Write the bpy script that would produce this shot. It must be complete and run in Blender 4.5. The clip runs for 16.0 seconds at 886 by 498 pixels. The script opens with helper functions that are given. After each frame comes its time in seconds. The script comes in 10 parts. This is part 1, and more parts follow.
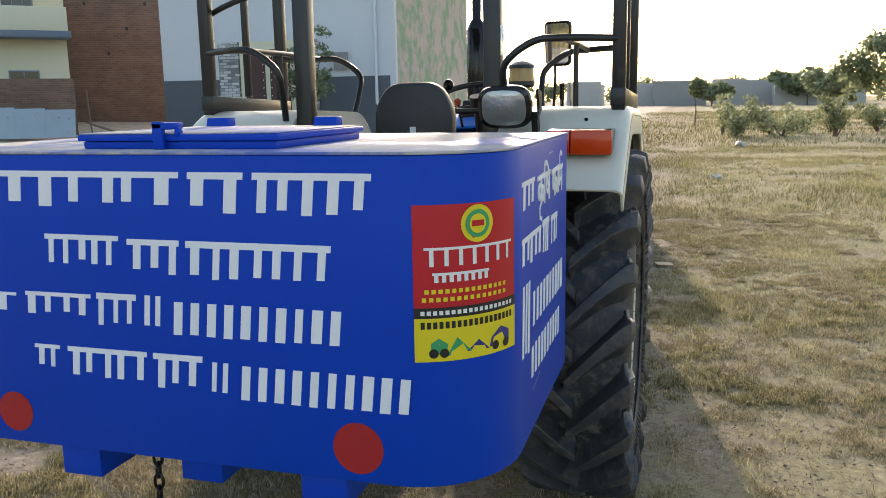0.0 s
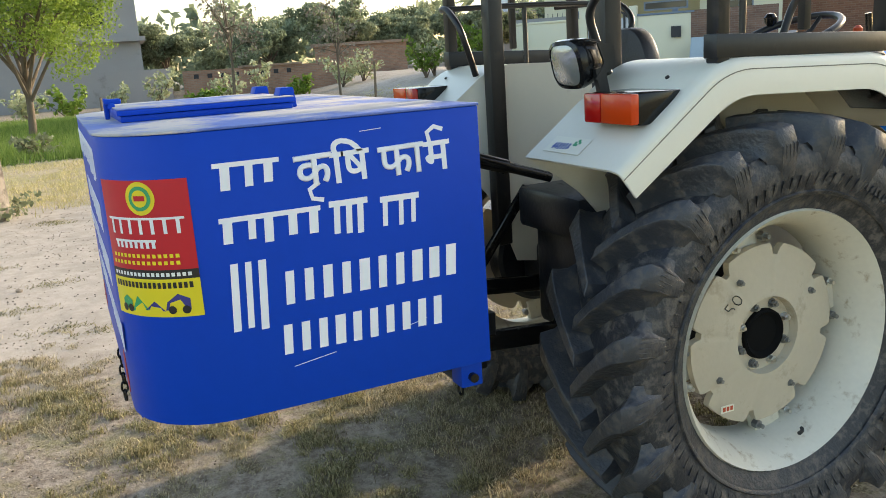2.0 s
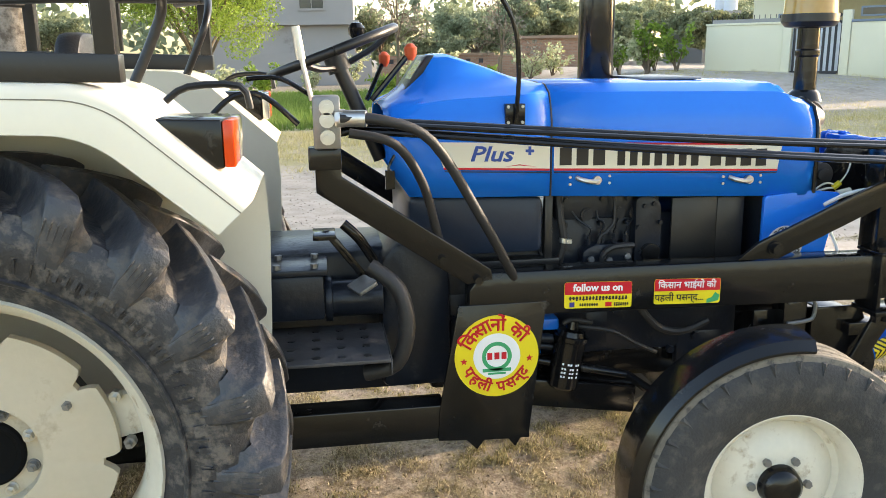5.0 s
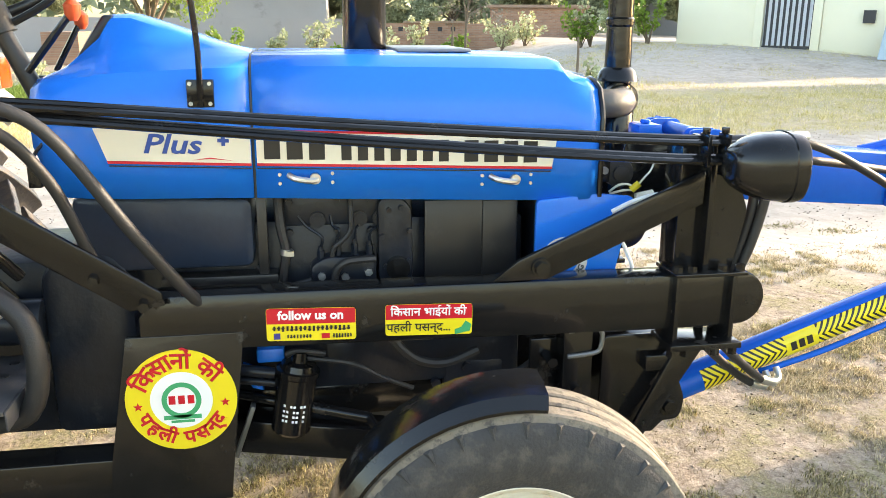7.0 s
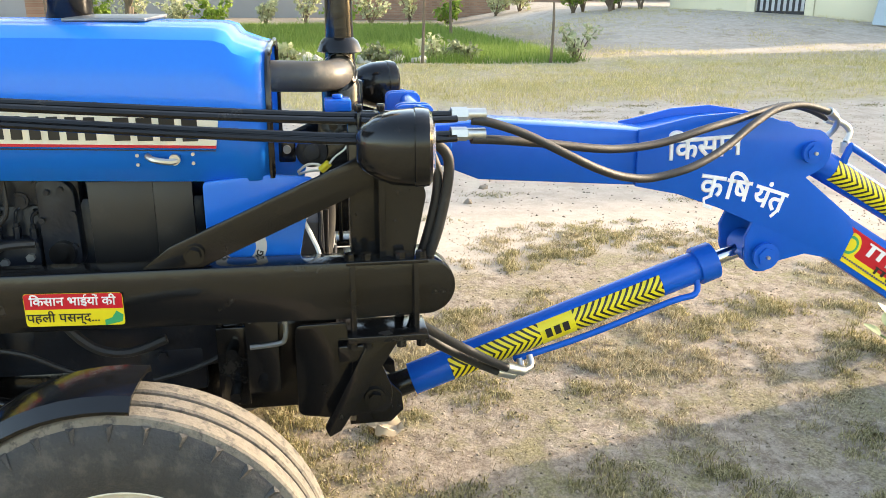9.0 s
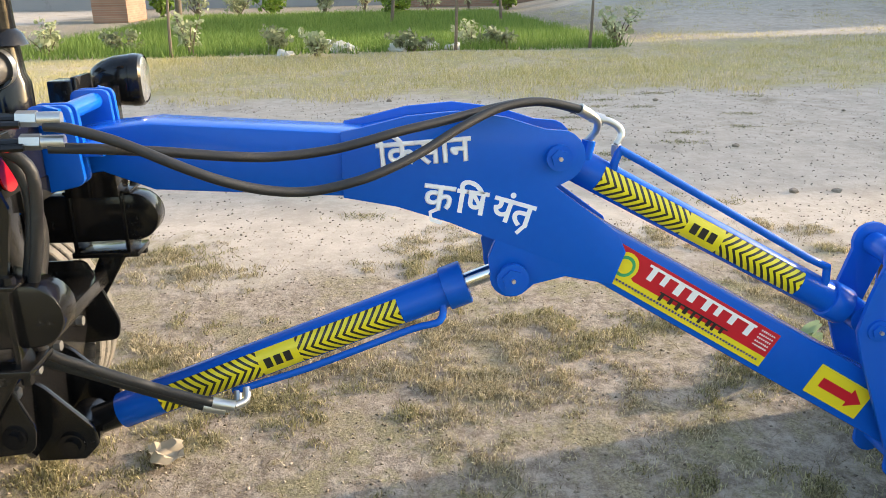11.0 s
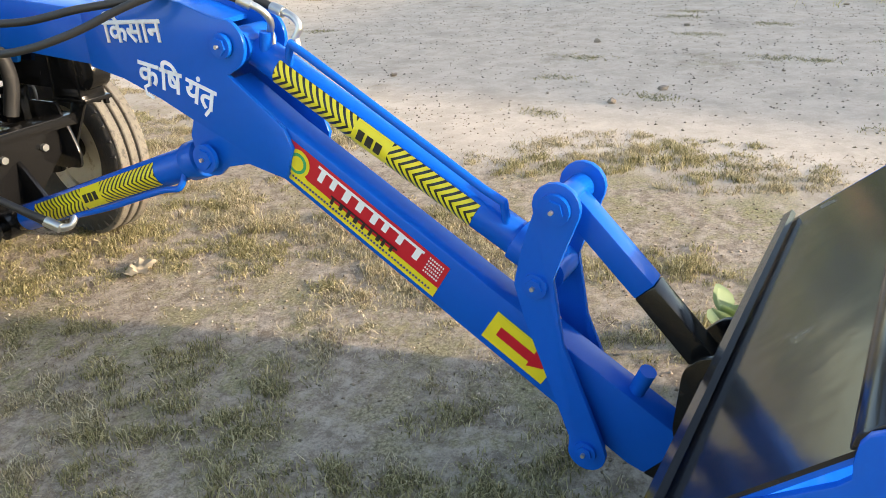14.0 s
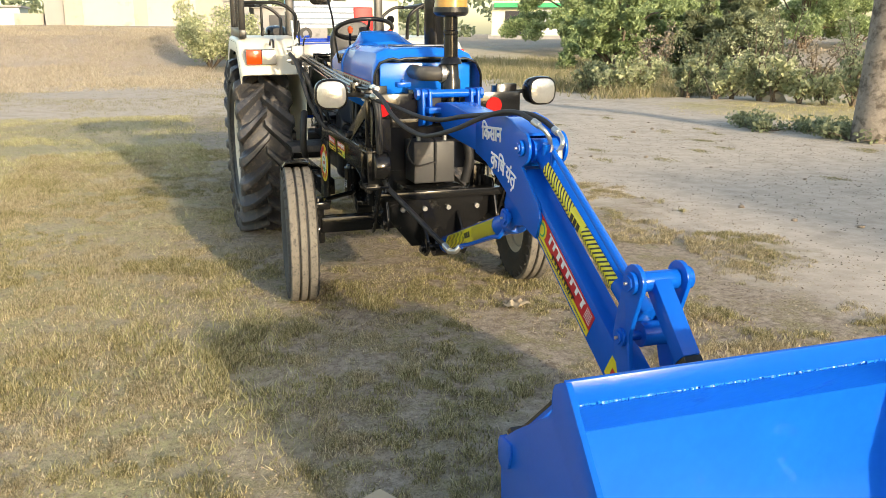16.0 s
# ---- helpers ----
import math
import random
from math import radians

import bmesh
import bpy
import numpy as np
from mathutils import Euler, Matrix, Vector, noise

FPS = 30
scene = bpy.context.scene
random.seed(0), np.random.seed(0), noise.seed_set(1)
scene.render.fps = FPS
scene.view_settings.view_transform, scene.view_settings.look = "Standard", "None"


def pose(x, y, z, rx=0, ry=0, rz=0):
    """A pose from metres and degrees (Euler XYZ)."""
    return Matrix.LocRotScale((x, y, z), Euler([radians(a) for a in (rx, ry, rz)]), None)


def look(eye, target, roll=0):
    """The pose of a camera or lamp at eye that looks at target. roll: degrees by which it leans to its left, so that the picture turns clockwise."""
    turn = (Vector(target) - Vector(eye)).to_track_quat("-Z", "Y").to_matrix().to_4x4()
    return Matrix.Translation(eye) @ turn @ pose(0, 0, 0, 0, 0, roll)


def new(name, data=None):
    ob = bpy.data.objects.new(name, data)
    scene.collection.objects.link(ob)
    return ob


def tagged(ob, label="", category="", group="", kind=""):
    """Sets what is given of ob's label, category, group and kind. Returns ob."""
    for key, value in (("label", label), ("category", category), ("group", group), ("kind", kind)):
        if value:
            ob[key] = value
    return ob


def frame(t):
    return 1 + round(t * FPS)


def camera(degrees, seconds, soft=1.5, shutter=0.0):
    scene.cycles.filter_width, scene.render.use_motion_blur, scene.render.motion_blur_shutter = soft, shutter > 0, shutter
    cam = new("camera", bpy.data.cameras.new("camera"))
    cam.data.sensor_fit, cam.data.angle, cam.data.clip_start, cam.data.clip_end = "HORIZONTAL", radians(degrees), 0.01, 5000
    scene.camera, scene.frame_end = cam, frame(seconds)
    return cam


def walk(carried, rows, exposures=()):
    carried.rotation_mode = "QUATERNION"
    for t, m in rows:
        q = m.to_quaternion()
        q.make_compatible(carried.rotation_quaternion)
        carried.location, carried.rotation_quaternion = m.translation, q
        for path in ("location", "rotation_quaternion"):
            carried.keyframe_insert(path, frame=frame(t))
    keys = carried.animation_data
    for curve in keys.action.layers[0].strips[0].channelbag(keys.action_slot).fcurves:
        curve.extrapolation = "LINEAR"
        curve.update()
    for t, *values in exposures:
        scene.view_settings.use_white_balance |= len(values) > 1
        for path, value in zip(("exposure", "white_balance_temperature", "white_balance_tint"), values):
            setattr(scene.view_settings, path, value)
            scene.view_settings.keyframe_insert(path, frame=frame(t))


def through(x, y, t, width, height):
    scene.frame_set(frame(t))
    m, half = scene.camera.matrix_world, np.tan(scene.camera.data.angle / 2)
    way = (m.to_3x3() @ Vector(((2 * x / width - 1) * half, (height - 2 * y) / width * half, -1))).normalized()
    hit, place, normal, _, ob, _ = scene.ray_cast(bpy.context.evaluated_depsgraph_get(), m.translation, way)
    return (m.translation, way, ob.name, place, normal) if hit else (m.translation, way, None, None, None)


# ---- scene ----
cam = camera(56.3, 16.0, soft=0.5)
PATH = [
    (0, (1.034, -3.128, 1.463), (0.469, -1.242, 1.109), -1.0),
    (0.5, (1.516, -2.863, 1.468), (0.518, -1.169, 1.104), -2.1),
    (1, (1.868, -2.582, 1.485), (0.491, -1.208, 1.02), -2.8),
    (1.5, (2.177, -2.192, 1.494), (0.558, -1.12, 1.019), -3.6),
    (2, (2.457, -1.8, 1.49), (0.681, -1.001, 1.031), -3.8),
    (2.5, (2.567, -1.321, 1.469), (0.742, -0.625, 1.041), -3.0),
    (3, (2.747, -0.802, 1.466), (0.897, -0.163, 1.056), -2.4),
    (3.5, (2.812, -0.317, 1.459), (0.92, 0.19, 1.056), -2.2),
    (4, (2.759, 0.131, 1.481), (0.834, 0.473, 1.058), -1.3),
    (4.2, (2.724, 0.289, 1.461), (0.79, 0.569, 1.035), -1.3),
    (6.3, (2.214, 1.196, 1.46), (0.309, 1.534, 0.952), 0.1),
    (6.5, (2.193, 1.274, 1.445), (0.288, 1.617, 0.939), 0.1),
    (7, (2.142, 1.484, 1.447), (0.24, 1.812, 0.921), 0.3),
    (7.5, (2.141, 1.677, 1.449), (0.241, 1.934, 0.877), -0.1),
    (8, (2.19, 1.88, 1.46), (0.298, 2.124, 0.86), -0.1),
    (8.5, (2.192, 2.053, 1.466), (0.309, 2.348, 0.86), 0.1),
    (8.7, (2.171, 2.132, 1.461), (0.289, 2.446, 0.86), 0.3),
    (10.8, (1.987, 3.127, 1.442), (0.083, 3.201, 0.835), -1.1),
    (11, (1.939, 3.217, 1.435), (0.044, 3.328, 0.805), -1.0),
    (11.5, (1.893, 3.388, 1.437), (0.02, 3.588, 0.765), -1.3),
    (12, (1.905, 3.602, 1.432), (0.052, 3.84, 0.718), -1.8),
    (12.5, (1.906, 3.864, 1.422), (0.059, 3.962, 0.661), -1.3),
    (13, (1.8, 4.213, 1.408), (-0.034, 4.038, 0.63), -1.4),
    (13.5, (1.705, 4.636, 1.389), (-0.045, 4.093, 0.587), -2.1),
    (14, (1.556, 5.032, 1.376), (-0.008, 4.095, 0.553), -3.1),
    (14.5, (1.424, 5.508, 1.376), (0.179, 4.143, 0.61), -2.5),
    (15, (1.44, 5.92, 1.394), (0.533, 4.269, 0.723), -0.6),
    (15.5, (1.455, 6.24, 1.417), (0.691, 4.484, 0.84), 0.1),
    (16, (1.366, 6.417, 1.449), (0.749, 4.582, 0.945), 0.1),
]
EXPOSURES = [(0.0, 1.26, 6950, 13), (0.6, 1.32, 6950, 12), (1.0, 1.5, 7000, 8), (2.2, 1.66, 7050, 10), (3.0, 1.84, 7150, 12), (4.2, 2.0, 7200, 13), (6.3, 2.64, 7400, 11), (7.0, 2.7, 7500, 12), (8.7, 2.48, 7500, 11), (11.0, 1.94, 7050, 12), (13.5, 1.87, 6950, 12), (14.5, 1.96, 7000, 10), (15.2, 1.88, 7050, 9), (15.6, 1.75, 7100, 8), (16.0, 1.44, 7150, 8)]
walk(cam, [(t, look(eye, target, roll)) for t, eye, target, roll in PATH], EXPOSURES)

# ---- light: a low sun ahead of the tractor and slightly to its left ----
SUN_AZ, SUN_EL = radians(-12.8), radians(15.2)      # azimuth from +y, clockwise; height
world = bpy.data.worlds.new("sky")
scene.world = world
world.use_nodes = True
wn = world.node_tree.nodes
sky = wn.new("ShaderNodeTexSky")
sky.sky_type, sky.sun_disc = "NISHITA", False
sky.sun_elevation, sky.sun_rotation = SUN_EL, SUN_AZ
sky.air_density, sky.dust_density, sky.ozone_density = 1.0, 1.6, 1.0
wn["Background"].inputs["Strength"].default_value = 0.15
world.node_tree.links.new(sky.outputs[0], wn["Background"].inputs["Color"])
sun = new("sun", bpy.data.lights.new("sun", "SUN"))
sun.data.energy, sun.data.angle, sun.data.color = 1.98, radians(1.2), (1.0, 0.87, 0.70)
sun_way = Vector((math.sin(SUN_AZ) * math.cos(SUN_EL), math.cos(SUN_AZ) * math.cos(SUN_EL), math.sin(SUN_EL)))
sun.matrix_world = look(sun_way * 30, (0, 0, 0))


# ---- materials ----
def material(name, color, rough=0.5, metal=0.0, vary=0.15, scale=8.0, bump=0.0, bump_scale=60.0,
             dirt=None, dirt_amount=0.0, dirt_scale=5.0, coat=0.0, island=0.0, rnd=0.0, spec=0.5):
    """A surface with colour that varies at two scales, fine relief, and a second colour in patches, for dirt and for
    painted sheen.
    """
    m = bpy.data.materials.new(name)
    m.use_nodes = True
    nt = m.node_tree
    n, ln = nt.nodes, nt.links
    b = n["Principled BSDF"]
    tc = n.new("ShaderNodeTexCoord")
    big = n.new("ShaderNodeTexNoise")
    big.inputs["Scale"].default_value, big.inputs["Detail"].default_value = scale, 6
    ln.new(tc.outputs["Object"], big.inputs["Vector"])
    fine = n.new("ShaderNodeTexNoise")
    fine.inputs["Scale"].default_value, fine.inputs["Detail"].default_value = bump_scale, 4
    ln.new(tc.outputs["Object"], fine.inputs["Vector"])
    mix = n.new("ShaderNodeMixRGB")
    mix.inputs["Color1"].default_value = (*[c * (1 - vary) for c in color], 1)
    mix.inputs["Color2"].default_value = (*[min(1, c * (1 + vary)) for c in color], 1)
    avg = n.new("ShaderNodeMath")
    avg.operation = "MULTIPLY_ADD"
    avg.inputs[1].default_value, avg.inputs[2].default_value = 0.5, 0.0
    ln.new(fine.outputs["Fac"], avg.inputs[0])
    add = n.new("ShaderNodeMath")
    add.operation = "MULTIPLY_ADD"
    add.inputs[1].default_value = 0.6
    ln.new(big.outputs["Fac"], add.inputs[0])
    ln.new(avg.outputs[0], add.inputs[2])
    ln.new(add.outputs[0], mix.inputs["Fac"])
    out = mix.outputs["Color"]
    if island or rnd:
        g = n.new("ShaderNodeNewGeometry" if island else "ShaderNodeObjectInfo")
        hs = n.new("ShaderNodeHueSaturation")
        mr = n.new("ShaderNodeMapRange")
        k = island or rnd
        mr.inputs["To Min"].default_value, mr.inputs["To Max"].default_value = 1 - k, 1 + k
        ln.new(g.outputs["Random Per Island" if island else "Random"], mr.inputs["Value"])
        ln.new(mr.outputs[0], hs.inputs["Value"])
        ln.new(out, hs.inputs["Color"])
        out = hs.outputs["Color"]
    if dirt:
        dn = n.new("ShaderNodeTexNoise")
        dn.inputs["Scale"].default_value, dn.inputs["Detail"].default_value, dn.inputs["Roughness"].default_value = dirt_scale, 8, 0.65
        ln.new(tc.outputs["Object"], dn.inputs["Vector"])
        ramp = n.new("ShaderNodeMapRange")
        ramp.inputs["From Min"].default_value = 0.72 - 0.5 * dirt_amount
        ramp.inputs["From Max"].default_value = 0.86 - 0.5 * dirt_amount
        ln.new(dn.outputs["Fac"], ramp.inputs["Value"])
        dm = n.new("ShaderNodeMixRGB")
        dm.inputs["Color2"].default_value = (*dirt, 1)
        ln.new(out, dm.inputs["Color1"])
        ln.new(ramp.outputs[0], dm.inputs["Fac"])
        out = dm.outputs["Color"]
        rr = n.new("ShaderNodeMapRange")
        rr.inputs["To Min"].default_value, rr.inputs["To Max"].default_value = rough, min(1, rough + 0.4)
        ln.new(ramp.outputs[0], rr.inputs["Value"])
        ln.new(rr.outputs[0], b.inputs["Roughness"])
    ln.new(out, b.inputs["Base Color"])
    b.inputs["Metallic"].default_value = metal
    b.inputs["Specular IOR Level"].default_value = spec
    if not dirt:
        b.inputs["Roughness"].default_value = rough
    b.inputs["Coat Weight"].default_value = coat
    b.inputs["Coat Roughness"].default_value = 0.08
    if bump:
        bp = n.new("ShaderNodeBump")
        bp.inputs["Strength"].default_value, bp.inputs["Distance"].default_value = bump, 0.01
        ln.new(fine.outputs["Fac"], bp.inputs["Height"])
        ln.new(bp.outputs[0], b.inputs["Normal"])
    return m


BLUE_BOX = material("blue_enamel_box", (0.0, 0.053, 0.46), 0.42, vary=0.10, scale=2.5, bump=0.06, bump_scale=25, dirt=(0.01, 0.07, 0.46), dirt_amount=0.1, spec=0.16)
# its pale patches are the sky's reflection, put into the colour of the top
BLUE_TOP = material("sky_paled_blue_lid", (0.10, 0.16, 0.45), 0.55, vary=0.25, scale=3, dirt=(0.5, 0.47, 0.45), dirt_amount=0.62, dirt_scale=4)
BLUE_HOOD = material("blue_hood_paint", (0.002, 0.165, 0.70), 0.24, vary=0.05, scale=2, coat=0.15, spec=0.35, bump=0.01, bump_scale=10)
BLUE_ARM = material("blue_loader_paint", (0.0, 0.098, 0.52), 0.25, vary=0.08, scale=4, bump=0.06, bump_scale=40, spec=0.22, coat=0.08)
BLACK = material("black_gloss_paint", (0.0085, 0.0083, 0.0085), 0.16, vary=0.3, scale=5, bump=0.07, bump_scale=30, dirt=(0.03, 0.027, 0.023), dirt_amount=0.22, dirt_scale=11, coat=0.08, spec=0.34)
# paler blue patches: overspray, with the sky's sheen put into the colour
BLUE_BUCKET = material("blue_bucket_paint", (0.0, 0.112, 0.57), 0.3, vary=0.18, scale=5, bump=0.08, bump_scale=30, dirt=(0.006, 0.125, 0.60), dirt_amount=0.22, dirt_scale=5, spec=0.35)
BLACK_BUCKET = material("black_bucket_enamel", (0.014, 0.0145, 0.017), 0.15, vary=0.25, scale=4, bump=0.10, bump_scale=9, dirt=(0.03, 0.028, 0.026), dirt_amount=0.15)
BLACK_MATT = material("black_tube_paint", (0.014, 0.0135, 0.0135), 0.36, vary=0.3, scale=9, bump=0.04, dirt=(0.045, 0.036, 0.03), dirt_amount=0.25, dirt_scale=14)
GREASE = material("dark_engine_metal", (0.010, 0.0132, 0.020), 0.32, 0.0, vary=0.5, scale=14, bump=0.12, bump_scale=60, spec=0.34, dirt=(0.035, 0.036, 0.040), dirt_amount=0.25, dirt_scale=16)
BLUEBLACK = material("blue_black_tank", (0.015, 0.024, 0.043), 0.32, spec=0.36, vary=0.3, scale=9, bump=0.05, dirt=(0.06, 0.06, 0.06), dirt_amount=0.15, dirt_scale=9)
CREAM = material("cream_fender_paint", (0.74, 0.70, 0.58), 0.32, vary=0.04, scale=3, dirt=(0.45, 0.38, 0.26), dirt_amount=0.05, dirt_scale=7)
CREAM_RIM = material("cream_rim_paint", (0.64, 0.60, 0.50), 0.42, vary=0.12, scale=7, bump=0.05, dirt=(0.36, 0.28, 0.18), dirt_amount=0.30, dirt_scale=16)
DISC_PAINT = material("grimy_cream_disc", (0.50, 0.435, 0.325), 0.5, vary=0.10, scale=9, bump=0.10, bump_scale=50, dirt=(0.36, 0.29, 0.20), dirt_amount=0.30, dirt_scale=9)
LUG = material("dusty_tread_rubber", (0.040, 0.042, 0.049), 0.38, vary=0.25, scale=13, bump=0.3, bump_scale=90, dirt=(0.10, 0.089, 0.079), dirt_amount=0.45, dirt_scale=26)
RUBBER = material("dusty_tyre_rubber", (0.024, 0.025, 0.030), 0.46, vary=0.35, scale=11, bump=0.3, bump_scale=110, dirt=(0.125, 0.11, 0.095), dirt_amount=0.47, dirt_scale=30)
RUBBER_FRONT = material("worn_front_tyre_rubber", (0.035, 0.035, 0.036), 0.7, vary=0.35, scale=30, bump=0.3, bump_scale=130, dirt=(0.085, 0.079, 0.07), dirt_amount=0.45, dirt_scale=22)
TREAD_FRONT = material("pale_dusty_tread", (0.17, 0.152, 0.125), 0.85, vary=0.35, scale=22, bump=0.3, bump_scale=110, dirt=(0.085, 0.08, 0.072), dirt_amount=0.42, dirt_scale=45)
HOSE = material("black_hose_rubber", (0.016, 0.016, 0.017), 0.55, vary=0.2, bump=0.1, bump_scale=200, dirt=(0.06, 0.055, 0.05), dirt_amount=0.25, dirt_scale=20)
STEEL = material("galvanised_steel", (0.55, 0.55, 0.53), 0.35, 0.9, vary=0.2, scale=20)
CHROME = material("chrome_rod", (0.8, 0.8, 0.8), 0.12, 1.0, vary=0.05)
ALLOY = material("grey_valve_casting", (0.22, 0.22, 0.215), 0.45, 0.6, vary=0.25, scale=25, bump=0.15)
WHITE = material("white_sign_paint", (0.84, 0.84, 0.86), 0.5, vary=0.05, scale=20)
DECAL_CREAM = material("cream_decal", (0.78, 0.74, 0.60), 0.35, vary=0.04)
DECAL_BLACK = material("black_decal", (0.012, 0.012, 0.013), 0.4, vary=0.1)
DECAL_BLUE = material("blue_decal_script", (0.02, 0.07, 0.33), 0.4, vary=0.1)
RED = material("red_sign_paint", (0.42, 0.012, 0.014), 0.5, vary=0.1, scale=9)
DECAL_RED = material("red_sticker", (0.55, 0.006, 0.02), 0.35, vary=0.04)
YELLOW = material("yellow_sticker", (0.78, 0.62, 0.02), 0.35, vary=0.04)
DECAL_GREEN = material("green_logo", (0.03, 0.33, 0.13), 0.4, vary=0.1)
DECAL_PURPLE = material("dark_blue_print", (0.035, 0.035, 0.22), 0.4, vary=0.1)
DECAL_WHITE = material("white_sticker", (0.8, 0.8, 0.78), 0.35, vary=0.03)
LENS_RED = material("red_lamp_lens", (0.42, 0.008, 0.006), 0.12, vary=0.1, coat=0.6)
LENS_ORANGE = material("orange_lamp_lens", (0.58, 0.05, 0.006), 0.18, vary=0.1, coat=0.2, spec=0.3)
LENS_CLEAR = material("clear_lamp_lens", (0.42, 0.42, 0.40), 0.10, 0.6, vary=0.2, scale=30, bump=0.2, bump_scale=80, coat=0.7)
AMBER = material("amber_bowl", (0.42, 0.23, 0.045), 0.2, vary=0.2, coat=0.4)
KNOB_RED = material("orange_knob", (0.5, 0.07, 0.02), 0.4)
SEAT_VINYL = material("black_seat_vinyl", (0.02, 0.02, 0.022), 0.45, vary=0.2, bump=0.15, bump_scale=150)
MIRROR = material("mirror_glass", (0.85, 0.85, 0.86), 0.02, 1.0, vary=0.0)


def tape_material(name, reach, freq):
    """Yellow tape with black chevrons that run along the object's own x axis."""
    m = material(name, (0.80, 0.66, 0.02), 0.35, vary=0.04)
    nt = m.node_tree
    n, ln = nt.nodes, nt.links
    b = n["Principled BSDF"]
    old = b.inputs["Base Color"].links[0].from_socket
    tc = n.new("ShaderNodeTexCoord")
    sx = n.new("ShaderNodeSeparateXYZ")
    ln.new(tc.outputs["Object"], sx.inputs[0])
    ab = n.new("ShaderNodeMath"); ab.operation = "ABSOLUTE"
    ln.new(sx.outputs["Z"], ab.inputs[0])
    ax = n.new("ShaderNodeMath"); ax.operation = "ABSOLUTE"
    ln.new(sx.outputs["X"], ax.inputs[0])
    s = n.new("ShaderNodeMath"); s.operation = "SUBTRACT"
    ln.new(ax.outputs[0], s.inputs[0]); ln.new(ab.outputs[0], s.inputs[1])
    f = n.new("ShaderNodeMath"); f.operation = "MULTIPLY"; f.inputs[1].default_value = freq
    ln.new(s.outputs[0], f.inputs[0])
    fr = n.new("ShaderNodeMath"); fr.operation = "FRACT"
    ln.new(f.outputs[0], fr.inputs[0])
    lt = n.new("ShaderNodeMath"); lt.operation = "LESS_THAN"; lt.inputs[1].default_value = 0.42
    ln.new(fr.outputs[0], lt.inputs[0])
    gt = n.new("ShaderNodeMath"); gt.operation = "GREATER_THAN"; gt.inputs[1].default_value = reach
    ln.new(ax.outputs[0], gt.inputs[0])
    mu = n.new("ShaderNodeMath"); mu.operation = "MULTIPLY"
    ln.new(lt.outputs[0], mu.inputs[0]); ln.new(gt.outputs[0], mu.inputs[1])
    mx = n.new("ShaderNodeMixRGB"); mx.inputs["Color2"].default_value = (0.012, 0.012, 0.012, 1)
    ln.new(old, mx.inputs["Color1"]); ln.new(mu.outputs[0], mx.inputs["Fac"])
    ln.new(mx.outputs[0], b.inputs["Base Color"])
    return m


TAPE = tape_material("chevron_tape", 0.052, 48.0)


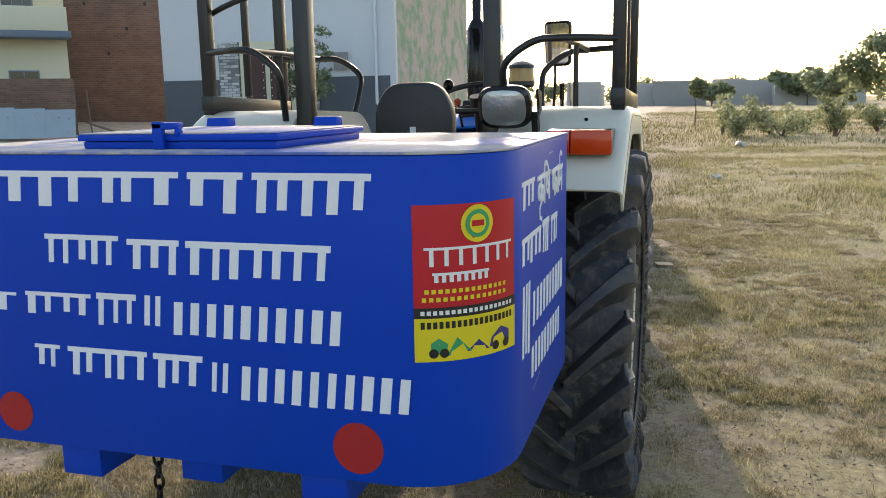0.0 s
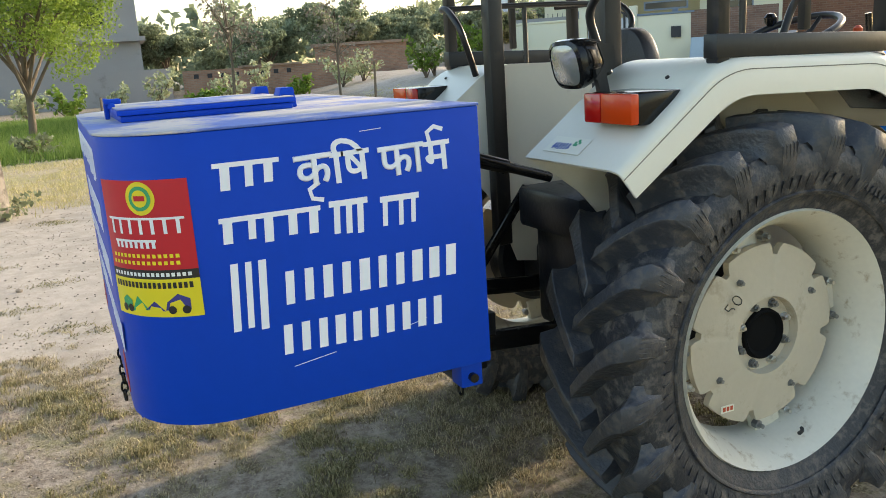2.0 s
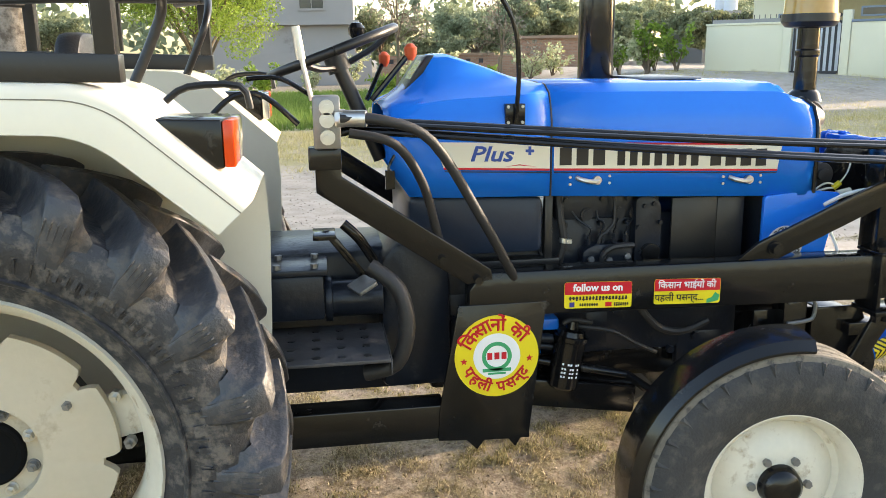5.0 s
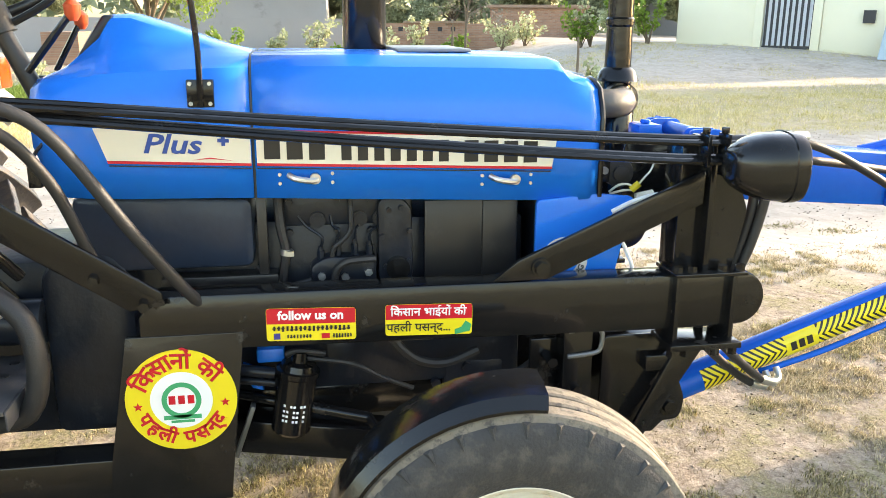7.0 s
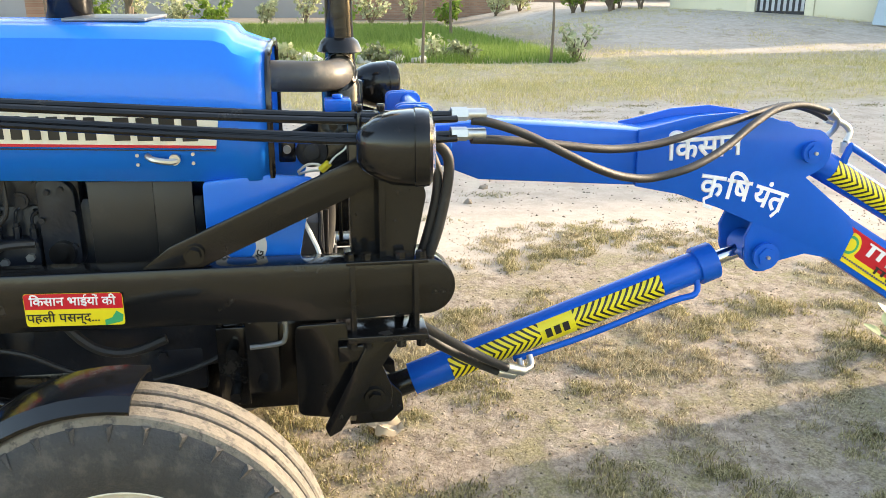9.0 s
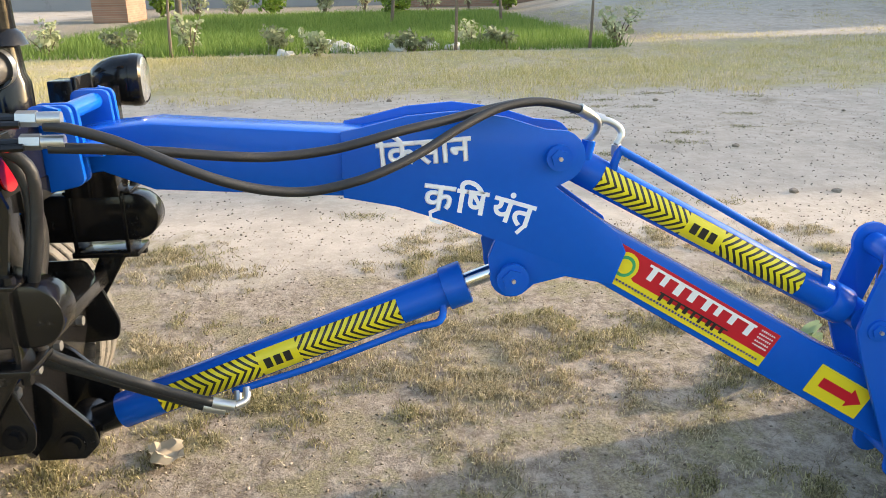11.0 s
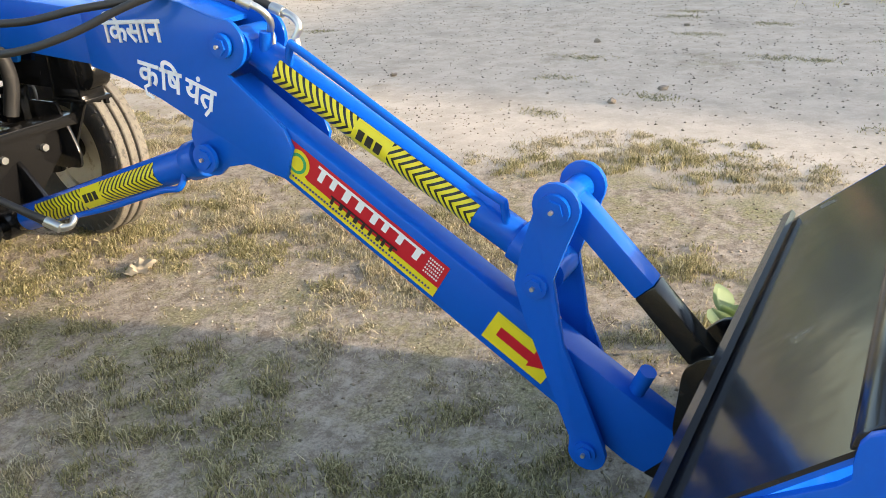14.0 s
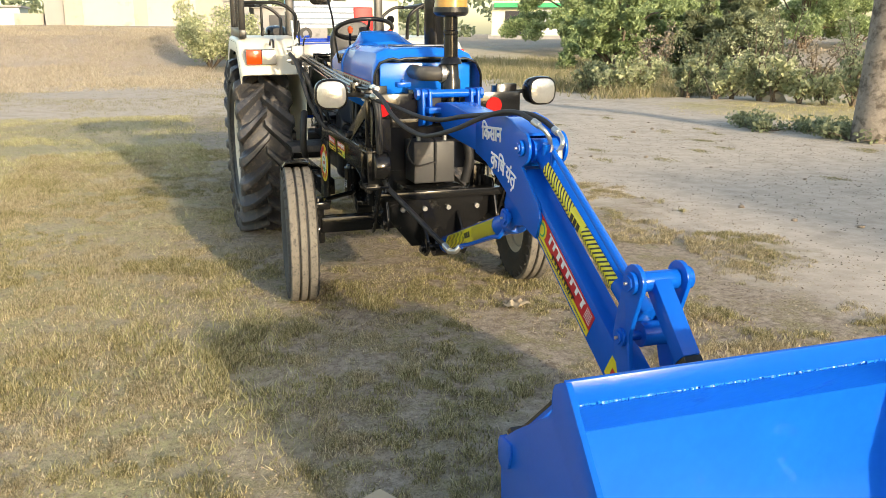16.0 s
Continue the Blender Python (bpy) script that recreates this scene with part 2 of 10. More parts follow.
# ---- building tools ----
class Shape:
    """Gathers solids into one mesh."""

    def __init__(self):
        self.v, self.f = [], []

    def add(self, verts, faces, m=None):
        o = len(self.v)
        self.v += [tuple((m @ Vector(p)) if m else p) for p in verts]
        self.f += [tuple(i + o for i in f) for f in faces]
        return self

    def box(self, x0, x1, y0, y1, z0, z1, m=None):
        v = [(x, y, z) for x in (x0, x1) for y in (y0, y1) for z in (z0, z1)]
        return self.add(v, [(0, 1, 3, 2), (4, 6, 7, 5), (0, 4, 5, 1), (2, 3, 7, 6), (0, 2, 6, 4), (1, 5, 7, 3)], m)

    def bar(self, a, b, w, h, up=(0, 0, 1)):
        """A rectangular bar from a to b, w across and h along up."""
        a, b = Vector(a), Vector(b)
        d = (b - a).normalized()
        s = d.cross(Vector(up)).normalized()
        u = s.cross(d)
        v = [p + s * i * w / 2 + u * j * h / 2 for p in (a, b) for i in (-1, 1) for j in (-1, 1)]
        return self.add([tuple(p) for p in v], [(0, 1, 3, 2), (4, 6, 7, 5), (0, 4, 5, 1), (2, 3, 7, 6), (0, 2, 6, 4), (1, 5, 7, 3)])

    def prism(self, poly, x0, x1, axis="x", m=None):
        """A plate with the outline poly, from x0 to x1 along axis."""
        put = {"x": lambda p, t: (t, p[0], p[1]), "y": lambda p, t: (p[0], t, p[1]), "z": lambda p, t: (p[0], p[1], t)}[axis]
        k = len(poly)
        v = [put(p, x0) for p in poly] + [put(p, x1) for p in poly]
        f = [tuple(range(k)), tuple(range(2 * k - 1, k - 1, -1))] + [(i, i + k, (i + 1) % k + k, (i + 1) % k) for i in range(k)]
        return self.add(v, f, m)

    def lathe(self, prof, centre, axis="x", seg=48, closed=True):
        """prof: (offset along the axis, radius). closed joins the last to the first."""
        k = len(prof)
        v, f = [], []
        for i in range(seg):
            c, s = math.cos(2 * math.pi * i / seg), math.sin(2 * math.pi * i / seg)
            for a, r in prof:
                p = {"x": (a, r * c, r * s), "y": (r * s, a, r * c), "z": (r * c, r * s, a)}[axis]
                v.append((p[0] + centre[0], p[1] + centre[1], p[2] + centre[2]))
        for i in range(seg):
            j = (i + 1) % seg
            for q in range(k if closed else k - 1):
                w = (q + 1) % k
                f.append((i * k + q, j * k + q, j * k + w, i * k + w))
        return self.add(v, f)

    def disc(self, a, b, r, seg=24, r2=None):
        """A solid cylinder or cone from a to b."""
        a, b = Vector(a), Vector(b)
        d = (b - a).normalized()
        s = d.orthogonal().normalized()
        u = d.cross(s)
        r2 = r if r2 is None else r2
        v = [a + (s * math.cos(2 * math.pi * i / seg) + u * math.sin(2 * math.pi * i / seg)) * r for i in range(seg)]
        v += [b + (s * math.cos(2 * math.pi * i / seg) + u * math.sin(2 * math.pi * i / seg)) * r2 for i in range(seg)]
        return self.add([tuple(p) for p in v], [tuple(range(seg - 1, -1, -1)), tuple(range(seg, 2 * seg))] + [(i, (i + 1) % seg, (i + 1) % seg + seg, i + seg) for i in range(seg)])

    def tube(self, pts, r, seg=10, smooth=4, taper=None):
        """A round tube through pts, smoothed between them."""
        p = [Vector(q) for q in pts]
        if smooth > 1 and len(p) > 2:
            q = []
            for i in range(len(p) - 1):
                p0, p1, p2, p3 = p[max(i - 1, 0)], p[i], p[i + 1], p[min(i + 2, len(p) - 1)]
                for k in range(smooth):
                    t = k / smooth
                    q.append(0.5 * (2 * p1 + (p2 - p0) * t + (2 * p0 - 5 * p1 + 4 * p2 - p3) * t * t + (3 * p1 - p0 - 3 * p2 + p3) * t ** 3))
            p = q + [p[-1]]
        v, f, n = [], [], len(p)
        side = None
        for i in range(n):
            d = (p[min(i + 1, n - 1)] - p[max(i - 1, 0)]).normalized()
            side = d.orthogonal().normalized() if side is None else (side - d * side.dot(d)).normalized()
            u = d.cross(side)
            rr = r if taper is None else r + (taper - r) * i / (n - 1)
            v += [tuple(p[i] + (side * math.cos(2 * math.pi * k / seg) + u * math.sin(2 * math.pi * k / seg)) * rr) for k in range(seg)]
        for i in range(n - 1):
            f += [(i * seg + k, i * seg + (k + 1) % seg, (i + 1) * seg + (k + 1) % seg, (i + 1) * seg + k) for k in range(seg)]
        f += [tuple(range(seg - 1, -1, -1)), tuple(range((n - 1) * seg, n * seg))]
        return self.add(v, f)

    def mesh(self, name, mat, bevel=0.0, angle=35.0, steps=2):
        me = bpy.data.meshes.new(name)
        me.from_pydata(self.v, [], self.f)
        bm = bmesh.new()
        bm.from_mesh(me)
        bmesh.ops.recalc_face_normals(bm, faces=bm.faces)
        if bevel:
            sharp = [e for e in bm.edges if len(e.link_faces) == 2 and e.calc_face_angle(0) > radians(angle)]
            bmesh.ops.bevel(bm, geom=sharp, offset=bevel, segments=steps, affect="EDGES", profile=0.5, clamp_overlap=True)
        bm.to_mesh(me)
        bm.free()
        me.polygons.foreach_set("use_smooth", [True] * len(me.polygons))
        me.set_sharp_from_angle(angle=radians(38))
        me.materials.append(mat)
        return me


def part(name, shape, mat, parent, label="", bevel=0.0, at=None):
    ob = new(name, shape.mesh(name, mat, bevel) if isinstance(shape, Shape) else shape)
    ob.parent = parent
    if at is not None:
        ob.matrix_basis = at
    return tagged(ob, label)


def thing(name, label, category, group="", kind="", at=None):
    ob = new(name)
    ob.empty_display_size = 0.1
    if at is not None:
        ob.matrix_basis = at
    return tagged(ob, label, category, group, kind)


def rounded(poly, r, steps=5):
    """The outline poly with its corners rounded."""
    out, k = [], len(poly)
    for i in range(k):
        a, b, c = Vector(poly[i - 1]), Vector(poly[i]), Vector(poly[(i + 1) % k])
        da, dc = (a - b), (c - b)
        q = min(r, da.length * 0.48, dc.length * 0.48)
        p0, p1 = b + da.normalized() * q, b + dc.normalized() * q
        for s in range(steps + 1):
            t = s / steps
            out.append(tuple(p0 * (1 - t) ** 2 + b * 2 * t * (1 - t) + p1 * t * t))
    return out


def ring_poly(cy, cz, r, n=32):
    return [(cy + r * math.cos(2 * math.pi * i / n), cz + r * math.sin(2 * math.pi * i / n)) for i in range(n)]


def strip(path, w):
    """A band of width w along a path in a plane, as an outline."""
    left, right = [], []
    p = [Vector(q) for q in path]
    for i in range(len(p)):
        d = (p[min(i + 1, len(p) - 1)] - p[max(i - 1, 0)]).normalized()
        s = Vector((-d.y, d.x))
        left.append(tuple(p[i] + s * w / 2))
        right.append(tuple(p[i] - s * w / 2))
    return left + right[::-1]


def lettering(name, body, size, mat, parent, at, bold=0.0, centre=True, stout=0.0):
    """Readable words in the built-in font, as a flat mesh at the pose at."""
    c = bpy.data.curves.new(name, "FONT")
    c.body, c.size, c.extrude, c.offset = body, size, 0.0006, bold
    c.resolution_u = 2
    if stout:
        c.extrude, c.bevel_depth, c.bevel_resolution = 0.0, stout, 0
    if centre:
        c.align_x, c.align_y = "CENTER", "CENTER"
    tmp = bpy.data.objects.new(name, c)
    scene.collection.objects.link(tmp)
    bpy.context.view_layer.update()
    me = bpy.data.meshes.new_from_object(tmp)
    bpy.data.objects.remove(tmp)
    me.materials.clear()
    me.materials.append(mat)
    ob = new(name, me)
    ob.parent, ob.matrix_basis = parent, at
    return ob


def on_right(y, z, x, turn=0.0):
    """A pose on a face that looks to +x: local x runs along +y, local y up."""
    return pose(x, y, z, 90, 0, 90) @ pose(0, 0, 0, 0, 0, turn)


def on_back(x, z, y, turn=0.0):
    """A pose on a face that looks to -y."""
    return pose(x, y, z, 90, 0, 0) @ pose(0, 0, 0, 0, 0, turn)


def script_bars(sh, x0, x1, y0, y1, count, head=True, slant=0.12, seed=0, thick=0.3):
    """Bars in place of writing: an upper bar with hanging strokes, in the local plane."""
    r = random.Random(seed)
    h = y1 - y0
    if head:
        sh.prism([(x0, y1 - 0.17 * h), (x1, y1 - 0.17 * h), (x1, y1), (x0, y1)], 0, 0.0012, "z")
    step = (x1 - x0) / count
    top = y1 - 0.13 * h if head else y1
    for i in range(count):
        c = x0 + (i + 0.5) * step
        w = step * thick
        lo = y0 + r.uniform(0, 0.22) * h
        s = slant * h
        sh.prism([(c - w / 2 - s, lo), (c + w / 2 - s, lo), (c + w / 2, top), (c - w / 2, top)], 0, 0.0012, "z")
        if r.random() < 0.75:
            m0 = lo + r.uniform(0.1, 0.5) * (top - lo)
            sh.prism([(c - step * 0.46, m0), (c + step * 0.34, m0), (c + step * 0.38, m0 + 0.17 * h), (c - step * 0.42, m0 + 0.17 * h)], 0, 0.0018, "z")
        if head and r.random() < 0.3:
            sh.prism([(c - w * 0.4, y1), (c + w * 0.4, y1), (c + w * 0.9, y1 + 0.22 * h), (c + w * 0.1, y1 + 0.22 * h)], 0, 0.0012, "z")
    return sh


def writing(name, mat, parent, at, x0, x1, y0, y1, count, head=True, slant=0.1, seed=0, deep=0.0012, fill=0.52):
    """A row of plain bars in the place of writing, each a part of its own; with head they hang from an upper bar."""
    r = random.Random(seed)
    step, h = (x1 - x0) / count, y1 - y0
    for i in range(count):
        lo = r.uniform(0, 0.20) if head else r.uniform(0, 0.06)
        w = fill * r.uniform(0.8, 1.15) * (0.8 if head else 1.0)
        a = r.uniform(0.12, 0.88 - w) if head else (1 - w) / 2
        form = ((0, 1), (1.004, 1), (1.004, .83), (a + w, .83), (a + w, lo), (a, lo), (a, .83), (0, .83)) if head else ((a, lo), (a, 1), (a + w, 1), (a + w, lo))
        s = Shape()
        s.prism([(x0 + (i + u) * step + (v - 1) * slant * h, y0 + v * h) for u, v in form], 0, deep * (1 + 0.1 * (i % 2)), "z")
        part(name, s, mat, parent, at=at)

CX = 0.02          # the tractor's middle line


def mirrored(x):
    return 2 * CX - x


# ---- tractor ----
tractor = thing("tractor", "blue and cream farm tractor with black canopy frame on grass", "tractor")


def rear_tyre(seg=96):
    s = Shape()
    s.lathe([(-0.125, 0.375), (-0.165, 0.44), (-0.185, 0.505), (-0.180, 0.545), (-0.160, 0.572), (-0.08, 0.588), (0, 0.592),
             (0.08, 0.588), (0.160, 0.572), (0.180, 0.545), (0.185, 0.505), (0.165, 0.44), (0.125, 0.375), (0.1, 0.385), (0.1, 0.45), (-0.1, 0.45), (-0.1, 0.385)], (0, 0, 0), "x", seg)
    # raised ring and radial marks on the sidewall
    for side in (-1, 1):
        s.lathe([(side * 0.166, 0.432), (side * 0.172, 0.436), (side * 0.174, 0.442), (side * 0.168, 0.446)], (0, 0, 0), "x", 72)
        for i in range(96):
            a = 2 * math.pi * i / 96
            s.add([(side * 0.166, -0.0015, 0.447), (side * 0.166, 0.0015, 0.447), (side * 0.1885, 0.0015, 0.494), (side * 0.1885, -0.0015, 0.494), (side * 0.160, 0, 0.45), (side * 0.18, 0, 0.495)], [(0, 1, 2, 3), (0, 4, 1), (3, 2, 5), (0, 3, 5, 4), (1, 4, 5, 2)], Matrix.Rotation(a, 4, "X"))
    return s


def tread_lug(side):
    """One bar of the rear tyre's tread, from the middle to the shoulder."""
    s = Shape()
    rows = []
    for x, lag, top, half in ((-0.012, 0.0, 0.654, 0.018), (0.05, 0.10, 0.655, 0.020), (0.11, 0.19, 0.653, 0.023), (0.160, 0.255, 0.648, 0.029), (0.190, 0.280, 0.636, 0.033), (0.200, 0.288, 0.590, 0.031), (0.191, 0.292, 0.515, 0.024)):
        deep = 0.075 if x < 0.17 else 0.06 if x < 0.195 else 0.03
        inset = 0.0 if x < 0.17 else 0.024
        row = []
        for down, back, flare in ((1.0, 1.0, 2.3), (0.62, 0.75, 1.45), (0.25, 0.3, 1.12), (0.0, 0.0, 1.0)):
            rr, xx = top - deep * down, x - inset * back
            for q in (-1, 1):
                a = -lag + q * half * flare / 0.63
                row.append((side * xx, -rr * math.sin(a), rr * math.cos(a)))
        rows.append(row)
    v = [p for row in rows for p in row]
    f = []
    for k in range(len(rows) - 1):
        o, p = k * 8, k * 8 + 8
        f.append((o + 6, o + 7, p + 7, p + 6))
        for j in (0, 2, 4):
            f += [(o + j, o + j + 2, p + j + 2, p + j), (o + j + 1, p + j + 1, p + j + 3, o + j + 3)]
    e = len(v) - 8
    f += [(0, 1, 3, 5, 7, 6, 4, 2), (e, e + 2, e + 4, e + 6, e + 7, e + 5, e + 3, e + 1)]
    s.add(v, f)
    # tapering ridges that run out on the sidewall
    for q in (-0.027, -0.0135, 0.0, 0.0135, 0.027):
        r0, r1 = 0.488 + abs(q) * 0.6, 0.598
        m = Matrix.Rotation(-0.290 + q * 1.65, 4, "X")
        s.add([(side * 0.180, -0.0035, r0), (side * 0.180, 0.0035, r0), (side * 0.197, 0.0035, r1), (side * 0.197, -0.0035, r1),
               (side * 0.1895, 0.0, r0 + 0.012), (side * 0.2055, 0.0, r1 - 0.008)],
              [(0, 4, 1), (3, 2, 5), (0, 3, 5, 4), (1, 4, 5, 2), (0, 1, 2, 3)], m)
    return s.mesh("tread_lug", LUG, 0.004, 50.0, 1)



# black for the hub; the shade of its deep hole is put into this colour
HUB_SHADE = material("hub_hole_shade_black", (0.006, 0.006, 0.006), 0.9, vary=0.2, spec=0.1)


def rear_wheel(x, side):
    at = pose(x, 0, 0.622)
    rim = Shape()
    o = side
    rim.lathe([(o * 0.142, 0.384), (o * 0.130, 0.390), (o * 0.118, 0.382), (o * 0.112, 0.368), (o * 0.06, 0.345), (-o * 0.05, 0.335), (-o * 0.112, 0.368), (-o * 0.13, 0.39),
               (-o * 0.13, 0.378), (-o * 0.10, 0.355), (-o * 0.05, 0.322), (o * 0.055, 0.333), (o * 0.100, 0.352), (o * 0.130, 0.374)], (0, 0, 0), "x", 72)
    w = part("rear_wheel", rim, CREAM_RIM, tractor, "cream painted rear wheel rim, scuffed", at=at)
    part("tyre", rear_tyre_mesh, RUBBER, w, "dusty black lugged tractor tyre", at=pose(0, 0, 0))
    for sd in (-1, 1):
        for i in range(21):
            part("tread_lug", lug_meshes[sd], LUG, w, at=pose(0, 0, 0, math.degrees(2 * math.pi * (i + (0.5 if sd > 0 else 0)) / 21), 0, 0))
    # the disc: a notched plate with a raised ring round the hub
    d = Shape()
    out = []
    n = 192
    for i in range(n):
        a = 2 * math.pi * i / n
        k = (a * 8 / (2 * math.pi) + 0.3) % 1
        r = 0.274 if k > 0.20 else (0.240 if 0.03 < k < 0.17 else 0.262)
        out.append((r * math.cos(a), r * math.sin(a)))
    v = [(o * 0.035, p[0], p[1]) for p in out] + [(o * 0.012, p[0], p[1]) for p in out]
    inner = [(o * 0.055, 0.128 * math.cos(2 * math.pi * i / n), 0.128 * math.sin(2 * math.pi * i / n)) for i in range(n)]
    lip = [(o * 0.055, 0.118 * math.cos(2 * math.pi * i / n), 0.118 * math.sin(2 * math.pi * i / n)) for i in range(n)]
    well = [(o * 0.028, 0.112 * math.cos(2 * math.pi * i / n), 0.112 * math.sin(2 * math.pi * i / n)) for i in range(n)]
    v = v + inner + lip + well
    f = []
    for i in range(n):
        j = (i + 1) % n
        f += [(i, j, n + j, n + i), (i, 2 * n + i, 2 * n + j, j), (2 * n + i, 3 * n + i, 3 * n + j, 2 * n + j), (3 * n + i, 4 * n + i, 4 * n + j, 3 * n + j)]
    f += [tuple(4 * n + i for i in range(n)), tuple(n + i for i in range(n))]
    d.add(v, f)
    part("wheel_disc", d, DISC_PAINT, w, "grimy cream cast disc with notches and chalk marks")
    # rim lugs that carry the disc
    for i in range(4):
        a = 2 * math.pi * (i + 0.12) / 4
        lug = Shape()
        lug.box(-0.03, 0.004, -0.05, 0.05, 0.24, 0.338, Matrix.Rotation(a, 4, "X"))
        part("rim_lug", lug, CREAM_RIM, w, bevel=0.004)
        for q in (-0.28, 0.28):
            b = Shape()
            c, s_ = math.cos(a + q * 0.7), math.sin(a + q * 0.7)
            p = (0, -s_ * 0.295, c * 0.295)
            b.disc((o * 0.010, p[1], p[2]), (o * 0.03, p[1], p[2]), 0.014, 6).disc((o * 0.03, p[1], p[2]), (o * 0.046, p[1], p[2]), 0.007, 8)
            part("rim_bolt", b, STEEL if q > 0 else ALLOY, w)
    hub = Shape()
    hub.lathe([(o * 0.026, 0.078), (o * 0.040, 0.076), (o * 0.044, 0.070), (o * 0.036, 0.062), (o * 0.030, 0.056), (o * 0.030, 0.0)], (0, 0, 0), "x", 40, False)
    part("hub", hub, HUB_SHADE, w, "black axle hub with the shade of its hole painted in")
    for i in range(8):
        a = 2 * math.pi * (i + 0.5) / 8
        b = Shape()
        y, z = 0.094 * math.cos(a), 0.094 * math.sin(a)
        b.disc((o * 0.027, y, z), (o * 0.031, y, z), 0.0145, 16).disc((o * 0.031, y, z), (o * 0.044, y, z), 0.0115, 6).disc((o * 0.044, y, z), (o * 0.052, y, z), 0.006, 10)
        part("wheel_nut", b, ALLOY if i % 3 else STEEL, w)
    for i in range(4):
        a = 2 * math.pi * (i + 0.34) / 4
        b = Shape()
        y, z = 0.205 * math.cos(a), 0.205 * math.sin(a)
        b.disc((o * 0.036, y, z), (o * 0.05, y, z), 0.011, 6).disc((o * 0.05, y, z), (o * 0.06, y, z), 0.006, 8)
        part("disc_bolt", b, ALLOY, w)
    # added dark disc: stands for the shade on the wheel's inner side
    dr = Shape()
    dr.lathe([(-o * 0.005, 0.05), (-o * 0.005, 0.185), (-o * 0.03, 0.20), (-o * 0.11, 0.20), (-o * 0.125, 0.185), (-o * 0.125, 0.05)], (0, 0, 0), "x", 40)
    part("wheel_shade_disc", dr, GREASE, w, "added dark disc that stands for the shade inside the wheel")
    vs = Shape()
    vs.tube([(o * 0.09, 0.10, -0.325), (o * 0.105, 0.095, -0.31), (o * 0.112, 0.085, -0.295)], 0.006, 8)
    part("valve_stem", vs, HOSE, w)
    return w


lug_meshes = {-1: tread_lug(-1), 1: tread_lug(1)}
rear_tyre_mesh = rear_tyre().mesh("tyre", RUBBER)
wheel_right = rear_wheel(0.69, 1)
wheel_left = rear_wheel(mirrored(0.69), -1)
lettering("chalk_number", "50", 0.066, DECAL_BLACK, wheel_right, pose(0.0512, -0.13, 0.115, 90, 0, 90) @ pose(0, 0, 0, 0, -9, 52), bold=-0.0016)
mk = Shape(); mk.box(0.0405, 0.0415, -0.165, -0.115, -0.215, -0.192)
mp = part("disc_sticker", mk, DECAL_CREAM, wheel_right, "small sticker with a red mark")
for q in range(3):
    mk = Shape(); mk.box(0.0417, 0.0424, -0.158 + 0.014 * q, -0.148 + 0.014 * q, -0.210, -0.197)
    part("sticker_mark", mk, KNOB_RED, wheel_right)
for a0, cnt, r0, r1 in ((math.radians(170), 6, 0.47, 0.535), (math.radians(118), 14, 0.475, 0.50), (math.radians(196), 12, 0.462, 0.474)):
    for i in range(cnt):
        b = Shape()
        b.box(0.176, 0.184, -0.012 if cnt < 8 else -0.005, 0.012 if cnt < 8 else 0.005, r0, r1, Matrix.Rotation(-(a0 - math.pi / 2) - i * (0.105 if cnt < 8 else 0.04), 4, "X"))
        part("raised_mark", b, RUBBER, wheel_right)


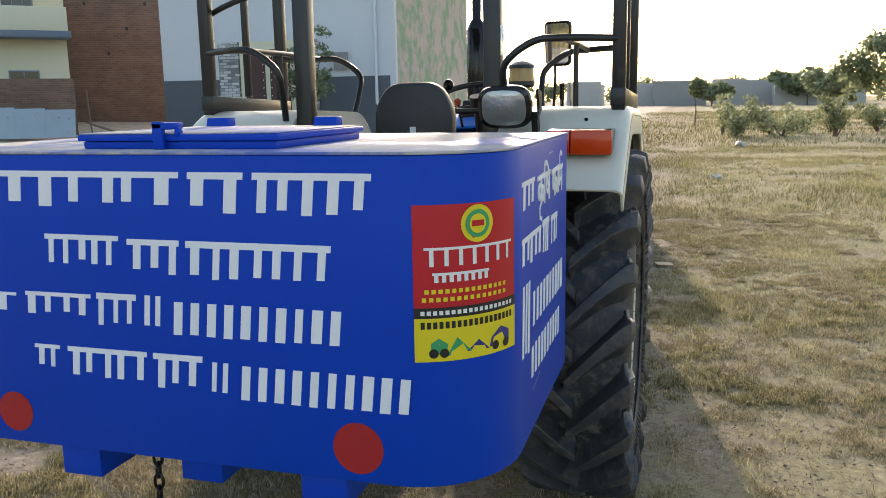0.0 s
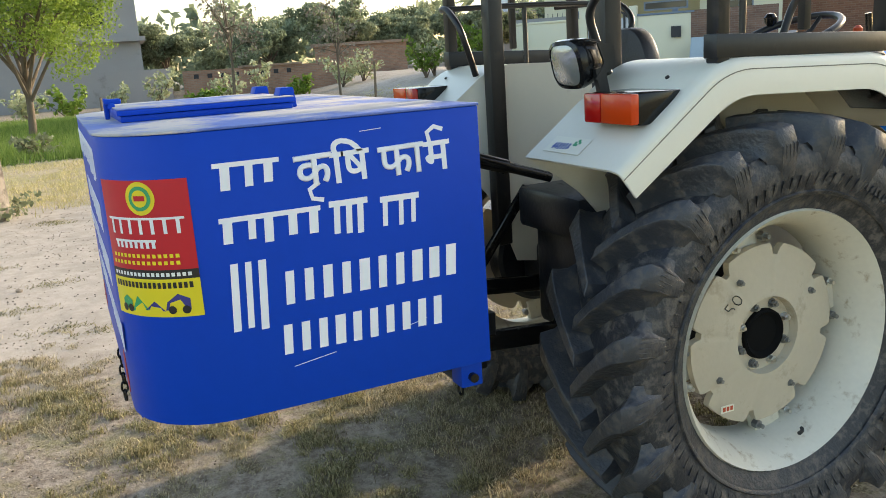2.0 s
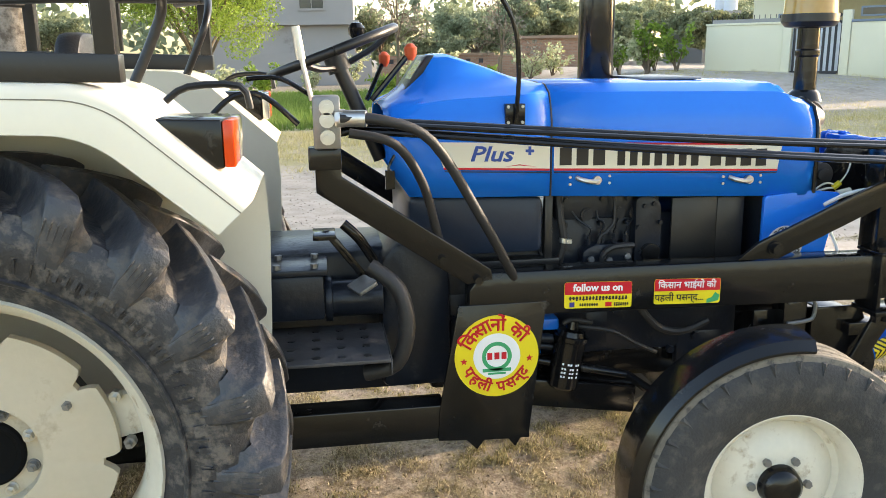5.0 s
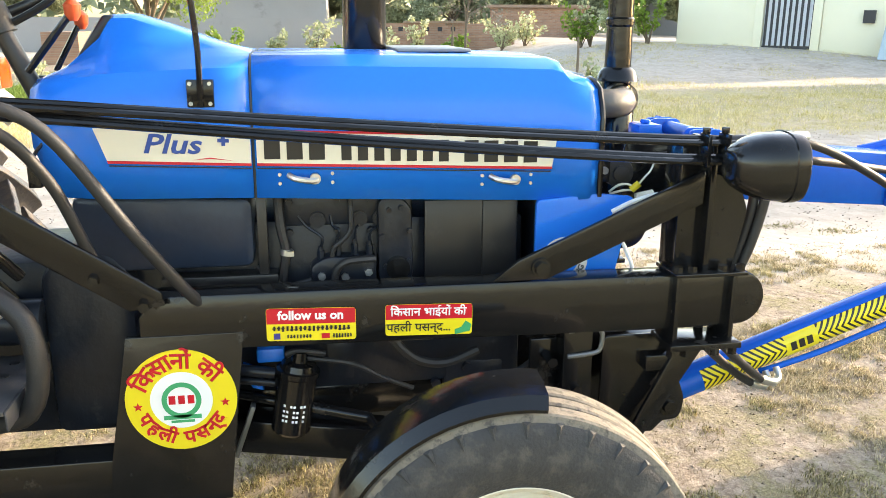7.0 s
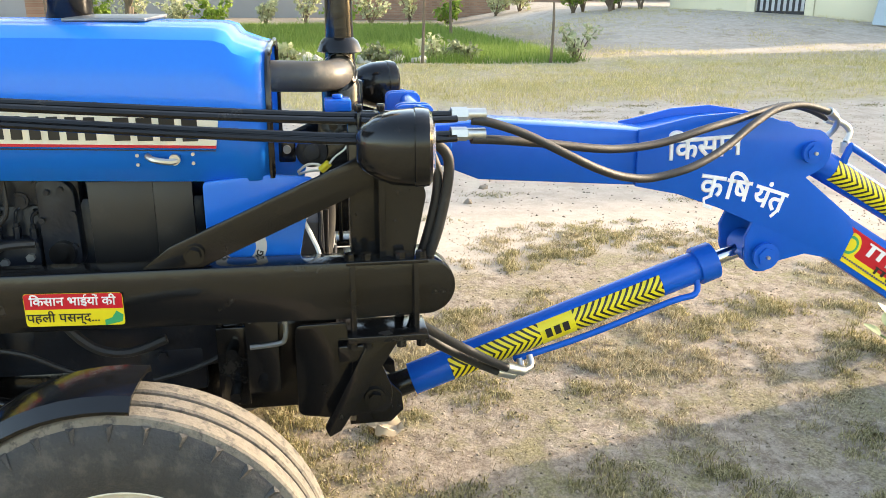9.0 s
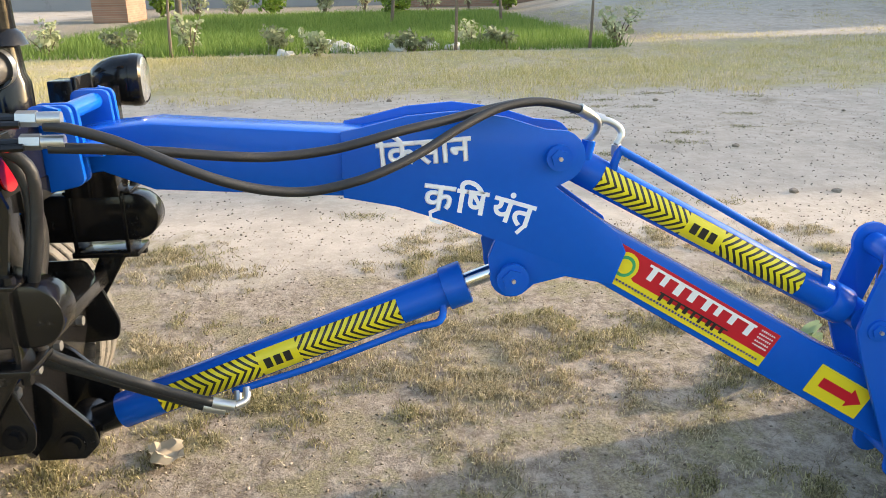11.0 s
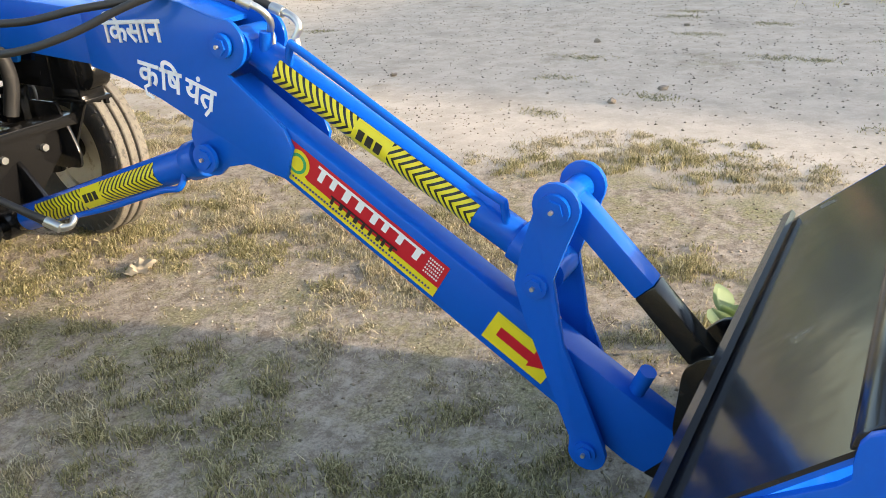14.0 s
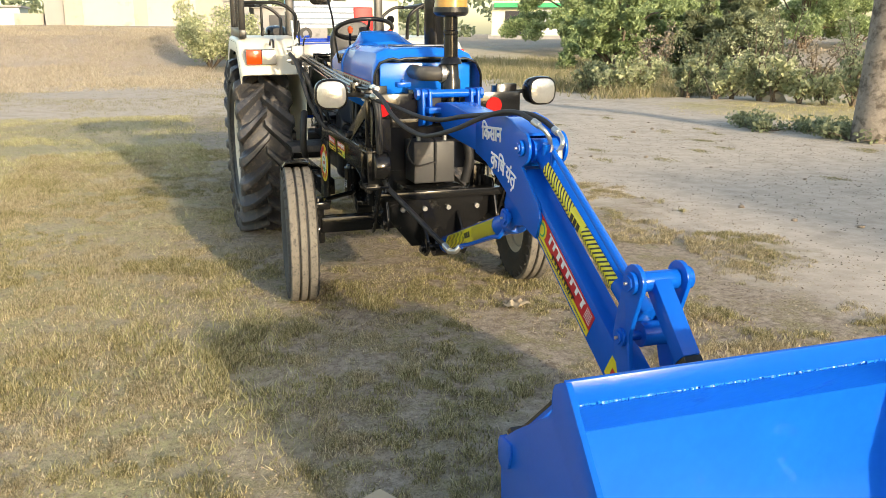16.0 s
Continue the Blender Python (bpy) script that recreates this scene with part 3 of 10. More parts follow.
def front_wheel(x, side):
    w_sh = Shape()
    o = side
    w_sh.lathe([(o * 0.07, 0.215), (o * 0.066, 0.222), (o * 0.055, 0.212), (o * 0.04, 0.2), (-o * 0.04, 0.195), (-o * 0.06, 0.22), (-o * 0.068, 0.214), (-o * 0.04, 0.184), (o * 0.035, 0.188), (o * 0.055, 0.2)], (0, 0, 0), "x", 56)
    w = part("front_wheel", w_sh, CREAM_RIM, tractor, "cream front wheel rim with ribbed tyre", at=pose(x - 0.008, 1.89, 0.362, 0, 0, -5) @ Matrix.Diagonal((0.84, 0.965, 0.965, 1)))
    t = Shape()
    prof = [(-0.068, 0.216), (-0.09, 0.25), (-0.1, 0.3), (-0.096, 0.345), (-0.088, 0.366)]
    prof += [(-0.083, 0.370), (0.083, 0.370)]
    prof += [(0.088, 0.366), (0.096, 0.345), (0.1, 0.3), (0.09, 0.25), (0.068, 0.216), (0.05, 0.22), (-0.05, 0.22)]
    t.lathe(prof, (0, 0, 0), "x", 80)
    for q in (-1, 1):
        for i in range(34):
            a = 2 * math.pi * i / 34
            t.add([(q * 0.088, -0.009, 0.372), (q * 0.101, 0.0, 0.340), (q * 0.088, 0.009, 0.372), (q * 0.097, 0.0, 0.368), (q * 0.09, 0.0, 0.335)], [(0, 1, 3), (1, 2, 3), (0, 4, 1), (1, 4, 2), (0, 3, 2)], Matrix.Rotation(a, 4, "X"))
    part("tyre", t, RUBBER_FRONT, w, "worn dusty ribbed front tyre")
    for a, b in ((-0.085, -0.031), (-0.023, 0.023), (0.031, 0.085)):
        rb = Shape(); rb.lathe([(a, 0.366), (a + 0.003, 0.383), (a + 0.008, 0.387), (b - 0.008, 0.387), (b - 0.003, 0.383), (b, 0.366)], (0, 0, 0), "x", 80)
        part("tread_rib", rb, TREAD_FRONT, w, "pale dusty tread rib")
    d = Shape()
    d.lathe([(o * 0.0, 0.2), (-o * 0.02, 0.17), (o * 0.02, 0.12), (o * 0.028, 0.09), (o * 0.028, 0.0), (o * 0.016, 0.0), (o * 0.016, 0.09), (o * 0.008, 0.12), (-o * 0.032, 0.17), (-o * 0.012, 0.2)], (0, 0, 0), "x", 48, False)
    part("wheel_disc", d, CREAM_RIM, w, "cream pressed wheel disc")
    h = Shape()
    h.lathe([(o * 0.02, 0.06), (o * 0.06, 0.055), (o * 0.075, 0.04), (o * 0.08, 0.0)], (0, 0, 0), "x", 32, False)
    part("hub", h, BLACK, w)
    for i in range(6):
        a = 2 * math.pi * i / 6
        b = Shape()
        b.disc((o * 0.026, 0.078 * math.cos(a), 0.078 * math.sin(a)), (o * 0.045, 0.078 * math.cos(a), 0.078 * math.sin(a)), 0.011, 6)
        part("wheel_nut", b, ALLOY, w)
    # mudguard that follows the tyre
    g = Shape()
    n, pr = 22, []
    rows = []
    for i in range(n + 1):
        a = math.radians(212 - 128 * i / n)
        row = []
        for dx, dr in ((-0.085, 0.0), (-0.075, 0.012), (0, 0.018), (0.075, 0.012), (0.095, -0.012), (0.092, -0.02), (0.07, 0.004), (0, 0.010), (-0.07, 0.004), (-0.085, -0.008)):
            r = 0.412 + dr
            row.append((o * dx, r * math.cos(a), r * math.sin(a)))
        rows.append(row)
    k = len(rows[0])
    v = [p for r in rows for p in r]
    f = [(i * k + q, (i + 1) * k + q, (i + 1) * k + (q + 1) % k, i * k + (q + 1) % k) for i in range(n) for q in range(k)]
    f += [tuple(range(k)), tuple(range(n * k, n * k + k))]
    g.add(v, f)
    part("mudguard", g, BLACK, w, "glossy black front mudguard")


front_wheel(0.70, 1)
front_wheel(mirrored(0.70), -1)
ax = Shape()
ax.box(CX - 0.55, CX + 0.55, 1.83, 1.91, 0.36, 0.45)
part("front_axle", ax, BLACK, tractor, bevel=0.008)
for s in (-1, 1):
    k = Shape()
    k.disc((CX + s * 0.56, 1.87, 0.30), (CX + s * 0.56, 1.87, 0.56), 0.035, 16).box(CX + s * 0.50, CX + s * 0.62, 1.80, 1.94, 0.50, 0.54)
    part("kingpin", k, BLACK, tractor, bevel=0.005)
    k = Shape()
    k.disc((CX + s * 0.56, 1.87, 0.375), (CX + s * 0.68, 1.87, 0.375), 0.05, 20)
    part("stub_axle", k, BLACK, tractor)
    tr = Shape()
    tr.tube([(CX + s * 0.54, 1.70, 0.50), (CX + s * 0.3, 1.62, 0.53), (CX + s * 0.16, 1.05, 0.62)], 0.014, 10, 1)
    part("track_rod", tr, BLACK, tractor)


# rear fenders
# dark colour of the thin line along the fender's crease
GROOVE = material("dark_crease_line", (0.20, 0.18, 0.14), 0.8, vary=0.3, scale=20)


def fender(side):
    def X(x):
        return x if side > 0 else mirrored(x)
    def bent(pts, r):
        out = [pts[0]]
        for a, b, c in zip(pts, pts[1:], pts[2:]):
            a, b, c = Vector(a), Vector(b), Vector(c)
            p0, p1 = b + (a - b).normalized() * r, b + (c - b).normalized() * r
            out += [tuple(p0 * (1 - t) ** 2 + b * 2 * t * (1 - t) + p1 * t * t) for t in [k / 8 for k in range(9)]]
        return out + [pts[-1]]
    crest = bent([(-0.603, 1.188), (-0.27, 1.437), (0.345, 1.417), (0.608, 1.178)], 0.085)
    hem = bent([(-0.548, 1.116), (-0.235, 1.338), (0.30, 1.318), (0.537, 1.113)], 0.075)
    # one bent sheet: the top, its rounded shoulder and the flange that hangs beside the tyre
    top = Shape()
    rows = []
    for (py, pz), (qy, qz) in zip(crest, hem):
        def mixed(t):
            return (py + (qy - py) * t, pz + (qz - pz) * t)
        row = [(X(0.41), py, pz), (X(0.805), py, pz)]
        row += [(X(x), *mixed(t)) for x, t in ((0.825, 0.03), (0.837, 0.11), (0.842, 0.24), (0.842, 1.0), (0.835, 1.0), (0.835, 0.26), (0.829, 0.15), (0.815, 0.10))]
        row += [(X(0.805), *mixed(0.08)), (X(0.41), *mixed(0.08))]
        rows.append(row)
    k = len(rows[0])
    fs = [(i * k + q, (i + 1) * k + q, (i + 1) * k + (q + 1) % k, i * k + (q + 1) % k) for i in range(len(rows) - 1) for q in range(k)]
    for o_ in (0, (len(rows) - 1) * k):
        fs += [(o_ + q, o_ + q + 1, o_ + k - 2 - q, o_ + k - 1 - q) for q in range(k // 2 - 1)]
    top.add([p for row in rows for p in row], fs)
    f = part("fender", top, CREAM, tractor, "cream painted rear fender over the wheel")
    prof = crest
    gr = Shape()
    gl = []
    for (py, pz), (qy, qz) in zip(crest, hem):
        for t, x in ((0.315, 0.8418), (0.315, 0.8428), (0.342, 0.8428), (0.342, 0.8418)):
            gl.append((X(x), py + (qy - py) * t, pz + (qz - pz) * t))
    gr.add(gl, [(i * 4 + q, i * 4 + 4 + q, i * 4 + 4 + (q + 1) % 4, i * 4 + (q + 1) % 4) for i in range(len(gl) // 4 - 1) for q in range(4)])
    part("fender_groove", gr, GROOVE, f, "dark crease line along the fender")
    wall = Shape()
    low = [(-0.50, 1.12), (-0.42, 1.06), (-0.30, 0.92), (-0.20, 0.66), (0.30, 0.58), (0.60, 0.66), (0.615, 1.04)]
    n_ = 20
    def along(line, t):
        u = t * (len(line) - 1); i = min(int(u), len(line) - 2)
        return tuple(a + (b - a) * (u - i) for a, b in zip(line[i], line[i + 1]))
    wv = []
    for i in range(n_ + 1):
        a, b = along(crest, i / n_), along(low, i / n_)
        wv += [(X(0.412), a[0], a[1] - 0.003), (X(0.418), a[0], a[1] - 0.003), (X(0.418), *b), (X(0.412), *b)]
    wall.add(wv, [(i * 4 + q, i * 4 + 4 + q, i * 4 + 4 + (q + 1) % 4, i * 4 + (q + 1) % 4) for i in range(n_) for q in range(4)])
    part("fender_side", wall, CREAM, f)
    # lamps at both ends
    lamp = Shape()
    lamp.prism([(-0.505, 1.285), (-0.505, 1.365), (-0.37, 1.365), (-0.45, 1.285)], X(0.60), X(0.80))
    l = part("tail_lamp", lamp, BLACK, f, bevel=0.006)
    a = Shape(); a.box(X(0.60), X(0.672), -0.53, -0.505, 1.288, 1.364)
    part("red_lens", a, LENS_RED, l, "red tail lamp lens", bevel=0.005)
    a = Shape(); a.box(X(0.674), X(0.802), -0.53, -0.505, 1.288, 1.364)
    part("orange_lens", a, LENS_ORANGE, l, "orange turn lamp lens", bevel=0.005)
    lamp = Shape()
    lamp.prism([(0.555, 1.24), (0.555, 1.34), (0.36, 1.345), (0.47, 1.24)], X(0.60), X(0.80))
    l = part("front_side_lamp", lamp, BLACK, f, bevel=0.006)
    a = Shape(); a.box(X(0.70), X(0.80), 0.555, 0.578, 1.243, 1.338)
    part("orange_lens", a, LENS_ORANGE, l, bevel=0.005)
    a = Shape(); a.box(X(0.60), X(0.698), 0.555, 0.578, 1.243, 1.338)
    part("clear_lens", a, LENS_CLEAR, l, bevel=0.005)
    h = Shape()
    h.tube([(X(0.62), 0.42, 1.37), (X(0.62), 0.47, 1.40), (X(0.62), 0.58, 1.40), (X(0.62), 0.60, 1.35)], 0.008, 8, 3)
    part("lamp_guard", h, BLACK_MATT, f)
    for y in (-0.46, -0.4, -0.33):
        b = Shape(); zz = 1.185 + (y + 0.6) * 0.742
        b.disc((X(0.70), y, zz), (X(0.70), y - 0.006, zz + 0.008), 0.006, 8)
        part("rivet", b, BLACK, f)
    # guard frame on the fender
    for y in (-0.255, 0.35):
        p = Shape(); p.box(X(0.775), X(0.82), y - 0.02, y + 0.02, 1.42, 2.24)
        part("canopy_post", p, BLACK_MATT, f, "black square steel canopy post", bevel=0.006)
    p = Shape(); p.prism([(-0.28, 1.434), (0.375, 1.416), (0.375, 1.470), (-0.28, 1.494)], X(0.772), X(0.822))
    part("guard_rail", p, BLACK_MATT, f, bevel=0.003)
    p = Shape(); p.box(X(0.785), X(0.81), 0.03, 0.055, 1.49, 2.22)
    part("guard_bar", p, BLACK_MATT, f, bevel=0.004)
    for y, lean in ((-0.33, -0.06), (0.32, 0.08)):
        p = Shape()
        p.tube([(X(0.44), y, 1.40), (X(0.43), y + lean * 0.6, 1.50), (X(0.44), y + lean, 1.58), (X(0.53), y + lean, 1.645), (X(0.62), y + lean * 0.7, 1.655), (X(0.79), y * 0.8, 1.655)], 0.0125, 12, 5)
        part("hand_rail", p, BLACK_MATT, f)
    p = Shape()
    p.tube([(X(0.62), -0.36, 1.655), (X(0.62), 0.0, 1.66), (X(0.62), 0.37, 1.655)], 0.011, 10, 3)
    p.tube([(X(0.62), 0.0, 1.66), (X(0.62), 0.0, 1.42)], 0.010, 10, 1)
    part("hand_rail", p, BLACK_MATT, f)
    p = Shape()
    p.tube([(X(0.80), -0.22, 1.80), (X(0.68), -0.24, 1.84), (X(0.40), -0.28, 1.90)], 0.011, 10, 3)
    part("cross_stay", p, BLACK_MATT, f)
    return f


fender_right = fender(1)
fender_left = fender(-1)
st = Shape()
st.prism([(-0.085, -0.03), (0.085, -0.03), (0.085, 0.03), (-0.085, 0.03)], 0, 0.001, "z")
lab = part("fender_label", st, DECAL_CREAM, fender_right, at=pose(0.555, -0.555, 1.226, 0, 0, 0) @ pose(0, 0, 0, 36.5, 0, 0))
lb = Shape()
script_bars(lb, -0.06, 0.02, -0.018, 0.006, 6, False, 0.1, 3, 0.4)
part("label_bar", lb, DECAL_BLUE, lab, at=pose(0, 0, 0.0012))
lb = Shape()
for q in range(5):
    lb.prism(ring_poly(0.03 + 0.009 * (q % 3), 0.004 + 0.008 * (q // 2), 0.005, 8), 0, 0.001, "z")
part("label_leaf", lb, DECAL_GREEN, lab, at=pose(0, 0, 0.0012))

# canopy on inner posts
for s in (-1, 1):
    p = Shape(); p.box(CX + s * 0.355 - 0.03, CX + s * 0.355 + 0.03, -0.315, -0.255, 0.75, 2.24)
    cp = part("canopy_post", p, BLACK_MATT, tractor, "thick black canopy post", bevel=0.006)
    if s > 0:
        q = Shape(); q.box(-0.025, 0.025, 0, 0.001, -0.05, 0.05)
        pl = part("post_sticker", q, DECAL_WHITE, cp, at=pose(CX + 0.387, -0.285, 1.66, 0, 0, -90) @ pose(0, -0.002, 0))
        q = Shape(); q.box(-0.025, 0.025, 0, 0.001, -0.002, 0.05)
        part("sticker_field", q, material("sky_blue_sticker", (0.05, 0.35, 0.6), 0.4), pl, at=pose(0, 0.0012, 0))
can = Shape()
can.prism(rounded([(mirrored(0.86), 2.24), (mirrored(0.80), 2.30), (0.80, 2.30), (0.86, 2.24), (0.84, 2.24), (0.79, 2.285), (mirrored(0.79), 2.285), (mirrored(0.84), 2.24)], 0.02, 2), -0.42, 0.95, "y")
part("canopy_roof", can, BLACK_MATT, tractor, "dark canopy roof sheet")

# seat
seat = Shape()
back = rounded([(CX - 0.055 - 0.165, 1.12), (CX - 0.055 - 0.165, 1.44), (CX - 0.055 - 0.10, 1.535), (CX - 0.055 + 0.10, 1.535), (CX - 0.055 + 0.165, 1.44), (CX - 0.055 + 0.165, 1.12)], 0.07, 5)
seat.prism(back, 0.05, 0.12, "y")
sp = part("seat", seat, SEAT_VINYL, tractor, "black moulded vinyl tractor seat", bevel=0.015)
c = Shape(); c.prism(rounded([(-0.15, -0.2), (0.22, -0.2), (0.22, 0.2), (-0.15, 0.2)], 0.07, 5), 1.06, 1.14, "z", pose(CX - 0.055, 0.22, 0, 0, 0, 90))
part("seat_cushion", c, SEAT_VINYL, sp, bevel=0.02)
c = Shape(); c.box(CX - 0.185, CX + 0.075, 0.10, 0.34, 0.85, 1.07)
part("seat_base", c, BLACK_MATT, sp, bevel=0.01)
c = Shape(); c.box(CX - 0.055 - 0.012, CX - 0.055 + 0.012, 0.046, 0.052, 1.30, 1.36)
part("seat_tag", c, DECAL_WHITE, sp)

# work lamp on the right fender
def work_lamp(parent, x, y, z, turn, body_mat):
    rows = []
    for yy, rx, rz in ((0.0, 0.088, 0.068), (0.012, 0.09, 0.07), (0.05, 0.082, 0.064), (0.10, 0.055, 0.045), (0.125, 0.03, 0.026)):
        rows.append([(rx * math.copysign(abs(math.cos(a)) ** 0.6, math.cos(a)), yy, rz * math.copysign(abs(math.sin(a)) ** 0.6, math.sin(a))) for a in [2 * math.pi * i / 28 for i in range(28)]])
    s = Shape()
    v = [p for r in rows for p in r]
    f = [(i * 28 + k, i * 28 + (k + 1) % 28, (i + 1) * 28 + (k + 1) % 28, (i + 1) * 28 + k) for i in range(4) for k in range(28)] + [tuple(range(28)), tuple(range(112, 140))]
    s.add(v, f)
    b = part("work_lamp", s, body_mat, parent, "black work lamp with clear glass", at=pose(x, y, z, 0, 0, 0) @ turn)
    g = Shape()
    g.add([(p[0] * 0.84, -0.004, p[2] * 0.84) for p in rows[0]] + [(p[0] * 0.6, -0.012, p[2] * 0.6) for p in rows[0]], [(i, (i + 1) % 28, (i + 1) % 28 + 28, i + 28) for i in range(28)] + [tuple(range(28, 56))])
    part("lamp_glass", g, LENS_CLEAR, b)
    g = Shape()
    g.add([(p[0] * 1.0, 0.0, p[2] * 1.0) for p in rows[0]] + [(p[0] * 0.86, -0.006, p[2] * 0.86) for p in rows[0]], [(i, (i + 1) % 28, (i + 1) % 28 + 28, i + 28) for i in range(28)])
    part("lamp_bezel", g, body_mat, b)
    return b


wl = work_lamp(tractor, 0.455, -0.485, 1.435, pose(0, 0, 0, 12, 0, -4), BLACK)
k = Shape(); k.prism(rounded([(0.02, -0.05), (0.09, -0.03), (0.10, 0.03), (0.05, 0.05), (0.06, -0.01)], 0.01, 3), 0.094, 0.102)
k.box(0.08, 0.10, 0.03, 0.06, -0.09, -0.02)
part("lamp_bracket", k, BLACK_MATT, wl)

# ---- hood ----
def hood_section(y, w, zb, zs, zt, hump=None):
    """Half outline from the bottom right, over the top, to the bottom left."""
    hw, hz = hump if hump else (w * 0.55, zt)
    half = [(w, zb), (w + 0.002, (zb + zs) / 2), (w, zs), (w - 0.008, zs + 0.6 * (zt - zs) * 0.5), (w - 0.03, zs + 0.75 * (zt - zs)), (w - 0.075, zt - 0.004), (min(hw + 0.03, w - 0.09), zt + (hz - zt) * 0.35), (hw, hz - 0.008), (hw * 0.8, hz), (0, hz + 0.003)]
    return [(CX + p[0], y, p[1]) for p in half] + [(CX - p[0], y, p[1]) for p in half[-2::-1]]


def loft(sections, thick=True):
    s = Shape()
    k = len(sections[0])
    v = [p for sec in sections for p in sec]
    f = [(i * k + q, i * k + q + 1, (i + 1) * k + q + 1, (i + 1) * k + q) for i in range(len(sections) - 1) for q in range(k - 1)]
    s.add(v, f)
    return s


def shell(shape, name, mat, parent, label, t=0.006):
    me = shape.mesh(name, mat)
    ob = new(name, me)
    ob.parent = parent
    mod = ob.modifiers.new("thickness", "SOLIDIFY")
    mod.thickness, mod.offset = t, -1
    return tagged(ob, label)


W = 0.285
GREY_STICKER = material("grey_sticker", (0.62, 0.62, 0.60), 0.4)
rear_cowl = loft([hood_section(0.925, W - 0.03, 1.19, 1.26, 1.325), hood_section(0.95, W - 0.012, 1.135, 1.27, 1.335), hood_section(0.985, W - 0.004, 1.085, 1.275, 1.345, (0.13, 1.36)),
                  hood_section(1.05, W, 1.08, 1.28, 1.355, (0.12, 1.42)), hood_section(1.075, W, 1.08, 1.28, 1.36, (0.115, 1.462)), hood_section(1.12, W, 1.078, 1.28, 1.365, (0.12, 1.463)), hood_section(1.20, W, 1.077, 1.28, 1.37, (0.13, 1.437)),
                  hood_section(1.30, W, 1.075, 1.28, 1.376, (0.14, 1.40)), hood_section(1.378, W, 1.073, 1.28, 1.38)])
shell(rear_cowl, "rear_cowl", BLUE_HOOD, tractor, "glossy blue dashboard cowl")
bonnet = loft([hood_section(1.384, W, 1.073, 1.28, 1.381), hood_section(1.6, W, 1.064, 1.278, 1.381), hood_section(1.9, W, 1.053, 1.272, 1.377), hood_section(2.06, W, 1.048, 1.268, 1.373), hood_section(2.085, W + 0.004, 1.048, 1.262, 1.365), hood_section(2.10, W + 0.010, 1.048, 1.250, 1.345), hood_section(2.14, W + 0.014, 1.05, 1.24, 1.330), hood_section(2.17, W + 0.008, 1.055, 1.235, 1.322)])
bn = shell(bonnet, "bonnet", BLUE_HOOD, tractor, "glossy blue engine bonnet")
# dark liner behind the open front
ln_ = Shape(); ln_.box(CX - 0.26, CX + 0.26, 2.04, 2.06, 0.72, 1.33)
part("radiator", ln_, GREASE, tractor, "dark radiator core", bevel=0.004)
rim_f = Shape()
fr = hood_section(2.172, W + 0.008, 1.055, 1.235, 1.322)
rim_f.tube(fr, 0.007, 8, 1)
part("bonnet_edge", rim_f, BLACK, tractor)
pan = Shape()
pan.add([(CX - 0.25, 2.12, 1.14), (CX + 0.25, 2.12, 1.14), (CX + 0.25, 2.12, 1.30), (CX - 0.25, 2.12, 1.30), (CX - 0.25, 2.10, 1.14), (CX + 0.25, 2.10, 1.14), (CX + 0.25, 2.10, 1.30), (CX - 0.25, 2.10, 1.30)], [(0, 1, 2, 3), (4, 7, 6, 5), (0, 4, 5, 1), (1, 5, 6, 2), (2, 6, 7, 3), (3, 7, 4, 0)])
part("nose_panel", pan, BLUE_HOOD, tractor, "blue panel inside the open nose", bevel=0.004)
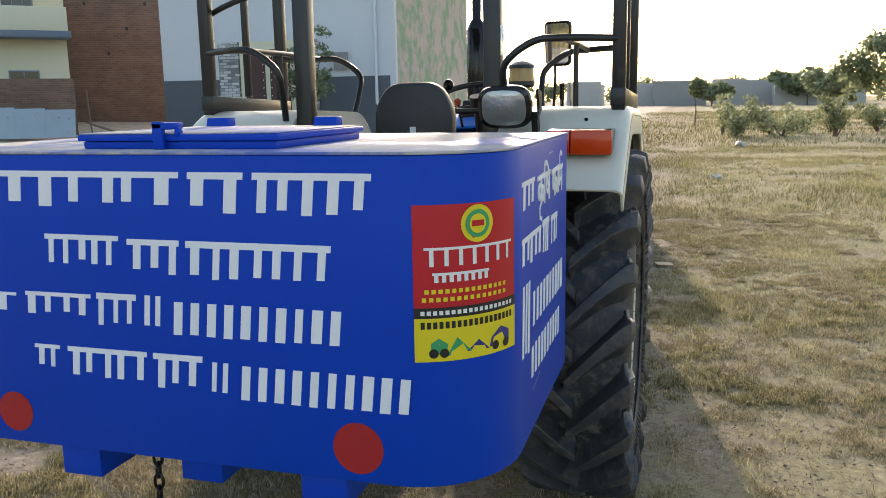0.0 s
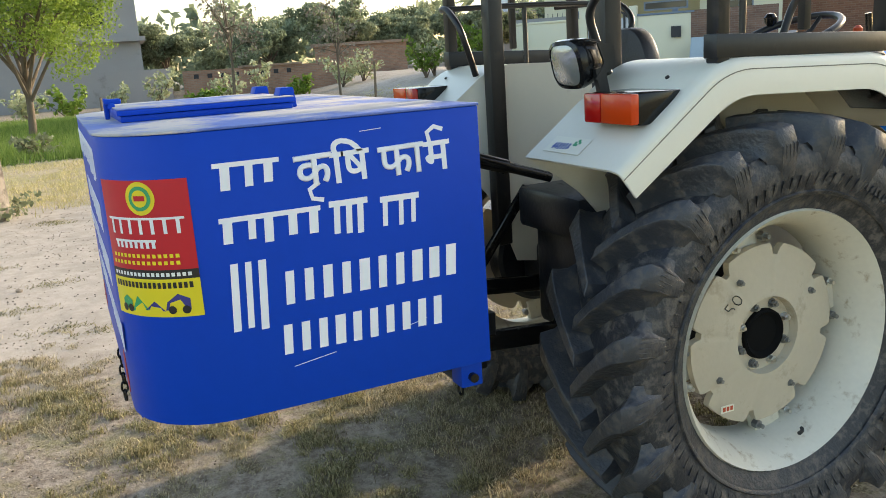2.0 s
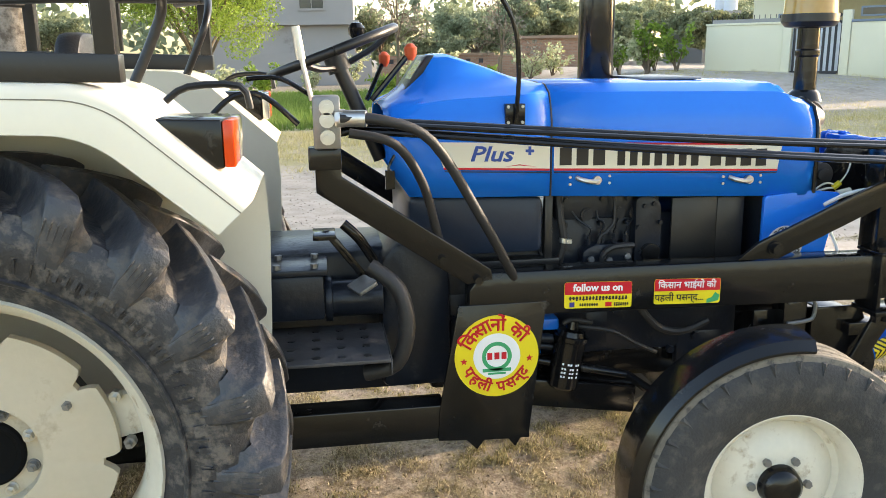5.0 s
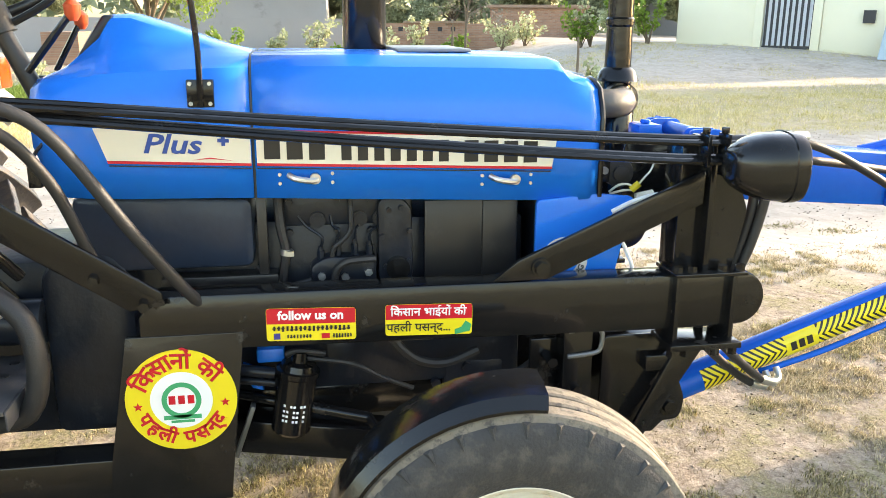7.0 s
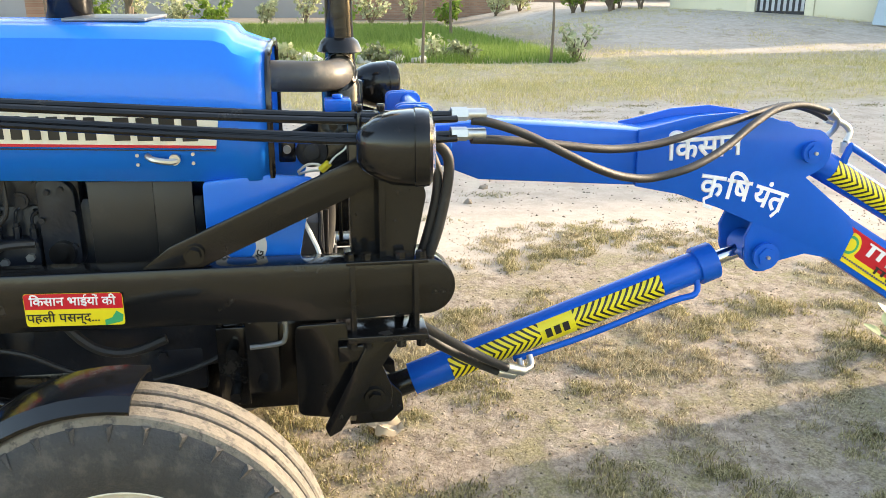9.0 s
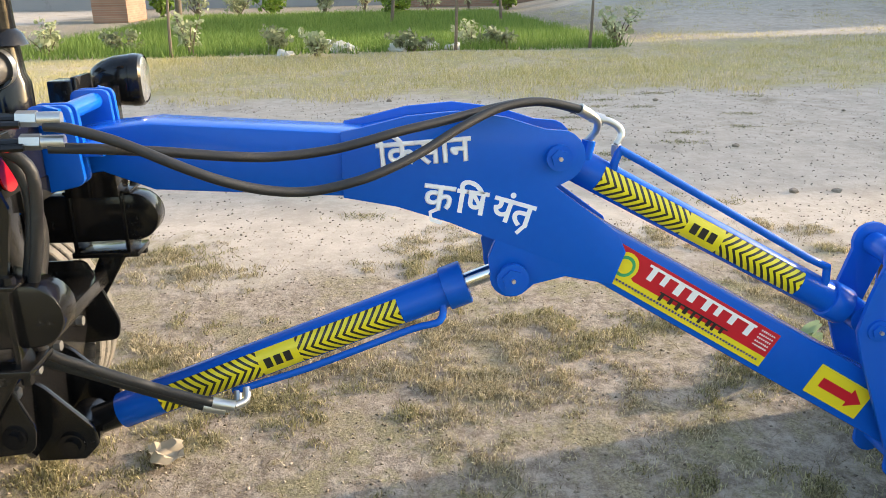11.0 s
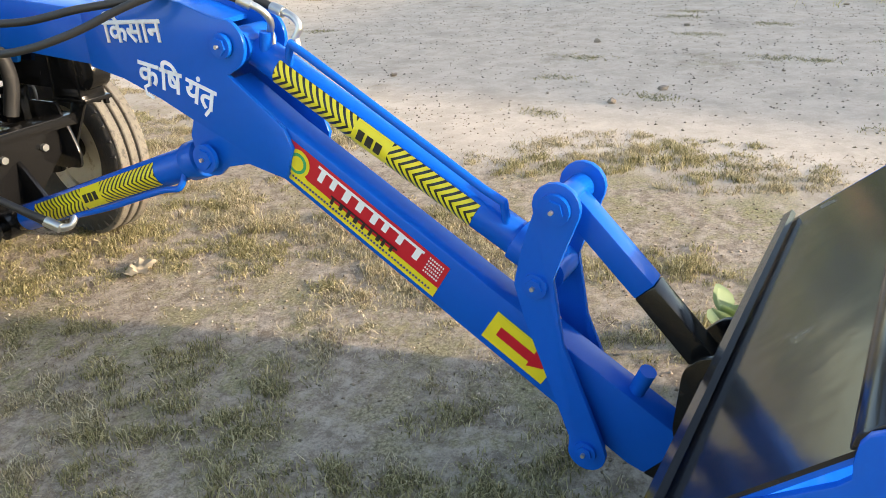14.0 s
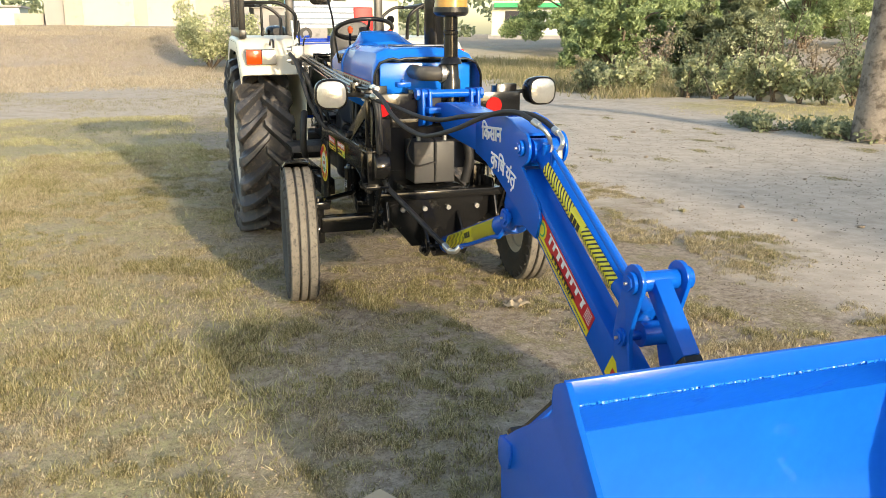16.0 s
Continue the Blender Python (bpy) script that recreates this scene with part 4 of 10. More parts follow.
for s in (-1, 1):
    x0 = CX + s * (W - 0.004)
    nose = Shape()
    nose.prism(rounded([(2.02, 0.845), (2.02, 1.05), (2.16, 1.062), (2.26, 1.052), (2.215, 0.838)], 0.012, 3), x0, x0 + s * 0.016)
    np_ = part("nose_side", nose, BLUE_HOOD, tractor, "blue lower nose panel", bevel=0.004)
    r = Shape(); r.prism(ring_poly(2.092, 0.902, 0.058, 44), x0 + s * 0.0165, x0 + s * 0.0178)
    ms = part("nose_sticker", r, GREY_STICKER, np_, "round pale sticker with dark words")
    r = Shape(); r.prism(ring_poly(2.092, 0.902, 0.034, 32), x0 + s * 0.018, x0 + s * 0.0186)
    part("sticker_core", r, BLUE_HOOD, ms)
    for word, mid, way in (("POWER", 90, -1), ("STEERING", 270, 1)):
        for q, ch in enumerate(word):
            a_ = mid + way * (q - (len(word) - 1) / 2) * 19
            turn = a_ - 90 if way < 0 else a_ + 90
            at = on_right(2.092 + 0.046 * math.cos(radians(a_)), 0.902 + 0.046 * math.sin(radians(a_)), x0 + 0.0182, turn) if s > 0 else pose(x0 - 0.0182, 2.092 - 0.046 * math.cos(radians(a_)), 0.902 + 0.046 * math.sin(radians(a_)), 90, 0, -90) @ pose(0, 0, 0, 0, 0, turn)
            lettering("sticker_letter", ch, 0.02, DECAL_BLACK, ms, at, 0.0006)
    # stripe along the side
    xs = CX + s * (W + 0.0035)
    dec = Shape()
    dec.prism([(1.055, 1.232), (1.08, 1.158), (1.376, 1.146), (1.376, 1.222)], xs, xs + s * 0.0012)
    d0 = part("side_stripe", dec, DECAL_CREAM, tractor, "cream side stripe with red lines")
    dec = Shape(); dec.prism([(1.388, 1.222), (1.388, 1.146), (2.055, 1.123), (2.066, 1.199)], xs, xs + s * 0.0012)
    d1 = part("side_stripe", dec, DECAL_CREAM, tractor, "cream side stripe with red lines")
    dec = Shape(); dec.prism([(1.078, 1.163), (1.08, 1.157), (1.376, 1.145), (1.376, 1.151)], xs + s * 0.0013, xs + s * 0.002); dec.prism([(1.388, 1.151), (1.388, 1.145), (2.055, 1.122), (2.056, 1.128)], xs + s * 0.0013, xs + s * 0.002)
    part("red_line", dec, DECAL_RED, d1)
    dec = Shape(); dec.prism([(1.388, 1.224), (1.388, 1.219), (2.066, 1.196), (2.067, 1.201)], xs + s * 0.0013, xs + s * 0.002)
    part("red_line", dec, DECAL_RED, d1)
    # plain shapes where the maker's name stands
    y = 1.40
    for n_, wd in ((3, 0.145), (7, 0.255), (4, 0.185)):
        for i in range(n_):
            a, b = y + wd * i / n_ + 0.004, y + wd * (i + 1) / n_ - 0.004
            zc = 1.1865 - (a - 1.388) * 0.0345
            blk = Shape(); blk.prism([(a, zc - 0.027), (b - 0.006, zc - 0.027), (b - 0.006, zc + 0.022), (a, zc + 0.022)], xs + s * 0.0013, xs + s * 0.0021)
            part("name_block", blk, DECAL_BLACK, d1)
        y += wd + 0.022
    dec = Shape(); dec.prism([(1.0815, 1.153), (1.082, 1.1505), (1.376, 1.1385), (1.376, 1.141)], xs, xs + s * 0.0014); dec.prism([(1.388, 1.141), (1.388, 1.1385), (2.053, 1.1155), (2.054, 1.118)], xs, xs + s * 0.0014)
    part("black_line", dec, DECAL_BLACK, d1)
    scr = Shape()
    scr.prism([(1.307, 1.198), (1.331, 1.197), (1.331, 1.205), (1.307, 1.206)], xs + s * 0.0013, xs + s * 0.0021)
    scr.prism([(1.315, 1.190), (1.323, 1.190), (1.323, 1.214), (1.315, 1.214)], xs + s * 0.0013, xs + s * 0.0022)
    part("plus_sign", scr, DECAL_BLUE, d0)
    scr = Shape(); scr.prism([(1.252, 1.1605), (1.29, 1.1655), (1.338, 1.1575), (1.29, 1.1625)], xs + s * 0.0013, xs + s * 0.0021)
    part("red_swoosh", scr, DECAL_RED, d0)
    if s > 0:
        word = lettering("script_word", "Plus", 0.058, DECAL_BLUE, d0, on_right(1.216, 1.194, xs + 0.0022, -2), 0.0, stout=0.0012)
        word.data.transform(Matrix(((1.28, 0.30, 0, 0), (0, 1, 0, 0), (0, 0, 0.4, 0), (0, 0, 0, 1))))
    for yy in (1.50, 1.955):
        la = Shape()
        zc = 1.118 - (yy - 1.388) * 0.03
        la.tube([(xs, yy - 0.045, zc + 0.008), (xs + s * 0.014, yy - 0.03, zc + 0.002), (xs + s * 0.012, yy + 0.005, zc - 0.004), (xs + s * 0.004, yy + 0.02, zc)], 0.007, 8, 3)
        la.disc((xs, yy + 0.012, zc), (xs + s * 0.012, yy + 0.012, zc), 0.012, 14)
        lt = part("bonnet_latch", la, STEEL, bn, "bright steel bonnet latch")
        for q in (-0.065, 0.05):
            for r_ in (-0.01, 0.01):
                b = Shape(); b.disc((xs, yy + q, zc + r_), (xs + s * 0.004, yy + q, zc + r_), 0.004, 8)
                part("rivet", b, STEEL, lt)
st = Shape(); st.box(CX - 0.22, CX + 0.10, 1.72, 1.90, 1.380, 1.388)
part("bonnet_plate", st, ALLOY, tractor, bevel=0.003)
gap = Shape()
gap.tube([(p[0], 1.381, p[2]) for p in hood_section(1.381, W - 0.001, 1.073, 1.28, 1.379)], 0.003, 6, 1)
part("bonnet_seam", gap, DECAL_BLACK, tractor)
# dashboard face
ds = Shape()
ds.prism([(0.99, 1.36), (1.06, 1.462), (1.085, 1.462), (1.02, 1.36)], CX - 0.12, CX + 0.12)
dsh = part("dashboard", ds, GREASE, tractor, "grey dashboard", bevel=0.008)
q = Shape(); q.prism([(1.012, 1.395), (1.046, 1.447), (1.050, 1.444), (1.016, 1.392)], CX - 0.03, CX + 0.105)
part("instrument_glass", q, LENS_CLEAR, dsh)

# steering
sc = Vector((CX + 0.02, 0.80, 1.475))
tilt = Matrix.Translation(sc) @ Matrix.Rotation(radians(20), 4, "X")
stw = Shape()
ringp = [tuple(tilt @ Vector((0.19 * math.cos(a), 0.19 * math.sin(a), 0))) for a in [2 * math.pi * i / 40 for i in range(41)]]
stw.tube(ringp, 0.014, 10, 1)
sw = part("steering_wheel", stw, BLACK_MATT, tractor, "black steering wheel with a spinner knob")
for a in (90, 210, 330):
    sp_ = Shape()
    sp_.tube([tuple(tilt @ Vector((0.03 * math.cos(radians(a)), 0.03 * math.sin(radians(a)), -0.045))), tuple(tilt @ Vector((0.12 * math.cos(radians(a)), 0.12 * math.sin(radians(a)), -0.03))), tuple(tilt @ Vector((0.185 * math.cos(radians(a)), 0.185 * math.sin(radians(a)), 0)))], 0.009, 8, 3)
    part("spoke", sp_, BLACK_MATT, sw)
kn = Shape(); kp = tilt @ Vector((0.19 * math.cos(radians(150)), 0.19 * math.sin(radians(150)), 0.03))
kn.lathe([(-0.025, 0.012), (-0.01, 0.024), (0.01, 0.026), (0.025, 0.015), (0.028, 0.0)], tuple(kp), "z", 16, False)
part("spinner_knob", kn, BLACK, sw)
col = Shape(); col.disc(tuple(tilt @ Vector((0, 0, -0.03))), (CX + 0.02, 0.93, 1.16), 0.022, 14).disc(tuple(tilt @ Vector((0, 0, 0.005))), tuple(tilt @ Vector((0, 0, -0.06))), 0.035, 16)
part("steering_column", col, BLACK_MATT, sw)
for (a, b, rr) in (((0.16, 0.90, 1.34), (0.18, 1.01, 1.47), 0.008), ((-0.06, 0.9, 1.33), (-0.10, 0.96, 1.45), 0.007)):
    lv = Shape(); lv.tube([a, b], rr, 8, 1)
    lo = part("control_lever", lv, BLACK, tractor)
    kb = Shape(); kb.lathe([(-0.022, 0.008), (-0.01, 0.016), (0.012, 0.018), (0.022, 0.008), (0.024, 0)], b, "z", 14, False)
    part("lever_knob", kb, KNOB_RED, lo, "orange lever knob")

# exhaust stack
ex = Shape()
ex.lathe([(1.375, 0.0), (1.375, 0.056), (1.38, 0.058), (1.86, 0.058), (1.90, 0.04), (1.92, 0.026), (2.24, 0.026), (2.24, 0.0)], (-0.175, 1.665, 0), "z", 32, False)
part("exhaust_muffler", ex, BLACK, tractor, "black vertical exhaust muffler")
# air cleaner and pre-cleaner
cxa, cya = -0.045, 2.34
ac = Shape()
ac.lathe([(0.98, 0.0), (0.98, 0.046), (1.0, 0.05), (1.215, 0.05), (1.235, 0.042), (1.295, 0.038), (1.300, 0.058), (1.325, 0.048), (1.335, 0.036), (1.44, 0.034), (1.445, 0.038), (1.46, 0.038), (1.465, 0.034), (1.575, 0.034), (1.575, 0.0)], (cxa, cya, 0), "z", 36, False)
a_ = part("air_cleaner", ac, BLACK, tractor, "black air cleaner with an amber bowl on top")
bw = Shape()
bw.lathe([(1.53, 0.036), (1.535, 0.075), (1.55, 0.088), (1.575, 0.088)], (cxa, cya, 0), "z", 36, False)
part("bowl_base", bw, BLACK_MATT, a_)
bw = Shape(); bw.lathe([(1.575, 0.084), (1.66, 0.078), (1.665, 0.0)], (cxa, cya, 0), "z", 36, False)
part("dust_bowl", bw, AMBER, a_, "amber pre-cleaner bowl")
bw = Shape(); bw.lathe([(1.658, 0.088), (1.68, 0.084), (1.70, 0.05), (1.71, 0.0)], (cxa, cya, 0), "z", 36, False)
part("bowl_cap", bw, BLACK_MATT, a_)
el = Shape()
el.tube([(0.09, 2.12, 1.255), (0.09, 2.22, 1.252), (0.085, 2.275, 1.250), (0.055, 2.315, 1.250), (0.0, 2.335, 1.252), (-0.045, 2.34, 1.262)], 0.037, 20, 6)
part("intake_hose", el, material("worn_grey_rubber", (0.075, 0.07, 0.062), 0.42, vary=0.3, scale=9, bump=0.1, bump_scale=40, dirt=(0.17, 0.15, 0.12), dirt_amount=0.35, dirt_scale=12), tractor, "worn grey rubber intake elbow")
el = Shape()
el.lathe([(-0.012, 0.046), (0.012, 0.046)], (0.0, 2.335, 1.252), "x", 24, False)
part("hose_clamp", el, STEEL, tractor)

# mirror on its mast
ms = Shape()
ms.tube([(0.311, 1.278, 1.274), (0.318, 1.279, 1.31), (0.335, 1.28, 1.42), (0.345, 1.26, 1.55), (0.36, 1.17, 1.68), (0.37, 1.13, 1.72)], 0.0065, 8, 4)
mast = part("mirror_mast", ms, BLACK, tractor, "thin black mirror mast")
mb = Shape(); mb.box(0.282, 0.309, 1.250, 1.306, 1.272, 1.330)
br_ = part("mast_bracket", mb, BLACK, mast, "small black mast bracket with four bolts", bevel=0.003)
for yy in (1.258, 1.298):
    for zz in (1.280, 1.322):
        mb = Shape(); mb.disc((0.309, yy, zz), (0.3125, yy, zz), 0.0045, 8)
        part("bolt", mb, STEEL, br_)
mr = Shape(); mr.prism(rounded([(-0.065, -0.11), (0.065, -0.11), (0.07, 0.11), (-0.07, 0.11)], 0.03, 5), -0.02, 0.012, "y")
mh = part("mirror_housing", mr, BLACK, mast, "black rear-view mirror", bevel=0.008, at=pose(0.385, 1.11, 1.73, 4, 0, -8))
mr = Shape(); mr.prism(rounded([(-0.055, -0.098), (0.055, -0.098), (0.06, 0.098), (-0.06, 0.098)], 0.025, 5), -0.0225, -0.0205, "y")
part("mirror_glass", mr, MIRROR, mh)

# ---- engine, transmission and hitch ----
def block(name, x0, x1, y0, y1, z0, z1, mat=None, bevel=0.01, label=""):
    s = Shape(); s.box(x0, x1, y0, y1, z0, z1)
    return part(name, s, mat or GREASE, tractor, label, bevel=bevel)


block("transmission", CX - 0.17, CX + 0.17, -0.25, 1.0, 0.48, 0.92, GREASE, 0.03)
block("rear_axle_housing", CX - 0.52, CX + 0.52, -0.11, 0.11, 0.52, 0.73, GREASE, 0.03)
block("hitch_cover", CX - 0.2, CX + 0.2, -0.3, 0.15, 0.85, 1.0, GREASE, 0.02)
eng = block("engine_block", CX - 0.19, CX + 0.19, 1.0, 2.02, 0.56, 1.0, GREASE, 0.02, "black greasy engine block")
block("sump", CX - 0.15, CX + 0.15, 1.05, 1.95, 0.46, 0.56, BLACK, 0.02)
block("front_support", CX - 0.16, CX + 0.16, 1.95, 2.30, 0.42, 0.66, BLACK, 0.01)
tk = Shape(); tk.prism(rounded([(0.985, 0.905), (1.37, 0.905), (1.37, 1.066), (0.985, 1.08)], 0.025, 4), CX - 0.25, CX + 0.25)
part("fuel_tank", tk, BLUEBLACK, tractor, "scuffed blue-black tank under the cowl", bevel=0.012)
for x0 in (0.252, mirrored(0.252)):
    s = Shape(); s.box(x0 - 0.004, x0 + 0.004, 1.765, 1.905, 0.84, 1.045); s.box(x0 - 0.006, x0 + 0.006, 1.905, 1.99, 0.84, 1.042)
    part("engine_side_panel", s, BLACK_MATT, tractor, bevel=0.002)
    s = Shape(); s.box(x0 - 0.012, x0 + 0.012, 1.378, 1.40, 0.85, 1.07); s.box(x0 - 0.03, x0 + 0.02, 1.16, 1.42, 0.862, 0.885)
    part("tank_strap", s, BLACK_MATT, tractor, bevel=0.002)
head = block("cylinder_head", CX + 0.14, 0.222, 1.42, 1.74, 0.985, 1.062, GREASE, 0.008, "dark cylinder head")
for y_ in (1.515, 1.613, 1.663):
    s = Shape(); s.disc((0.222, y_, 1.0), (0.228, y_, 1.0), 0.019, 18).disc((0.228, y_, 1.0), (0.230, y_, 1.0), 0.013, 18)
    part("head_plug", s, GREASE, head)
for y_ in (1.45, 1.56, 1.64, 1.71):
    for z_ in (0.972, 1.045):
        s = Shape(); s.disc((0.215, y_, z_), (0.233, y_, z_), 0.008, 6)
        part("head_bolt", s, GREASE, head)
tc_ = Shape()
tc_.prism(rounded([(1.655, 0.84), (1.655, 1.05), (1.70, 1.06), (1.735, 1.03), (1.738, 0.86), (1.72, 0.836)], 0.02, 4), 0.18, 0.252)
tcv = part("timing_cover", tc_, GREASE, tractor, "dark cast timing cover with bolts", bevel=0.006)
for i in range(7):
    a = 2 * math.pi * i / 7 + 0.3
    s = Shape(); s.disc((0.252, 1.697 + 0.034 * math.cos(a), 0.948 + 0.088 * math.sin(a)), (0.262, 1.697 + 0.034 * math.cos(a), 0.948 + 0.088 * math.sin(a)), 0.007, 6)
    part("cover_bolt", s, GREASE, tcv)
s = Shape(); s.disc((0.25, 1.70, 0.885), (0.272, 1.70, 0.885), 0.028, 20).disc((0.272, 1.70, 0.885), (0.28, 1.70, 0.885), 0.012, 14)
part("cover_cap", s, BLACK, tcv)
pump = Shape()
pump.prism(rounded([(1.495, 0.855), (1.495, 0.895), (1.53, 0.915), (1.65, 0.915), (1.65, 0.85)], 0.012, 3), 0.19, 0.256)
pm = part("injection_pump", pump, GREASE, tractor, "dark injection pump", bevel=0.006)
for k_, (y_, z_) in enumerate(((1.52, 0.905), (1.56, 0.92), (1.60, 0.92), (1.635, 0.915))):
    s = Shape(); s.disc((0.232, y_, z_ - 0.01), (0.232, y_, z_ + 0.022), 0.009, 6).disc((0.232, y_, z_ + 0.022), (0.232, y_, z_ + 0.032), 0.006, 8)
    part("pump_union", s, GREASE, pm)
    s = Shape(); s.tube([(0.232, y_, z_ + 0.03), (0.236, y_ + 0.004, z_ + 0.055), (0.226, y_ - 0.03 + 0.02 * k_, 0.985), (0.222, 1.47 + 0.075 * k_, 1.01)], 0.0035, 6, 4)
    part("fuel_line", s, GREASE, pm)
for y_, z_ in ((1.52, 0.872), (1.575, 0.868), (1.63, 0.878)):
    s = Shape(); s.disc((0.25, y_, z_), (0.266, y_, z_), 0.010, 6)
    part("pump_bolt", s, ALLOY, pm)
for pts, r in ((((0.262, 1.548, 0.835), (0.27, 1.553, 0.885), (0.275, 1.575, 0.908), (0.272, 1.61, 0.912), (0.265, 1.645, 0.911)), 0.0095), (((0.245, 1.59, 1.06), (0.25, 1.591, 0.985), (0.25, 1.572, 0.955), (0.248, 1.55, 0.935), (0.245, 1.545, 0.90)), 0.006),
               (((0.235, 1.425, 1.07), (0.245, 1.43, 0.99), (0.247, 1.440, 0.93), (0.24, 1.428, 0.86), (0.225, 1.43, 0.82)), 0.0115), (((0.24, 1.37, 0.90), (0.25, 1.40, 0.87), (0.25, 1.44, 0.85), (0.24, 1.50, 0.86)), 0.006)):
    s = Shape(); s.tube(pts, r, 8, 4)
    part("engine_pipe", s, HOSE, pm)
s = Shape(); s.disc((0.247, 1.440, 0.924), (0.247, 1.4415, 0.938), 0.0145, 14); s.box(0.255, 0.268, 1.443, 1.458, 0.925, 0.937)
part("hose_clip", s, STEEL, pm, "bright steel hose clip")
flt = Shape()
flt.lathe([(-0.10, 0.0), (-0.10, 0.040), (-0.092, 0.047), (0.045, 0.047), (0.05, 0.052), (0.062, 0.052), (0.064, 0.044), (0.078, 0.040), (0.082, 0.02), (0.105, 0.017), (0.108, 0.0)], (0, 0, 0), "z", 28, False)
fo = part("fuel_filter", flt, BLACK, tractor, "black fuel filter canister with a scuffed label", at=pose(0.285, 1.447, 0.592, -9, 0, 0))
sm_ = Shape()
for z_, w_ in ((-0.02, 0.5), (-0.034, 0.7), (-0.046, 0.6), (-0.058, 0.7)):
    for k_ in range(7):
        a = -0.5 + k_ * 0.17
        if (k_ * 7 + int(z_ * -1000)) % 3:
            sm_.box(0.0472, 0.0478, -0.0028, 0.0028, z_, z_ + 0.006, Matrix.Rotation(a, 4, "Z"))
tagged(part("label_bar", sm_, WHITE, fo), kind="stuff")
s = Shape(); s.box(0.20, 0.27, 1.36, 1.425, 0.665, 0.70)
part("filter_head", s, BLUE_HOOD, tractor, "blue filter bracket", bevel=0.006)
s = Shape(); s.prism([(1.325, 0.66), (1.36, 0.645), (1.375, 0.59), (1.345, 0.60)], 0.235, 0.262)
part("filter_bracket", s, BLUE_HOOD, tractor, bevel=0.003)
for z_, r_ in ((0.655, 0.014), (0.63, 0.010)):
    s = Shape(); s.tube([(0.27, 1.30, z_), (0.28, 1.34, z_ - 0.002), (0.28, 1.40, z_ - 0.012)], r_, 10, 3)
    part("filter_hose", s, GREASE, tractor)
for pts, r_ in ((((0.29, 1.43, 0.69), (0.29, 1.455, 0.70), (0.28, 1.52, 0.685)), 0.008), (((0.28, 1.478, 0.676), (0.28, 1.585, 0.655), (0.27, 1.66, 0.61), (0.26, 1.735, 0.572)), 0.0065), (((0.25, 1.66, 0.75), (0.26, 1.697, 0.69), (0.26, 1.75, 0.645), (0.26, 1.82, 0.635), (0.25, 1.90, 0.66)), 0.012), (((0.24, 1.86, 0.55), (0.25, 1.96, 0.58), (0.25, 2.04, 0.62), (0.24, 2.08, 0.68)), 0.007)):
    s = Shape(); s.tube(pts, r_, 8, 4)
    part("engine_hose", s, HOSE, tractor)
s = Shape(); s.bar((0.27, 1.347, 0.56), (0.27, 1.30, 0.43), 0.012, 0.028, (1, 0, 0))
part("stay_strap", s, ALLOY, tractor, "scuffed bare metal stay", bevel=0.002)
for y_, z_ in ((1.62, 0.70), (1.80, 0.56), (1.88, 0.60), (1.95, 0.70), (1.12, 0.70)):
    s = Shape(); s.disc((0.205, y_, z_), (0.222, y_, z_), 0.013, 6)
    part("block_bolt", s, GREASE, eng)
for y0_, y1_, z0_, z1_ in ((1.52, 1.60, 0.58, 0.70), (1.82, 1.98, 0.50, 0.62), (1.10, 1.24, 0.60, 0.78)):
    s = Shape(); s.box(0.18, 0.212, y0_, y1_, z0_, z1_)
    part("block_boss", s, GREASE, eng, bevel=0.012)
axb = Shape(); axb.bar((0.22, 1.28, 0.48), (0.26, 1.66, 0.44), 0.09, 0.085)
part("frame_tie", axb, BLACK, tractor, bevel=0.006)
FOOT_STEEL = material("dusty_foot_steel", (0.05, 0.052, 0.058), 0.55, 0.2, vary=0.4, scale=12, bump=0.1, dirt=(0.12, 0.11, 0.10), dirt_amount=0.4, dirt_scale=12)
# footboards, pedals and levers
for s_ in (-1, 1):
    fb = Shape(); fb.box(CX + s_ * 0.25, CX + s_ * 0.55, 0.56, 0.90, 0.712, 0.722); fb.box(CX + s_ * 0.25, CX + s_ * 0.55, 0.9005, 0.905, 0.68, 0.722)
    p = part("footboard", fb, FOOT_STEEL, tractor, "dark steel footboard with round holes", bevel=0.002)
    for i in range(4):
        for j in range(4):
            h = Shape(); h.disc((CX + s_ * (0.30 + 0.07 * i), 0.65 + 0.065 * j, 0.722), (CX + s_ * (0.30 + 0.07 * i), 0.65 + 0.065 * j, 0.7235), 0.011, 12)
            part("tread_hole", h, DECAL_BLACK, p)
gb = Shape(); gb.box(0.20, 0.345, 0.50, 0.745, 0.76, 0.888)
gc = part("gear_cover", gb, GREASE, tractor, "dark cast gear cover with a bolted lid", bevel=0.012)
gb = Shape(); gb.box(0.19, 0.355, 0.49, 0.755, 0.888, 0.906)
lid_ = part("gear_lid", gb, GREASE, gc, bevel=0.004)
for x_ in (0.215, 0.33):
    for y_ in (0.52, 0.62, 0.72):
        gb = Shape(); gb.disc((x_, y_, 0.906), (x_, y_, 0.918), 0.011, 6)
        part("lid_bolt", gb, ALLOY, gc)
gb = Shape(); gb.disc((0.27, 0.745, 0.80), (0.27, 0.905, 0.80), 0.052, 20).disc((0.27, 0.745, 0.80), (0.27, 0.765, 0.80), 0.064, 20)
part("shaft_cover", gb, GREASE, tractor, bevel=0.003)
gb = Shape(); gb.prism(rounded([(0.90, 0.52), (0.90, 0.90), (0.95, 0.955), (1.06, 0.955), (1.10, 0.90), (1.10, 0.52)], 0.03, 4), CX - 0.24, CX + 0.255)
